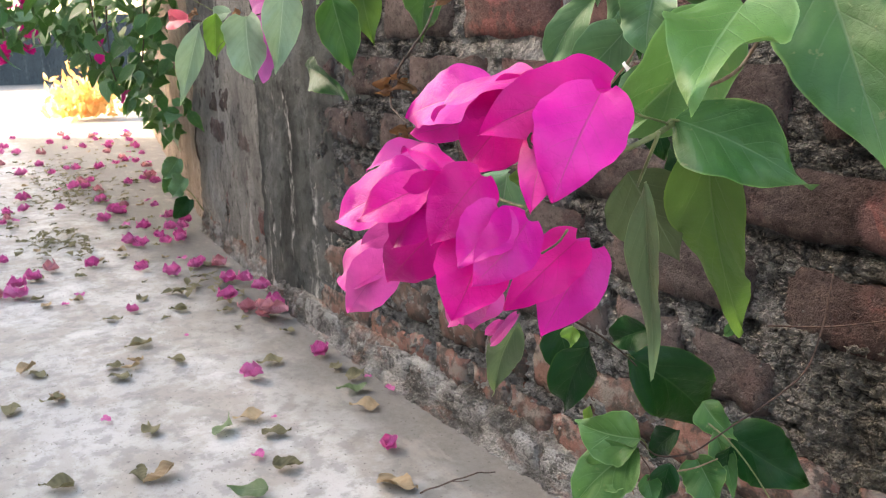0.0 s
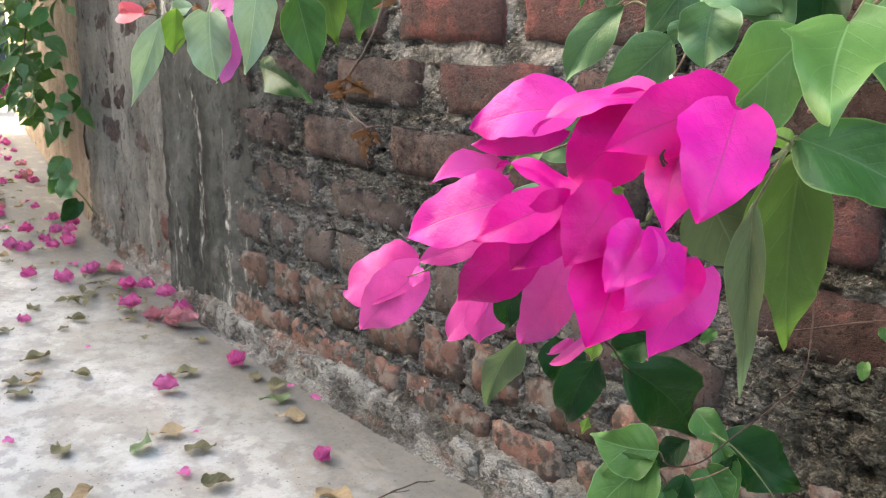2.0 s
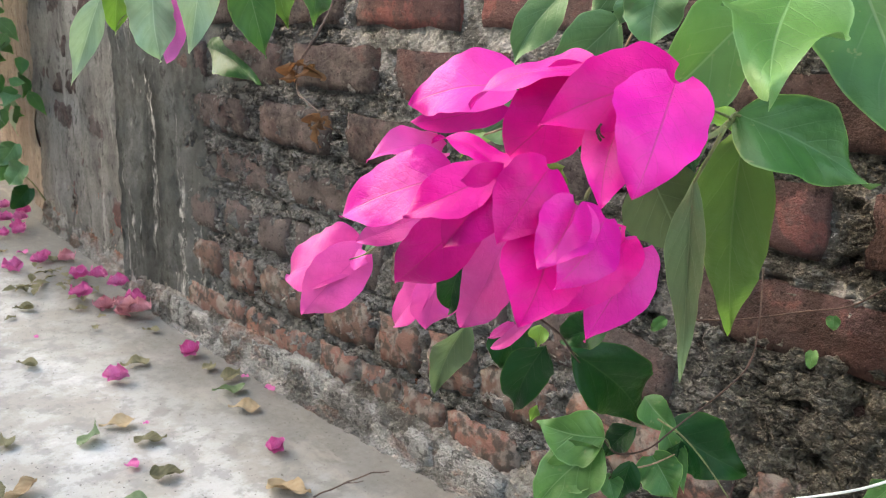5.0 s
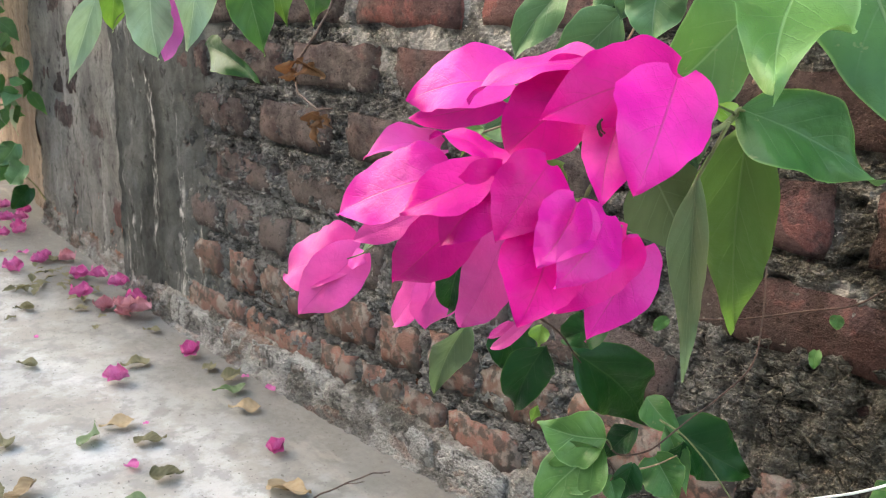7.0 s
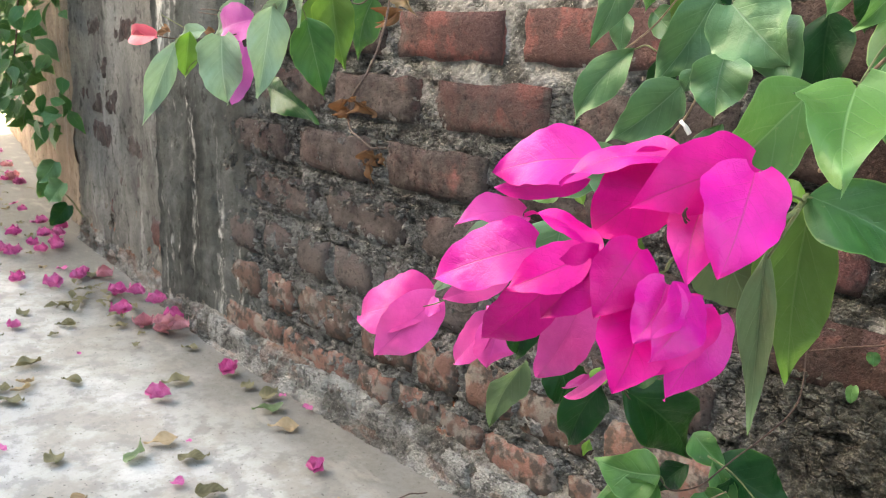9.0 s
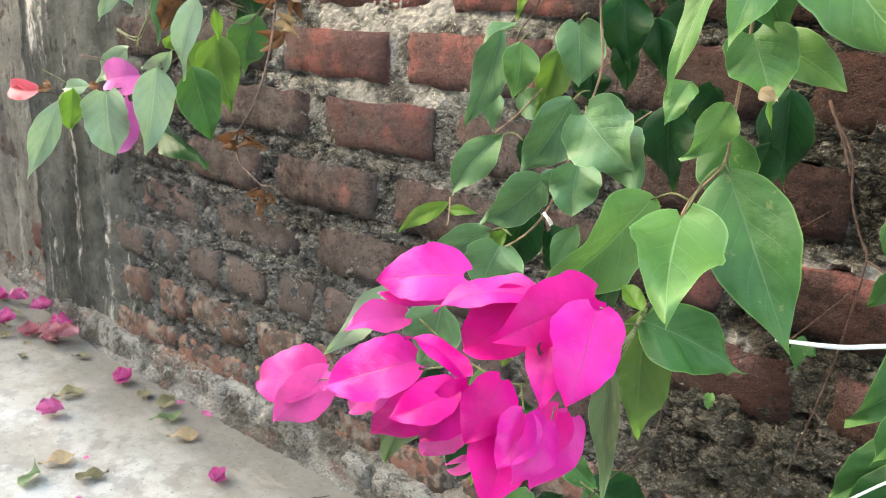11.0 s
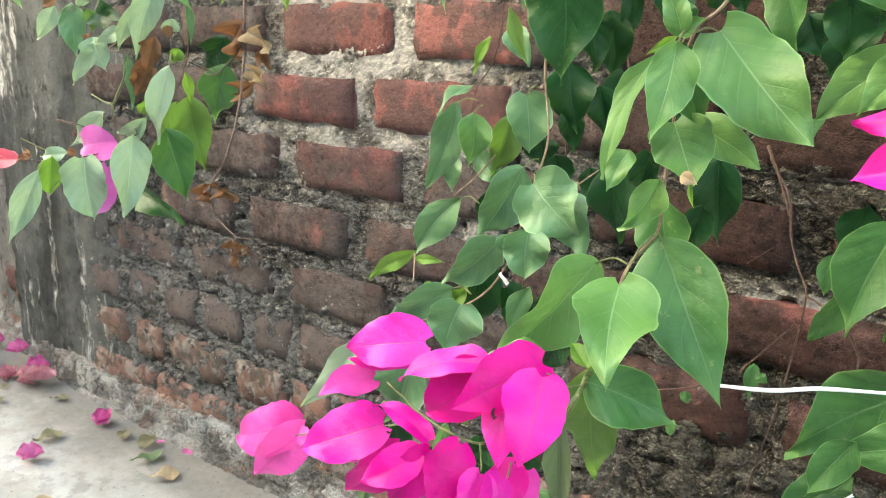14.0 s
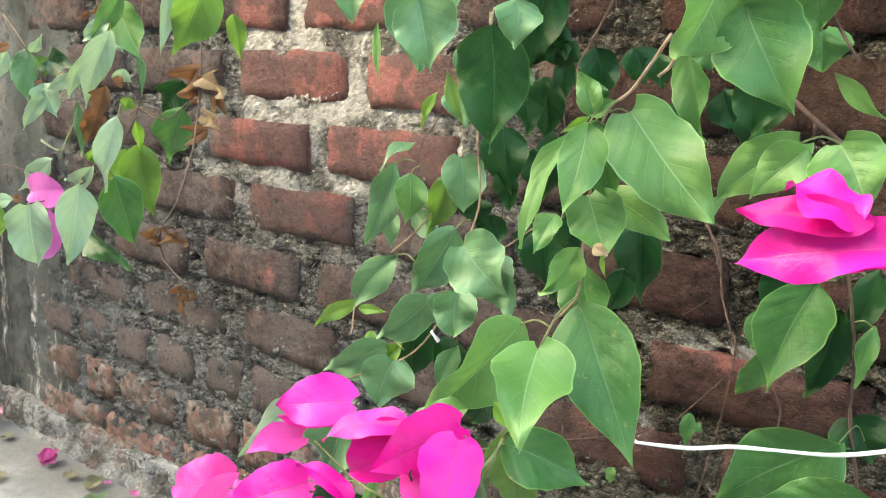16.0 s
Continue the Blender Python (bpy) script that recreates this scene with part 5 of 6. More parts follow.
leaf(spray, (0.2995, -0.4, 0.888), (0.3383, -0.395, 0.8308), 0.0384, (0.54, -0.79, 0.30), "light", stalk=(0.2938, -0.37, 0.8875))
leaf(spray, (0.3007, -0.4, 0.852), (0.3095, -0.4, 0.8407), 0.0127, (0.59, -0.66, 0.47), "pale")
leaf(spray, (0.1535, -0.4, 0.8315), (0.214, -0.395, 0.8183), 0.0292, (0.14, -0.95, 0.28), "dark", stalk=(0.154, -0.41, 0.8362))
leaf(spray, (0.1359, -0.41, 0.84), (0.13, -0.41, 0.7815), 0.0286, (0.88, -0.47, -0.09), "teal")
leaf(spray, (0.1533, -0.405, 0.8351), (0.1616, -0.405, 0.8089), 0.0128, (0.83, -0.50, 0.26), "olive")
leaf(spray, (0.1402, -0.415, 0.8399), (0.1017, -0.415, 0.8041), 0.0169, (0.54, -0.61, -0.58), "pale")
leaf(spray, (0.1085, -0.42, 0.8386), (0.0727, -0.425, 0.8029), 0.0211, (0.59, -0.62, -0.51), "pale")
leaf(spray, (0.1457, -0.41, 0.8387), (0.1682, -0.41, 0.8569), 0.0127, (0.48, -0.64, -0.59), "pale")
leaf(spray, (0.1151, -0.42, 0.8461), (0.0834, -0.42, 0.84), 0.0105, (0.07, -0.92, -0.38), "dry", shape="round")
leaf(spray, (0.1676, -0.41, 0.8053), (0.1879, -0.407, 0.7671), 0.0306, (0.76, -0.55, 0.36), "pale")
leaf(spray, (0.1781, -0.415, 0.7993), (0.1449, -0.42, 0.7733), 0.0128, (0.49, -0.73, -0.48), "pale", shape="narrow")
leaf(spray, (0.1848, -0.418, 0.7921), (0.1453, -0.422, 0.7536), 0.0186, (0.41, -0.85, -0.34), "pale")
leaf(spray, (0.2331, -0.41, 0.816), (0.1788, -0.41, 0.7993), 0.0161, (0.13, -0.90, -0.41), "pale")
leaf(spray, (0.1665, -0.413, 0.8028), (0.1552, -0.413, 0.8088), 0.0089, (0.31, -0.75, 0.59), "dry")
leaf(spray, (-0.0632, -0.4, 0.8986), (-0.0093, -0.4, 0.834), 0.0302, (0.65, -0.53, 0.54), "light")
leaf(spray, (0.2517, -0.42, 0.7882), (0.2555, -0.42, 0.7317), 0.0135, (0.75, -0.65, 0.05), "teal", shape="narrow")
leaf(spray, (0.3078, -0.4, 0.8238), (0.296, -0.4, 0.8066), 0.0175, (0.64, -0.63, -0.44), "pale")
leaf(spray, (0.2906, -0.37, 0.8416), (0.2937, -0.37, 0.7975), 0.0086, (0.71, -0.70, 0.05), "teal", shape="narrow")
leaf(spray, (0.2934, -0.38, 0.7709), (0.2861, -0.37, 0.7367), 0.0122, (0.81, -0.50, -0.32), "lime", shape="narrow")
leaf(spray, (0.2854, -0.38, 0.7945), (0.2789, -0.385, 0.7794), 0.0158, (0.77, -0.62, -0.13), "olive")
leaf(spray, (0.3901, -0.4, 0.9065), (0.3727, -0.4, 0.8395), 0.0143, (0.68, -0.71, -0.18), "pale", shape="narrow")
leaf(spray, (0.4321, -0.39, 0.9112), (0.3778, -0.39, 0.8426), 0.0457, (0.65, -0.56, -0.51), "olive")
leaf(spray, (0.2608, -0.22, 0.8924), (0.261, -0.21, 0.8373), 0.0235, (0.77, -0.62, -0.11), "olive")
leaf(spray, (0.3044, -0.42, 0.8068), (0.2875, -0.42, 0.7749), 0.0232, (0.71, -0.59, -0.38), "dry", fold=0.5, wave=0.2)
leaf(spray, (0.2832, -0.42, 0.7834), (0.26, -0.42, 0.75), 0.0279, (0.78, -0.31, -0.54), "dry", fold=0.3, wave=0.2)
leaf(spray, (0.3124, -0.41, 0.8181), (0.3189, -0.41, 0.8042), 0.0103, (0.73, -0.59, 0.34), "dry")
leaf(spray, (0.2947, -0.418, 0.7751), (0.2674, -0.418, 0.7485), 0.0246, (0.19, -0.96, -0.20), "dry", wave=0.2)
leaf(spray, (0.2858, -0.42, 0.8804), (0.2621, -0.42, 0.874), 0.0069, (0.12, -0.88, -0.45), "dry")
leaf(spray, (0.3118, -0.42, 0.8882), (0.2853, -0.42, 0.876), 0.0056, (0.26, -0.79, -0.56), "dry")
leaf(spray, (0.3417, -0.42, 0.8981), (0.2883, -0.42, 0.8528), 0.0227, (0.40, -0.79, -0.47), "light")
leaf(spray, (0.32, -0.42, 0.8693), (0.2809, -0.425, 0.8497), 0.0170, (0.13, -0.99, -0.01), "pale")
bract(spray, (0.3739, -0.42, 0.9263), (0.3038, -0.42, 0.8986), 0.0348, (0.15, -0.91, -0.39), "mauve")
stem(spray, [(0.1265, -0.43, 0.8785), (0.1492, -0.43, 0.8621), (0.1712, -0.43, 0.8443)], 0.0007, 0.0005, STEM_TAN, "twig")
stem(spray, [(0.2299, -0.45, 0.7471), (0.2508, -0.45, 0.7417), (0.2684, -0.45, 0.7414), (0.2626, -0.44, 0.7521), (0.2595, -0.43, 0.7661)], 0.0008, 0.0006, STEM_GREEN, "twig")
stem(spray, [(0.2684, -0.45, 0.7414), (0.2694, -0.45, 0.7305)], 0.0007, 0.0005, STEM_GREEN, "twig")
stem(spray, [(0.1922, -0.47, 0.7198), (0.2266, -0.47, 0.7184), (0.2552, -0.465, 0.7139)], 0.0006, 0.0004, STEM_BROWN, "twig")
stem(spray, [(0.2794, -0.38, 0.775), (0.3009, -0.38, 0.7852), (0.3087, -0.37, 0.7766), (0.3161, -0.36, 0.7727)], 0.0006, 0.0004, STEM_TAN, "twig")
stem(spray, [(0.2897, -0.38, 0.7727), (0.3181, -0.38, 0.785), (0.3259, -0.36, 0.7697)], 0.0006, 0.0004, STEM_DRY, "twig")
stem(spray, [(0.3118, -0.37, 0.7928), (0.3063, -0.38, 0.7902), (0.2955, -0.38, 0.782)], 0.0006, 0.0004, STEM_DRY, "twig")
stem(spray, [(0.2322, -0.42, 0.7998), (0.2348, -0.43, 0.7929), (0.2501, -0.42, 0.7912)], 0.0006, 0.0005, STEM_TAN, "twig")

dry_vine = thing("dry_vine", (-0.089, 0.01, 0.9627), "thin dried vine with curled brown leaves hanging by the wall", "climbing plant")
stem(dry_vine, [(-0.089, 0.01, 0.9627), (-0.0202, -0.05, 0.8863), (0.0341, -0.1, 0.8007), (0.0903, -0.15, 0.7383), (0.1353, -0.2, 0.689), (0.1915, -0.26, 0.6548), (0.1946, -0.283, 0.6272), (0.2057, -0.295, 0.6027), (0.2424, -0.31, 0.5906), (0.2945, -0.325, 0.5836), (0.3259, -0.33, 0.5858)], 0.00198, 0.00098, STEM_DRY)
stem(dry_vine, [(0.2945, -0.325, 0.5836), (0.2914, -0.33, 0.5662), (0.3053, -0.335, 0.5493), (0.3102, -0.336, 0.5402)], 0.00083, 0.00070, STEM_DRY, "twig")
stem(dry_vine, [(0.307, -0.328, 0.5863), (0.3212, -0.33, 0.575), (0.3247, -0.33, 0.5655)], 0.00083, 0.00070, STEM_DRY, "twig")
stem(dry_vine, [(0.1977, -0.28, 0.6286), (0.221, -0.28, 0.6301)], 0.00083, 0.00070, STEM_DRY, "twig")
stem(dry_vine, [(0.0295, -0.1, 0.7922), (0.0153, -0.12, 0.7627), (-0.0072, -0.13, 0.7493), (-0.043, -0.14, 0.7567)], 0.00140, 0.00083, STEM_DRY, "twig")
leaf(dry_vine, (0.1927, -0.285, 0.6272), (0.1715, -0.285, 0.6037), 0.0168, (0.06, -1.00, -0.06), "dry", wave=0.5, fold=1.2)
leaf(dry_vine, (0.1974, -0.28, 0.6242), (0.2338, -0.28, 0.6174), 0.0201, (-0.02, -1.00, -0.10), "dry", wave=0.5, fold=1.2)
leaf(dry_vine, (0.216, -0.28, 0.6237), (0.24, -0.28, 0.6096), 0.0128, (0.08, -0.99, 0.13), "dry", wave=0.5, fold=1.2)
leaf(dry_vine, (0.2924, -0.33, 0.5801), (0.2869, -0.33, 0.5626), 0.0102, (0.23, -0.97, -0.07), "dry", wave=0.5, fold=1.2)
leaf(dry_vine, (0.3029, -0.33, 0.5805), (0.3123, -0.33, 0.5646), 0.0135, (0.27, -0.95, 0.16), "dry", wave=0.5, fold=1.2)
leaf(dry_vine, (0.321, -0.332, 0.58), (0.3273, -0.332, 0.5664), 0.0083, (0.29, -0.95, 0.13), "dry", wave=0.5, fold=1.2)
leaf(dry_vine, (0.1965, -0.29, 0.6189), (0.1999, -0.29, 0.6026), 0.0129, (0.34, -0.94, 0.07), "dry", wave=0.5, fold=1.2)
leaf(dry_vine, (0.3024, -0.335, 0.5692), (0.3114, -0.335, 0.5464), 0.0084, (0.31, -0.94, 0.12), "dry", wave=0.5, fold=1.2)
leaf(dry_vine, (0.0338, -0.1, 0.8257), (0.0092, -0.1, 0.7955), 0.0372, (0.14, -0.98, -0.12), "dry", wave=0.5, fold=1.2)
leaf(dry_vine, (0.0643, -0.1, 0.8224), (0.0954, -0.1, 0.7827), 0.0256, (0.14, -0.98, 0.11), "tan", wave=0.5, fold=1.2)
leaf(dry_vine, (0.03, -0.1, 0.8005), (0.0219, -0.1, 0.7707), 0.0285, (0.28, -0.96, -0.08), "dry", wave=0.5, fold=1.2)
leaf(dry_vine, (0.0812, -0.12, 0.7576), (0.1087, -0.12, 0.735), 0.0268, (0.08, -0.99, 0.09), "tan", wave=0.5, fold=1.2)
leaf(dry_vine, (0.0739, -0.12, 0.7382), (0.0424, -0.12, 0.7209), 0.0281, (-0.06, -0.99, 0.11), "dry", wave=0.5, fold=1.2)
leaf(dry_vine, (0.0666, -0.1, 0.7772), (0.0827, -0.1, 0.7903), 0.0235, (0.60, -0.31, -0.74), "dry", wave=0.5, fold=1.2)
leaf(dry_vine, (-0.0143, -0.1, 0.8031), (-0.0689, -0.09, 0.7524), 0.0532, (0.43, -0.68, -0.60), "dark")
leaf(dry_vine, (-0.0107, -0.1, 0.7603), (-0.0778, -0.075, 0.6765), 0.0577, (0.54, -0.58, -0.61), "mid")

low_twig = thing("bougainvillea_branch", (0.7321, -0.2, 0.492), "low bougainvillea twig with light and dark green leaves", "climbing plant")
stem(low_twig, [(0.7321, -0.2, 0.492), (0.7528, -0.24, 0.4633), (0.7682, -0.28, 0.4417), (0.7608, -0.31, 0.4214), (0.7532, -0.331, 0.4093), (0.7485, -0.345, 0.4007), (0.7442, -0.365, 0.3927), (0.7384, -0.39, 0.3955), (0.7379, -0.407, 0.4106)], 0.00065, 0.00065, STEM_BROWN)
stem(low_twig, [(0.7021, -0.44, 0.4924), (0.6895, -0.4, 0.4682), (0.6572, -0.34, 0.4288), (0.6542, -0.32, 0.4109)], 0.00086, 0.00065, STEM_BROWN, "twig")
stem(low_twig, [(0.7297, -0.33, 0.3993), (0.7544, -0.34, 0.4001), (0.7733, -0.34, 0.3884), (0.7945, -0.34, 0.3696)], 0.00079, 0.00058, STEM_GREEN, "twig", "yellow-green twig")
stem(low_twig, [(0.7377, -0.375, 0.3785), (0.7526, -0.37, 0.3869), (0.7629, -0.36, 0.3953)], 0.00065, 0.0005, STEM_TAN, "twig")
stem(low_twig, [(0.7061, -0.41, 0.3951), (0.7246, -0.41, 0.405), (0.7385, -0.408, 0.4119)], 0.00065, 0.00043, STEM_TAN, "twig")
stem(low_twig, [(0.7318, -0.4, 0.3962), (0.7417, -0.4, 0.388), (0.7381, -0.4, 0.378)], 0.00058, 0.00043, STEM_BROWN, "twig")
leaf(low_twig, (0.7382, -0.407, 0.4127), (0.6994, -0.43, 0.4173), 0.0370, (0.52, -0.85, 0.08), "light", bend=0.1, stalk=(0.738, -0.4, 0.4029))
leaf(low_twig, (0.7362, -0.41, 0.4096), (0.702, -0.43, 0.3698), 0.0321, (0.58, -0.81, -0.09), "light", bend=0.1)
leaf(low_twig, (0.7391, -0.41, 0.4076), (0.7065, -0.435, 0.3537), 0.0386, (0.16, -0.93, 0.33), "light", bend=0.06)
leaf(low_twig, (0.7342, -0.41, 0.4007), (0.7217, -0.42, 0.3647), 0.0246, (0.03, -0.97, 0.26), "light")
leaf(low_twig, (0.6518, -0.33, 0.4252), (0.6659, -0.238, 0.3394), 0.0580, (0.93, -0.32, -0.19), "dark", fold=0.2, stalk=(0.6544, -0.34, 0.4294))
leaf(low_twig, (0.6787, -0.4, 0.4576), (0.6452, -0.39, 0.3936), 0.0335, (0.38, -0.86, -0.33), "dark")
leaf(low_twig, (0.7057, -0.44, 0.4878), (0.704, -0.44, 0.4732), 0.0122, (0.60, -0.79, -0.07), "lime", fold=0.4)
leaf(low_twig, (0.6205, -0.38, 0.4527), (0.6244, -0.37, 0.4059), 0.0366, (0.73, -0.67, -0.08), "dark")
leaf(low_twig, (0.6203, -0.42, 0.4606), (0.5716, -0.4, 0.3871), 0.0262, (0.26, -0.88, -0.41), "sage", label="pale weathered leaf with a split tip")
leaf(low_twig, (0.7272, -0.3, 0.3788), (0.7641, -0.26, 0.348), 0.0466, (0.80, -0.56, 0.23), "dark", shape="round")
leaf(low_twig, (0.6981, -0.3, 0.3973), (0.7322, -0.3, 0.3784), 0.0239, (0.20, -0.91, 0.36), "mid", bend=0.15)
leaf(low_twig, (0.7338, -0.33, 0.3964), (0.7564, -0.33, 0.3519), 0.0179, (0.54, -0.79, 0.28), "mid", shape="narrow")
leaf(low_twig, (0.746, -0.36, 0.3875), (0.7674, -0.36, 0.3632), 0.0302, (0.48, -0.77, 0.43), "mid", shape="round")
leaf(low_twig, (0.7359, -0.37, 0.4081), (0.7142, -0.37, 0.376), 0.0206, (0.17, -0.98, -0.12), "dark")
leaf(low_twig, (0.7485, -0.39, 0.3935), (0.7439, -0.39, 0.362), 0.0189, (0.47, -0.88, -0.07), "dark")
leaf(low_twig, (0.7375, -0.4, 0.3841), (0.7462, -0.4, 0.3649), 0.0151, (0.60, -0.75, 0.27), "mid")
leaf(low_twig, (0.6953, -0.36, 0.467), (0.6584, -0.36, 0.4455), 0.0272, (-0.00, -1.00, 0.01), "dark", shape="round")
leaf(low_twig, (0.6487, -0.37, 0.3922), (0.644, -0.37, 0.3777), 0.0087, (0.49, -0.86, -0.16), "lime", shape="narrow")
leaf(low_twig, (0.7312, -0.41, 0.3829), (0.7368, -0.41, 0.3728), 0.0053, (0.60, -0.73, 0.33), "dry")
leaf(low_twig, (0.7314, -0.41, 0.3809), (0.7254, -0.41, 0.3845), 0.0053, (0.36, -0.73, 0.59), "dry")
leaf(low_twig, (0.7331, -0.41, 0.3879), (0.7348, -0.41, 0.3948), 0.0060, (0.45, -0.89, -0.11), "lime")
leaf(low_twig, (0.6507, -0.2, 0.4269), (0.6364, -0.2, 0.4122), 0.0111, (0.12, -0.99, -0.11), "mid", shape="round")
leaf(low_twig, (0.7493, -0.33, 0.3905), (0.7475, -0.33, 0.3652), 0.0146, (0.46, -0.89, -0.03), "dark")

wall_vine = thing("bougainvillea_branch", (0.8068, -0.07, 0.7003), "thin brown vine with shaded dark leaves climbing close to the bricks", "climbing plant")
stem(wall_vine, [(0.8099, -0.08, 0.7018), (0.8345, -0.09, 0.667), (0.8406, -0.09, 0.6287), (0.8547, -0.1, 0.5994), (0.8658, -0.11, 0.5815), (0.8589, -0.1, 0.5254), (0.8485, -0.09, 0.4651), (0.8325, -0.08, 0.3925), (0.8225, -0.08, 0.3423)], 0.00115, 0.00094, STEM_BROWN)
stem(wall_vine, [(0.8659, -0.11, 0.5804), (0.8833, -0.12, 0.5757), (0.9027, -0.14, 0.5629)], 0.00125, 0.00094, STEM_BROWN, "twig")
stem(wall_vine, [(0.7877, -0.04, 0.4584), (0.8205, -0.05, 0.5005), (0.8566, -0.1, 0.5471)], 0.00094, 0.00072, STEM_BROWN, "twig")
stem(wall_vine, [(0.9255, -0.2, 0.5826), (0.934, -0.2, 0.5651), (0.9383, -0.22, 0.558)], 0.00125, 0.00104, STEM_BROWN, "twig")
stem(wall_vine, [(0.5598, -0.03, 0.3655), (0.6373, -0.04, 0.3888), (0.7091, -0.05, 0.4192), (0.7491, -0.05, 0.4353), (0.7787, -0.05, 0.4614)], 0.00104, 0.00094, STEM_BROWN, "twig")
stem(wall_vine, [(0.7651, -0.22, 0.9038), (0.748, -0.22, 0.871), (0.7336, -0.22, 0.8441), (0.7222, -0.22, 0.8061), (0.7253, -0.22, 0.7808)], 0.00125, 0.00104, STEM_BROWN, "twig")
stem(wall_vine, [(0.9702, -0.2, 0.6926), (0.978, -0.2, 0.6573), (0.9842, -0.2, 0.6213), (0.987, -0.2, 0.5742), (0.9975, -0.2, 0.5285), (1.0064, -0.2, 0.4918)], 0.00157, 0.00136, STEM_BROWN, "twig")
stem(wall_vine, [(0.7999, -0.06, 0.7105), (0.8185, -0.07, 0.679), (0.8339, -0.08, 0.6479)], 0.00157, 0.00136, STEM_BROWN, "twig")
stem(wall_vine, [(0.7818, -0.03, 0.5795), (0.807, -0.04, 0.6012), (0.8095, -0.04, 0.6048)], 0.00062, 0.00052, STEM_BROWN, "twig")
leaf(wall_vine, (0.9531, -0.215, 0.6831), (0.9248, -0.216, 0.5863), 0.0555, (0.13, -0.99, -0.03), "mid", wave=0.08, label="shaded green leaf with an insect-bitten tip", stalk=(0.9666, -0.2, 0.6883))
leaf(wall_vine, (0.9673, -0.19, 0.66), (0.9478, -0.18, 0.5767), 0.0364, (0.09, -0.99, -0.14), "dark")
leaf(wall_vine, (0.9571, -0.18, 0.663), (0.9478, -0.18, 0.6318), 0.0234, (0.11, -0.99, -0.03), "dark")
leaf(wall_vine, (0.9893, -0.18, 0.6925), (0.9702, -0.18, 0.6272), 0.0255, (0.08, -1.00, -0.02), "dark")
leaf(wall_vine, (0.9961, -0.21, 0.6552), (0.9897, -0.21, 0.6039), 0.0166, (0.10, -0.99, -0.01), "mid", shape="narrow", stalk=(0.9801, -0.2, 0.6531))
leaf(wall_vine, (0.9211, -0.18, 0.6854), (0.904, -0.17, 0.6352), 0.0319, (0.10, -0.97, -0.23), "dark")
leaf(wall_vine, (0.9052, -0.19, 0.6473), (0.9162, -0.19, 0.6322), 0.0105, (0.28, -0.94, 0.20), "lime")
leaf(wall_vine, (0.9696, -0.2, 0.697), (0.9371, -0.2, 0.6868), 0.0180, (-0.04, -0.99, 0.13), "mid")
leaf(wall_vine, (0.9106, -0.17, 0.603), (0.8841, -0.16, 0.5543), 0.0243, (-0.02, -0.98, -0.19), "mid", shape="round")
leaf(wall_vine, (0.8022, -0.03, 0.4697), (0.7997, -0.03, 0.4293), 0.0165, (0.29, -0.96, -0.02), "mid")
leaf(wall_vine, (0.8061, -0.03, 0.4573), (0.8182, -0.03, 0.4521), 0.0126, (0.18, -0.88, 0.43), "mid")
leaf(wall_vine, (0.7182, -0.04, 0.3796), (0.7184, -0.04, 0.3599), 0.0121, (0.40, -0.91, 0.00), "light", shape="round")
leaf(wall_vine, (0.9871, -0.19, 0.571), (1.0069, -0.19, 0.5377), 0.0439, (0.26, -0.95, 0.15), "dark", shape="round")
leaf(wall_vine, (0.9994, -0.3, 0.5923), (0.9167, -0.305, 0.5187), 0.0605, (-0.03, -0.99, 0.10), "mid", fold=0.12, label="broad green leaf beneath the white tie", stalk=(0.9998, -0.2, 0.5587))
leaf(wall_vine, (1.0304, -0.36, 0.5854), (0.9538, -0.36, 0.5493), 0.0363, (-0.05, -0.99, 0.10), "mid")
leaf(wall_vine, (0.9827, -0.24, 0.5628), (0.9889, -0.24, 0.546), 0.0261, (0.27, -0.96, 0.10), "dark")
leaf(wall_vine, (0.9722, -0.36, 0.5412), (0.9233, -0.36, 0.4838), 0.0337, (0.00, -1.00, -0.00), "mid")
leaf(wall_vine, (0.9791, -0.37, 0.5326), (0.9331, -0.37, 0.4702), 0.0375, (-0.27, -0.94, 0.20), "deep")
leaf(wall_vine, (0.9736, -0.38, 0.5751), (0.9489, -0.38, 0.5283), 0.0237, (-0.05, -1.00, 0.02), "mid")
leaf(wall_vine, (0.9194, -0.3, 0.4421), (0.9414, -0.3, 0.4287), 0.0248, (0.27, -0.86, 0.44), "mid")
leaf(wall_vine, (0.8877, -0.12, 0.6267), (0.8835, -0.12, 0.5852), 0.0196, (0.18, -0.98, -0.02), "mid")
leaf(wall_vine, (0.879, -0.3, 0.4031), (0.8638, -0.3, 0.3802), 0.0179, (-0.04, -1.00, 0.02), "mid")
leaf(wall_vine, (0.7281, -0.03, 0.416), (0.7302, -0.03, 0.4017), 0.0131, (0.38, -0.92, 0.05), "mid", shape="round")

ribbon = thing("plastic_tie", (0.8869, -0.4, 0.6006), "white plastic ribbon tied across the branches", "plastic tie")
tie(ribbon, [(0.8901, -0.4, 0.5947), (0.895, -0.4, 0.5949), (0.9227, -0.39, 0.5966), (0.9472, -0.38, 0.6016), (0.9716, -0.372, 0.6039), (1.001, -0.365, 0.6076), (1.022, -0.36, 0.6136), (1.0419, -0.355, 0.6212), (1.0636, -0.35, 0.6317)], 0.0028)

ribbon_low = thing("plastic_tie", (0.9372, -0.4, 0.5038), "white plastic ribbon end hanging among the low leaves", "plastic tie")
tie(ribbon_low, [(0.936, -0.4, 0.5008), (0.9514, -0.4, 0.5177), (0.9647, -0.4, 0.5324), (0.9798, -0.4, 0.5489)], 0.0016)
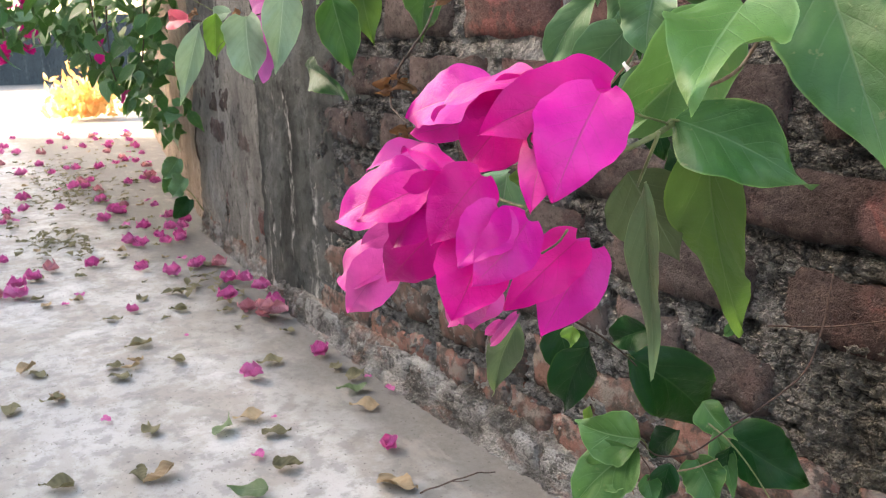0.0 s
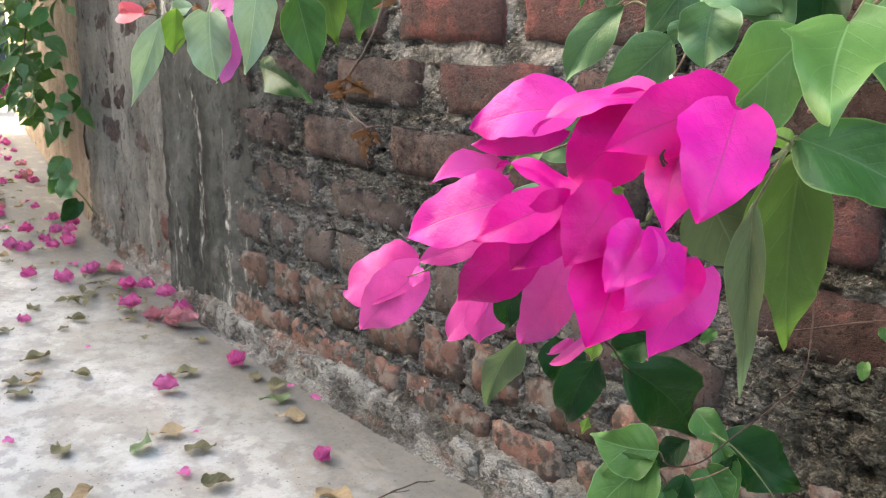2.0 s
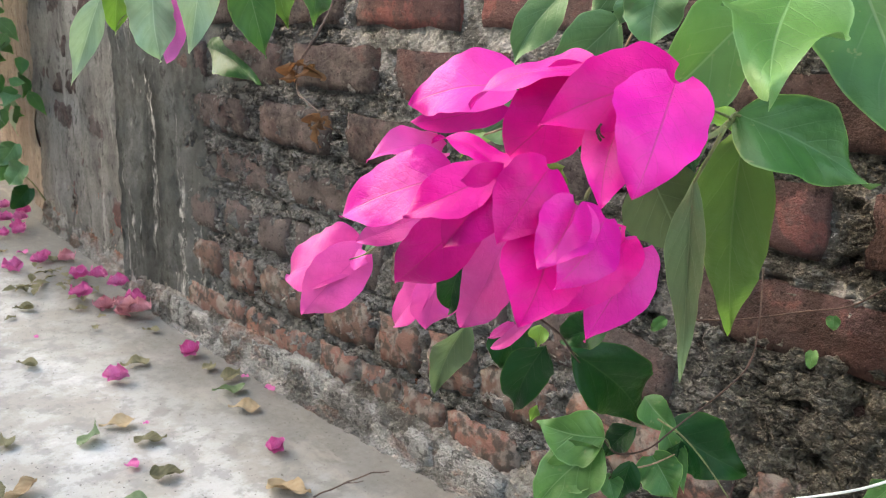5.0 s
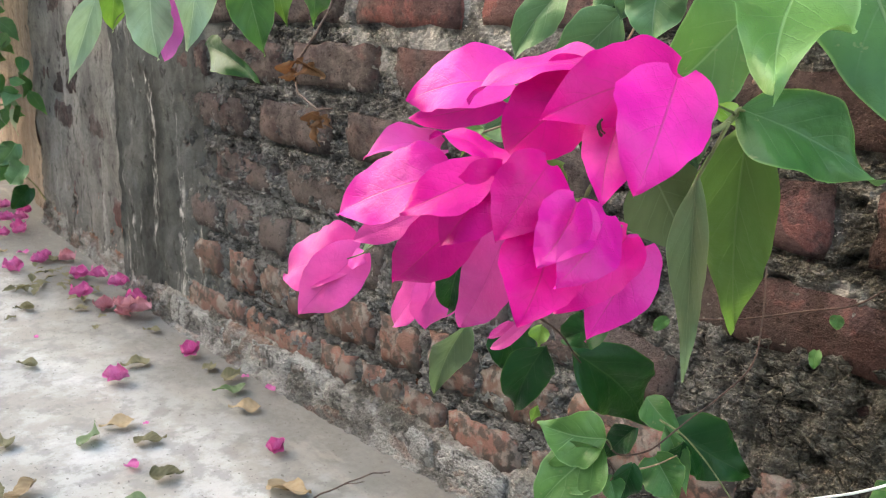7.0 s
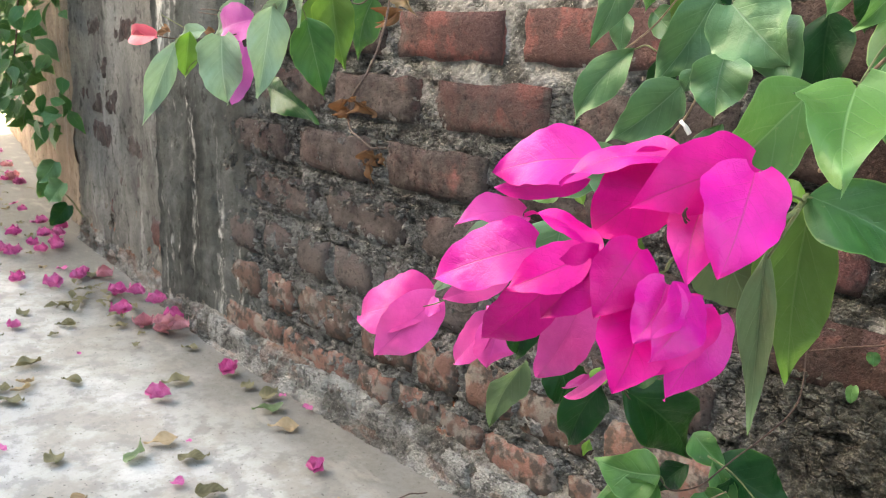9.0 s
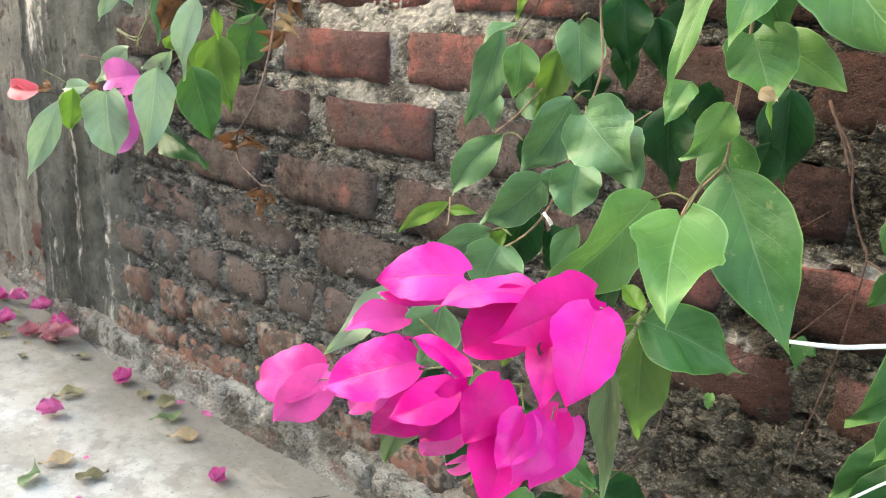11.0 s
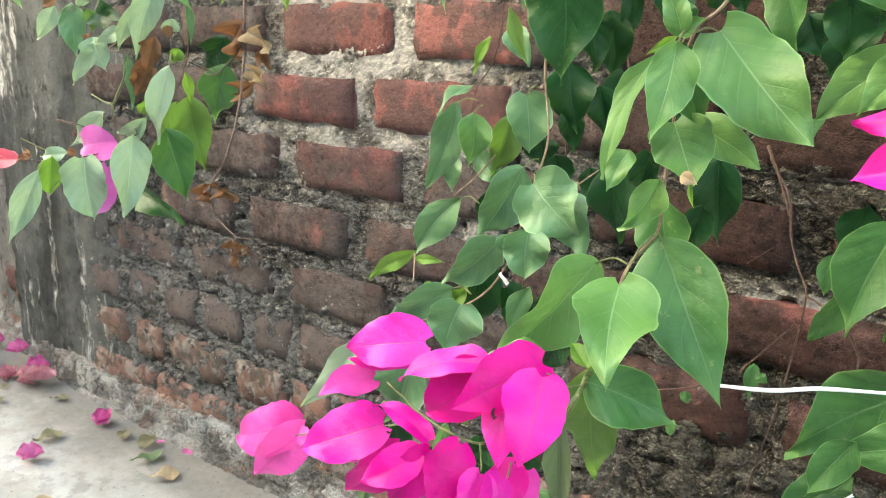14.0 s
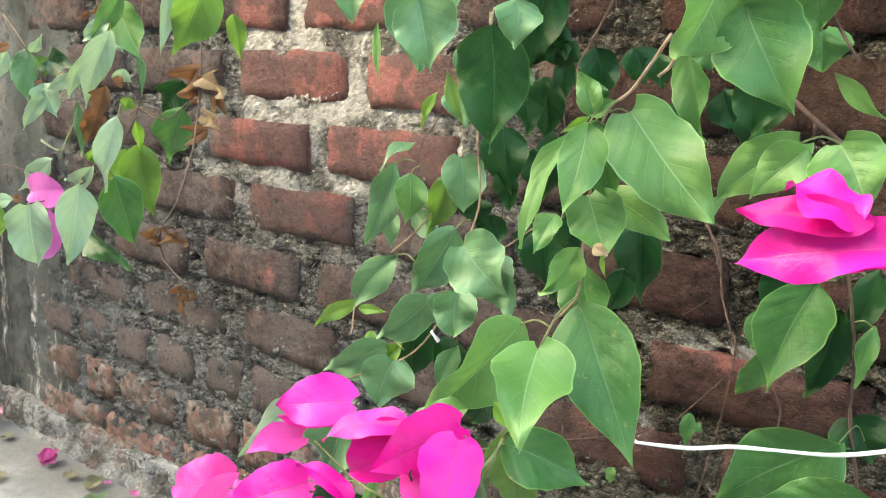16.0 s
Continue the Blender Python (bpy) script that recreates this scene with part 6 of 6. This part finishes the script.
tie(ribbon_low, [(0.7872, -0.33, 0.3606), (0.8114, -0.33, 0.3701), (0.8462, -0.33, 0.3911), (0.8712, -0.33, 0.4078), (0.891, -0.33, 0.424)], 0.0016)

tag = thing("plastic_tie", (0.7564, -0.452, 0.6521), "small white tie round a leafy twig", "plastic tie")
tie(tag, [(0.7546, -0.453, 0.6549), (0.7582, -0.454, 0.6526), (0.7608, -0.452, 0.6485)], 0.0028)


# ---- unseen overhanging crown, added for shade, and the bush farther on ----
def leaf_cloud(bm, count, where, size, rng, shape="leaf"):
    """Many small blades scattered by where(), each hanging its own way."""
    for _ in range(count):
        p = where(rng)
        if p is None:
            continue
        d = Vector((rng.gauss(0, 0.5), rng.gauss(-0.25, 0.5), rng.gauss(-0.75, 0.45))).normalized()
        n = Vector((rng.gauss(0.1, 0.6), rng.gauss(-0.5, 0.6), rng.gauss(0.55, 0.5)))
        ln_ = size * rng.uniform(0.6, 1.25)
        blade(bm, p, p + d * ln_, ln_ * rng.uniform(0.45, 0.7), n, shape, rng.uniform(0.05, 0.35), rng.uniform(0.0, 0.12), 0.0, 0.03, rng.randrange(10 ** 6), 5, 1)


def shade_crown_place(r):
    x, o = r.uniform(0.45, 2.25), r.random()
    z = r.uniform(1.16 + 0.10 * o, 1.98)
    return Vector((x, -0.02 - 0.36 * o, z)) if noise.noise(Vector((x * 3.1, o * 3, z * 3.1))) > -0.28 else None


# unseen crown the branches hang from, added to shade the wall from the sky
crown = thing("bougainvillea_bush", (1.2, 0.0, 1.35), "unseen bougainvillea crown over the wall, added to shade it", "climbing plant")
bm = bmesh.new()
leaf_cloud(bm, 2700, shade_crown_place, 0.095, random.Random(5))
tagged(part("crown", bm, LEAF["deep"], crown), kind="stuff")
for k in range(7):
    r = random.Random(40 + k)
    x = 0.35 + 0.28 * k
    bm = bmesh.new()
    tube(bm, [(x, 0.1, 1.76), (x + r.uniform(-0.1, 0.1), -0.10, 1.80), (x + r.uniform(-0.15, 0.15), -0.22, 1.65), (x + r.uniform(-0.2, 0.2), -0.30, 1.45), (x + r.uniform(-0.2, 0.2), -0.34, 1.12)], 0.006, 0.003)
    part("stem", bm, STEM_BROWN, crown)

FARB = Vector((-2.4, -0.1, 0.3))
bush = thing("bougainvillea_bush", FARB, "dark green bougainvillea bush with pink flowers hanging over the wall", "climbing plant")


def bush_place(r):
    x = r.uniform(-3.5, -1.78)
    base_y = 0.06 + 0.19 * max(0.0, -1.95 - x)
    o = r.random() ** 1.2 * 0.75
    y = base_y - 0.02 - o
    low = 0.30 + 0.42 * min(1.0, o / 0.42) + 0.10 * noise.noise(Vector((x * 4, o * 6, 2.0)))
    z = low + (1.85 - low) * r.random() ** 1.5
    if noise.noise(Vector((x * 5.1, y * 5.1, z * 5.1))) < -0.12 + 0.22 * (0.5 - min(0.5, z - low)):
        return None
    return Vector((x, y, z))


bm = bmesh.new()
leaf_cloud(bm, 2300, bush_place, 0.080, random.Random(8))
tagged(part("crown", bm, LEAF["mid"], bush), kind="stuff")
# a share of the leaves, in the paler grey-green
bm = bmesh.new()
leaf_cloud(bm, 600, bush_place, 0.085, random.Random(9))
tagged(part("new_leaves", bm, LEAF["teal"], bush, "paler grey-green leaves"), kind="stuff")
for k in range(9):
    r = random.Random(70 + k)
    x = -1.9 - 0.17 * k
    y = 0.06 + 0.19 * max(0.0, -1.95 - x)
    o = r.uniform(0.1, 0.6)
    bm = bmesh.new()
    tube(bm, [(x, y + 0.05, 1.76), (x, y - 0.08, 1.78), (x + r.uniform(-0.1, 0.1), y - o * 0.7, 1.5), (x + r.uniform(-0.15, 0.15), y - o, 0.85), (x + r.uniform(-0.15, 0.15), y - o, 0.42 + o * 0.5)], 0.007, 0.002)
    part("stem", bm, STEM_BROWN, bush)
for k, (x, y, z) in enumerate(((-2.59, -0.44, 0.65), (-2.56, -0.38, 0.68), (-2.54, -0.33, 0.73), (-2.63, -0.43, 0.80), (-2.59, -0.36, 0.83), (-2.50, -0.50, 0.72), (-2.35, -0.30, 0.93), (-2.2, -0.18, 0.66), (-2.15, -0.1, 0.50), (-2.7, -0.55, 0.9))):
    r = random.Random(90 + k)
    for _ in range(7 if k < 6 else 3):
        c = Vector((x, y, z)) + Vector((r.gauss(0, 0.016), r.gauss(0, 0.016), r.gauss(0, 0.016)))
        d = Vector((r.gauss(0, 1), r.gauss(-0.3, 1), r.gauss(-0.3, 0.8))).normalized()
        bm = bmesh.new()
        blade(bm, c, c + d * 0.045, 0.038, Vector((r.gauss(0.4, 0.6), r.gauss(-0.6, 0.6), 0.5)), "bract", 0.15, 0.1, 0, 0.05, r.randrange(9999), 5, 1)
        part("bract", bm, BRACT["hot"], bush)

# small shoot at the foot of the wall
shoot = thing("seedling", (-1.83, 0.02, 0.10), "small round-leaved seedling growing from the wall foot", "weed")
stem(shoot, [(-1.80, 0.045, 0.10), (-1.80, 0.01, 0.16), (-1.82, -0.03, 0.21)], 0.0025, 0.0012, STEM_GREEN)
for dx_, dz_, w_, tn in ((0.0, 0.0, 0.075, "teal"), (-0.07, 0.06, 0.07, "teal"), (0.03, -0.07, 0.065, "dark"), (-0.10, 0.0, 0.06, "mid")):
    leaf(shoot, (-1.80 + dx_, -0.01, 0.22 + dz_), (-1.84 + dx_, -0.05, 0.15 + dz_), w_, (0.8, -0.5, 0.2), tn, "round")

# sunlit yellow shrub beyond the end of the wall
YS = Vector((-7.35, 0.60, 0.0))
shrub = thing("yellow_shrub", YS, "sunlit yellow-orange dry shrub beyond the wall", "shrub")
bm = bmesh.new()
r = random.Random(3)
for _ in range(420):
    p = YS + Vector((r.gauss(0, 0.14), r.gauss(0, 0.14), abs(r.gauss(0.0, 0.16)) + 0.02))
    d = Vector((r.gauss(0, 0.5), r.gauss(0, 0.5), r.gauss(0.7, 0.4))).normalized()
    blade(bm, p, p + d * 0.11, 0.042, Vector((r.gauss(0.6, 0.6), r.gauss(-0.2, 0.6), 0.4)), "narrow", 0.2, 0.1, 0, 0.05, r.randrange(9999), 5, 1)
YELLOW = make_blade("leaf_dry_yellow", (0.62, 0.33, 0.10), (0.75, 0.50, 0.22), (0.6, 0.3, 0.05), (0.8, 0.42, 0.10), 0.4, 0.7)
tagged(part("foliage", bm, YELLOW, shrub), kind="stuff")

# ---- fallen bracts and leaves on the concrete ----
def petal_mesh(seed, size, cup, shape, ratio, nu=8):
    r = random.Random(seed)
    bm = bmesh.new()
    blade(bm, (-size / 2, 0, 0.001), (size / 2, 0, 0.002), size * ratio, (0, 0, 1), shape, cup, -0.05 - 0.06 * r.random(), -0.06 * r.random(), 0.14, seed, nu, 2)
    lo = min(v.co.z for v in bm.verts)
    for v in bm.verts:
        v.co.z -= lo - 0.0008
    return bm


def fallen_set(name, seeds, size, cups, shape, ratio, mats):
    made = []
    for s in seeds:
        for mt in mats:
            me = mesh_of(name, petal_mesh(s, size, cups[s % len(cups)], shape, ratio), mt)
            me.polygons.foreach_set("use_smooth", [True] * len(me.polygons))
            made.append(me)
    return made


def flower_mesh(seed):
    """A whole fallen flower: three cupped bracts leaning together."""
    r = random.Random(seed)
    bm = bmesh.new()
    for k in range(4):
        a = k * 1.6 + r.uniform(-0.3, 0.3)
        d = Vector((math.cos(a) * 0.8, math.sin(a) * 0.8, r.uniform(0.5, 1.5))).normalized()
        blade(bm, (0, 0, 0.003), d * 0.033, 0.042, Vector((-d.x, -d.y, 1.0)), "bract", 0.35, -0.24, -0.20, 0.10, r.randrange(9999), 8, 4, 0.05)
    lo = min(v.co.z for v in bm.verts)
    for v in bm.verts:
        v.co.z -= lo - 0.0008
    me = mesh_of("fallen_flower", bm, BRACT["fallen"] if seed % 4 else BRACT["faded"])
    me.polygons.foreach_set("use_smooth", [True] * len(me.polygons))
    return me


PETALS = fallen_set("fallen_petal", (1, 2, 3, 4), 0.034, (0.35, 0.15, 0.55), "bract", 0.8, (BRACT["fallen"],))
FLOWERS = [flower_mesh(s) for s in range(1, 9)]
OLIVES = fallen_set("fallen_leaf", (11, 12, 13), 0.048, (0.5, 0.8, 0.3), "leaf", 0.62, (LEAF["rotten"],))
TANS = fallen_set("fallen_leaf", (15, 16, 17), 0.050, (0.8, 0.5, 1.0), "leaf", 0.62, (LEAF["tan"],))
GREENS = fallen_set("fallen_leaf", (18, 19), 0.042, (0.08, 0.12), "leaf", 0.5, (LEAF["sage"],))
fr = random.Random(21)


def drop(meshes, x, y, label, name, scale=1.0, z=0.0):
    ob = new(name, fr.choice(meshes))
    ob.matrix_basis = pose(x, y, z + 0.001, fr.uniform(-5, 5), fr.uniform(-5, 5), fr.uniform(0, 360)) @ Matrix.Scale(scale, 4)
    cat = {"fallen_petal": "fallen petal", "fallen_flower": "fallen flower", "fallen_leaf": "fallen leaf"}[name]
    tagged(ob, label, cat, cat + "s on the concrete")


for x, y, s in ((-0.474, -0.264, 1.0), (-0.512, -0.091, 0.95), (-0.046, -0.175, 0.72), (-1.606, -0.368, 1.0), (-1.858, -0.206, 1.15), (-1.465, -0.255, 1.0), (-1.061, -0.37, 0.7)):
    drop(FLOWERS[:3] + FLOWERS[4:7], x, y, "fallen magenta flower lying on the concrete", "fallen_flower", s)
for x, y, s in ((-0.422, -0.557, 0.6), (-0.144, -0.37, 0.75), (-1.227, -0.504, 0.7), (-1.29, -0.461, 0.8), (-0.266, -0.296, 0.35), (-0.802, -0.305, 0.4), (-0.259, -0.056, 0.7), (-0.34, -0.062, 0.45)):
    drop(PETALS, x, y, "single fallen pink petal on the concrete", "fallen_petal", s)
for k, (x, y) in enumerate(((-0.836, -0.096), (-0.795, -0.075), (-0.985, -0.05), (-1.191, -0.073), (-1.126, -0.05), (-0.957, -0.151), (-1.382, -0.04), (-0.865, -0.06), (-0.80, -0.11), (-0.90, -0.12), (-1.93, 0.0), (-1.99, 0.03), (-1.86, -0.03), (-1.95, -0.04))):
    drop(FLOWERS, x, y, "faded flower in a heap by the wall foot", "fallen_flower", 1.05, 0.012 * (k % 3))
for k, (x, y) in enumerate(((-0.204, -0.315), (-0.339, -0.501), (-0.178, -0.553), (-0.216, -0.672), (-0.795, -0.416), (-0.619, -0.49), (-0.691, -0.487), (-1.165, -0.325), (-1.023, -0.426), (-0.53, -0.202), (-0.427, -0.094), (-1.009, -0.269), (-1.412, -0.063), (-0.652, -0.372), (-0.564, -0.70), (-0.083, -0.343), (-0.36, -0.08))):
    drop(OLIVES, x, y, "withered olive-brown leaf on the concrete", "fallen_leaf", fr.uniform(0.9, 1.35))
drop(TANS, 0.072, -0.225, "curled dry tan leaf on the concrete", "fallen_leaf", 1.5)
for x, y in ((-0.292, -0.335), (-0.779, -0.647), (-0.217, -0.135), (-0.16, -0.53)):
    drop(TANS, x, y, "curled dry tan leaf on the concrete", "fallen_leaf", 1.15)
for x, y in ((-0.272, -0.389), (-0.034, -0.427), (-0.30, -0.12)):
    drop(GREENS, x, y, "pale green leaf lying flat on the concrete", "fallen_leaf", 1.5)
# the strewn stretch farther along
for k in range(105):
    x = -1.35 - 4.6 * fr.random() ** 1.3
    edge = 0.03 + 0.19 * max(0.0, -1.95 - x)
    y = edge - 0.05 - 0.9 * fr.random() ** 1.6
    if k % 5 == 4:
        drop(PETALS, x, y, "single fallen pink petal on the concrete", "fallen_petal", fr.uniform(0.8, 1.2))
    else:
        drop(FLOWERS, x, y, "fallen pink flower strewn along the path", "fallen_flower", fr.uniform(0.8, 1.35))
for k in range(190):
    x = -0.5 - 5.6 * fr.random() ** 1.2
    edge = 0.0 + 0.19 * max(0.0, -1.95 - x)
    y = edge - 0.08 - 1.5 * fr.random() ** 1.2
    drop(OLIVES if k % 3 else TANS, x, y, "withered brown leaf strewn along the path", "fallen_leaf", fr.uniform(0.5, 1.0))
bm = bmesh.new()
for cx, cy, sx, n_ in ((-1.95, -0.42, 0.17, 90), (-2.9, -0.25, 0.3, 130), (-2.5, -0.75, 0.25, 90), (-3.6, -0.15, 0.4, 150), (-3.1, -0.95, 0.35, 90), (-1.15, -0.16, 0.10, 30)):
    for _ in range(n_):
        p = Vector((cx + fr.gauss(0, sx), cy + fr.gauss(0, sx * 0.4), fr.uniform(0.002, 0.012)))
        a = fr.uniform(0, 6.28)
        blade(bm, p, p + Vector((math.cos(a), math.sin(a), fr.uniform(-0.05, 0.3))) * fr.uniform(0.02, 0.05), fr.uniform(0.012, 0.024), (fr.gauss(0, 0.2), fr.gauss(0, 0.2), 1), "leaf", 0.4, 0.1, 0, 0.1, fr.randrange(9999), 4, 1)
tagged(part("leaf_litter", bm, LEAF["rotten"], None), "drifts of withered leaf litter on the concrete", "leaf litter", kind="stuff")

# dry twig on the concrete
TWIG = [Vector((0.112, -0.21, 0.004)), Vector((0.114, -0.165, 0.006)), Vector((0.111, -0.115, 0.004)), Vector((0.131, -0.083, 0.010))]
fallen = thing("fallen_twig", TWIG[0], "thin dry brown twig lying on the concrete", "twig")
stem(fallen, TWIG, 0.0016, 0.0009, STEM_DRY)
stem(fallen, [TWIG[1], TWIG[1] + Vector((0.02, 0.03, 0.006))], 0.0010, 0.0006, STEM_DRY, "twig")


# ---- bricks of the walls ----
def brick_mesh(seed, w, h, d, rough=0.0035, mat=None):
    """A worn brick: its face a small uneven grid, its arrises knocked round."""
    rng = random.Random(seed)
    bm = bmesh.new()
    nu, nv = 7, 4
    face = []
    for i in range(nu + 1):
        row = []
        for j in range(nv + 1):
            u, v = i / nu, j / nv
            e = min(u, 1 - u) * w, min(v, 1 - v) * h
            round_off = 0.0036 * (max(0, 1 - e[0] / 0.010) ** 2 + max(0, 1 - e[1] / 0.010) ** 2)
            edge = 0.004 if min(e) < 0.001 else 0.0
            row.append(bm.verts.new(((u - 0.5) * w + rng.uniform(-1, 1) * edge, -d / 2 + round_off + rng.uniform(-1, 1) * rough * 0.6, (v - 0.5) * h + rng.uniform(-1, 1) * edge)))
        face.append(row)
    for a, b in zip(face, face[1:]):
        for j in range(nv):
            bm.faces.new((a[j], b[j], b[j + 1], a[j + 1]))
    rim = [face[i][0] for i in range(nu + 1)] + [face[nu][j] for j in range(1, nv + 1)] + [face[i][nv] for i in range(nu - 1, -1, -1)] + [face[0][j] for j in range(nv - 1, 0, -1)]
    rear = [bm.verts.new((v.co.x, d / 2, v.co.z)) for v in rim]
    for k in range(len(rim)):
        bm.faces.new((rim[k], rear[k], rear[(k + 1) % len(rim)], rim[(k + 1) % len(rim)]))
    me = mesh_of("brick", bm, mat or BRICK)
    me.polygons.foreach_set("use_smooth", [True] * len(me.polygons))
    return me


LONG = [brick_mesh(s, 0.236, BH, 0.10) for s in range(7)]
WORN = [brick_mesh(80 + s, 0.10 + 0.045 * s, BH + 0.004, 0.10, 0.007, BROKEN) for s in range(4)]
HEAD = [brick_mesh(20 + s, 0.112, BH, 0.10) for s in range(5)]
rng = random.Random(11)


def lay(mesh, x, z, parent, y=-0.002, turn=0.0):
    ob = new("brick", mesh)
    ob.parent = parent
    ob.matrix_basis = pose(x, y + 0.05 + rng.uniform(-0.003, 0.004), z + rng.uniform(-0.003, 0.003), rng.uniform(-1.2, 1.2), rng.uniform(-0.9, 0.9), turn + rng.uniform(-1.0, 1.0))


# where a brick begins in the courses that show best, from the top one down
STARTS = {-2: 0.10, -1: 0.155, 0: 0.282, 1: 0.205, 2: 0.300, 3: 0.182, 4: 0.275, 5: 0.16, 6: 0.30}
for k in range(-14, 8):
    top = C0 - COURSE * k
    z = top - BH / 2
    if z + BH / 2 > H - 0.02:
        continue
    if k in (6, 7):
        x = X0 + 0.35
        while x < X1 - 0.3:
            q = rng.randrange(4)
            lay(WORN[q], x + 0.05 + 0.0225 * q, z, wall_near, -0.005)
            x += 0.108 + 0.045 * q + rng.uniform(0.0, 0.022)
        continue
    begin = STARTS.get(k, rng.uniform(0.0, 0.27))
    heads = k in (5, -3, -6)
    pitch = 0.1375 if heads else 0.279
    x = begin - pitch * math.floor((begin - X0) / pitch)
    while x + pitch < X1:
        if heads:
            lay(rng.choice(HEAD), x + 0.056, z, wall_near, 0.014 if k == 5 and x > 0.47 else -0.002)
        else:
            lay(rng.choice(LONG), x + 0.118, z, wall_near)
        x += pitch
for k in range(-3, 8):
    x = -1.93 + rng.uniform(0.0, 0.2)
    while x < -1.28:
        lay(rng.choice(LONG), x + 0.118, C0 - COURSE * k - BH / 2, wall_mid, mid_y(x + 0.118) + 0.003, -4.7)
        x += 0.279
# cement-coated blocks of the footing, cracked apart
BLOCK = [brick_mesh(50 + s, 0.060 + 0.024 * s, 0.052 + 0.004 * (s * 3 % 5), 0.06, 0.005, CEMENT) for s in range(7)]
x = -0.74
while x < 1.6:
    s = rng.randrange(7)
    w = 0.060 + 0.024 * s
    ob = new("cement_block", BLOCK[s])
    ob.parent = footing
    ob.matrix_basis = pose(x + w / 2, 0.003 + rng.uniform(-0.006, 0.007), 0.024 + rng.uniform(-0.010, 0.008), rng.uniform(-6, 3), rng.uniform(-2.5, 2.5), rng.uniform(-4, 4))
    x += w + rng.uniform(-0.012, 0.004) + (0.05 if rng.random() < 0.2 else 0.0)
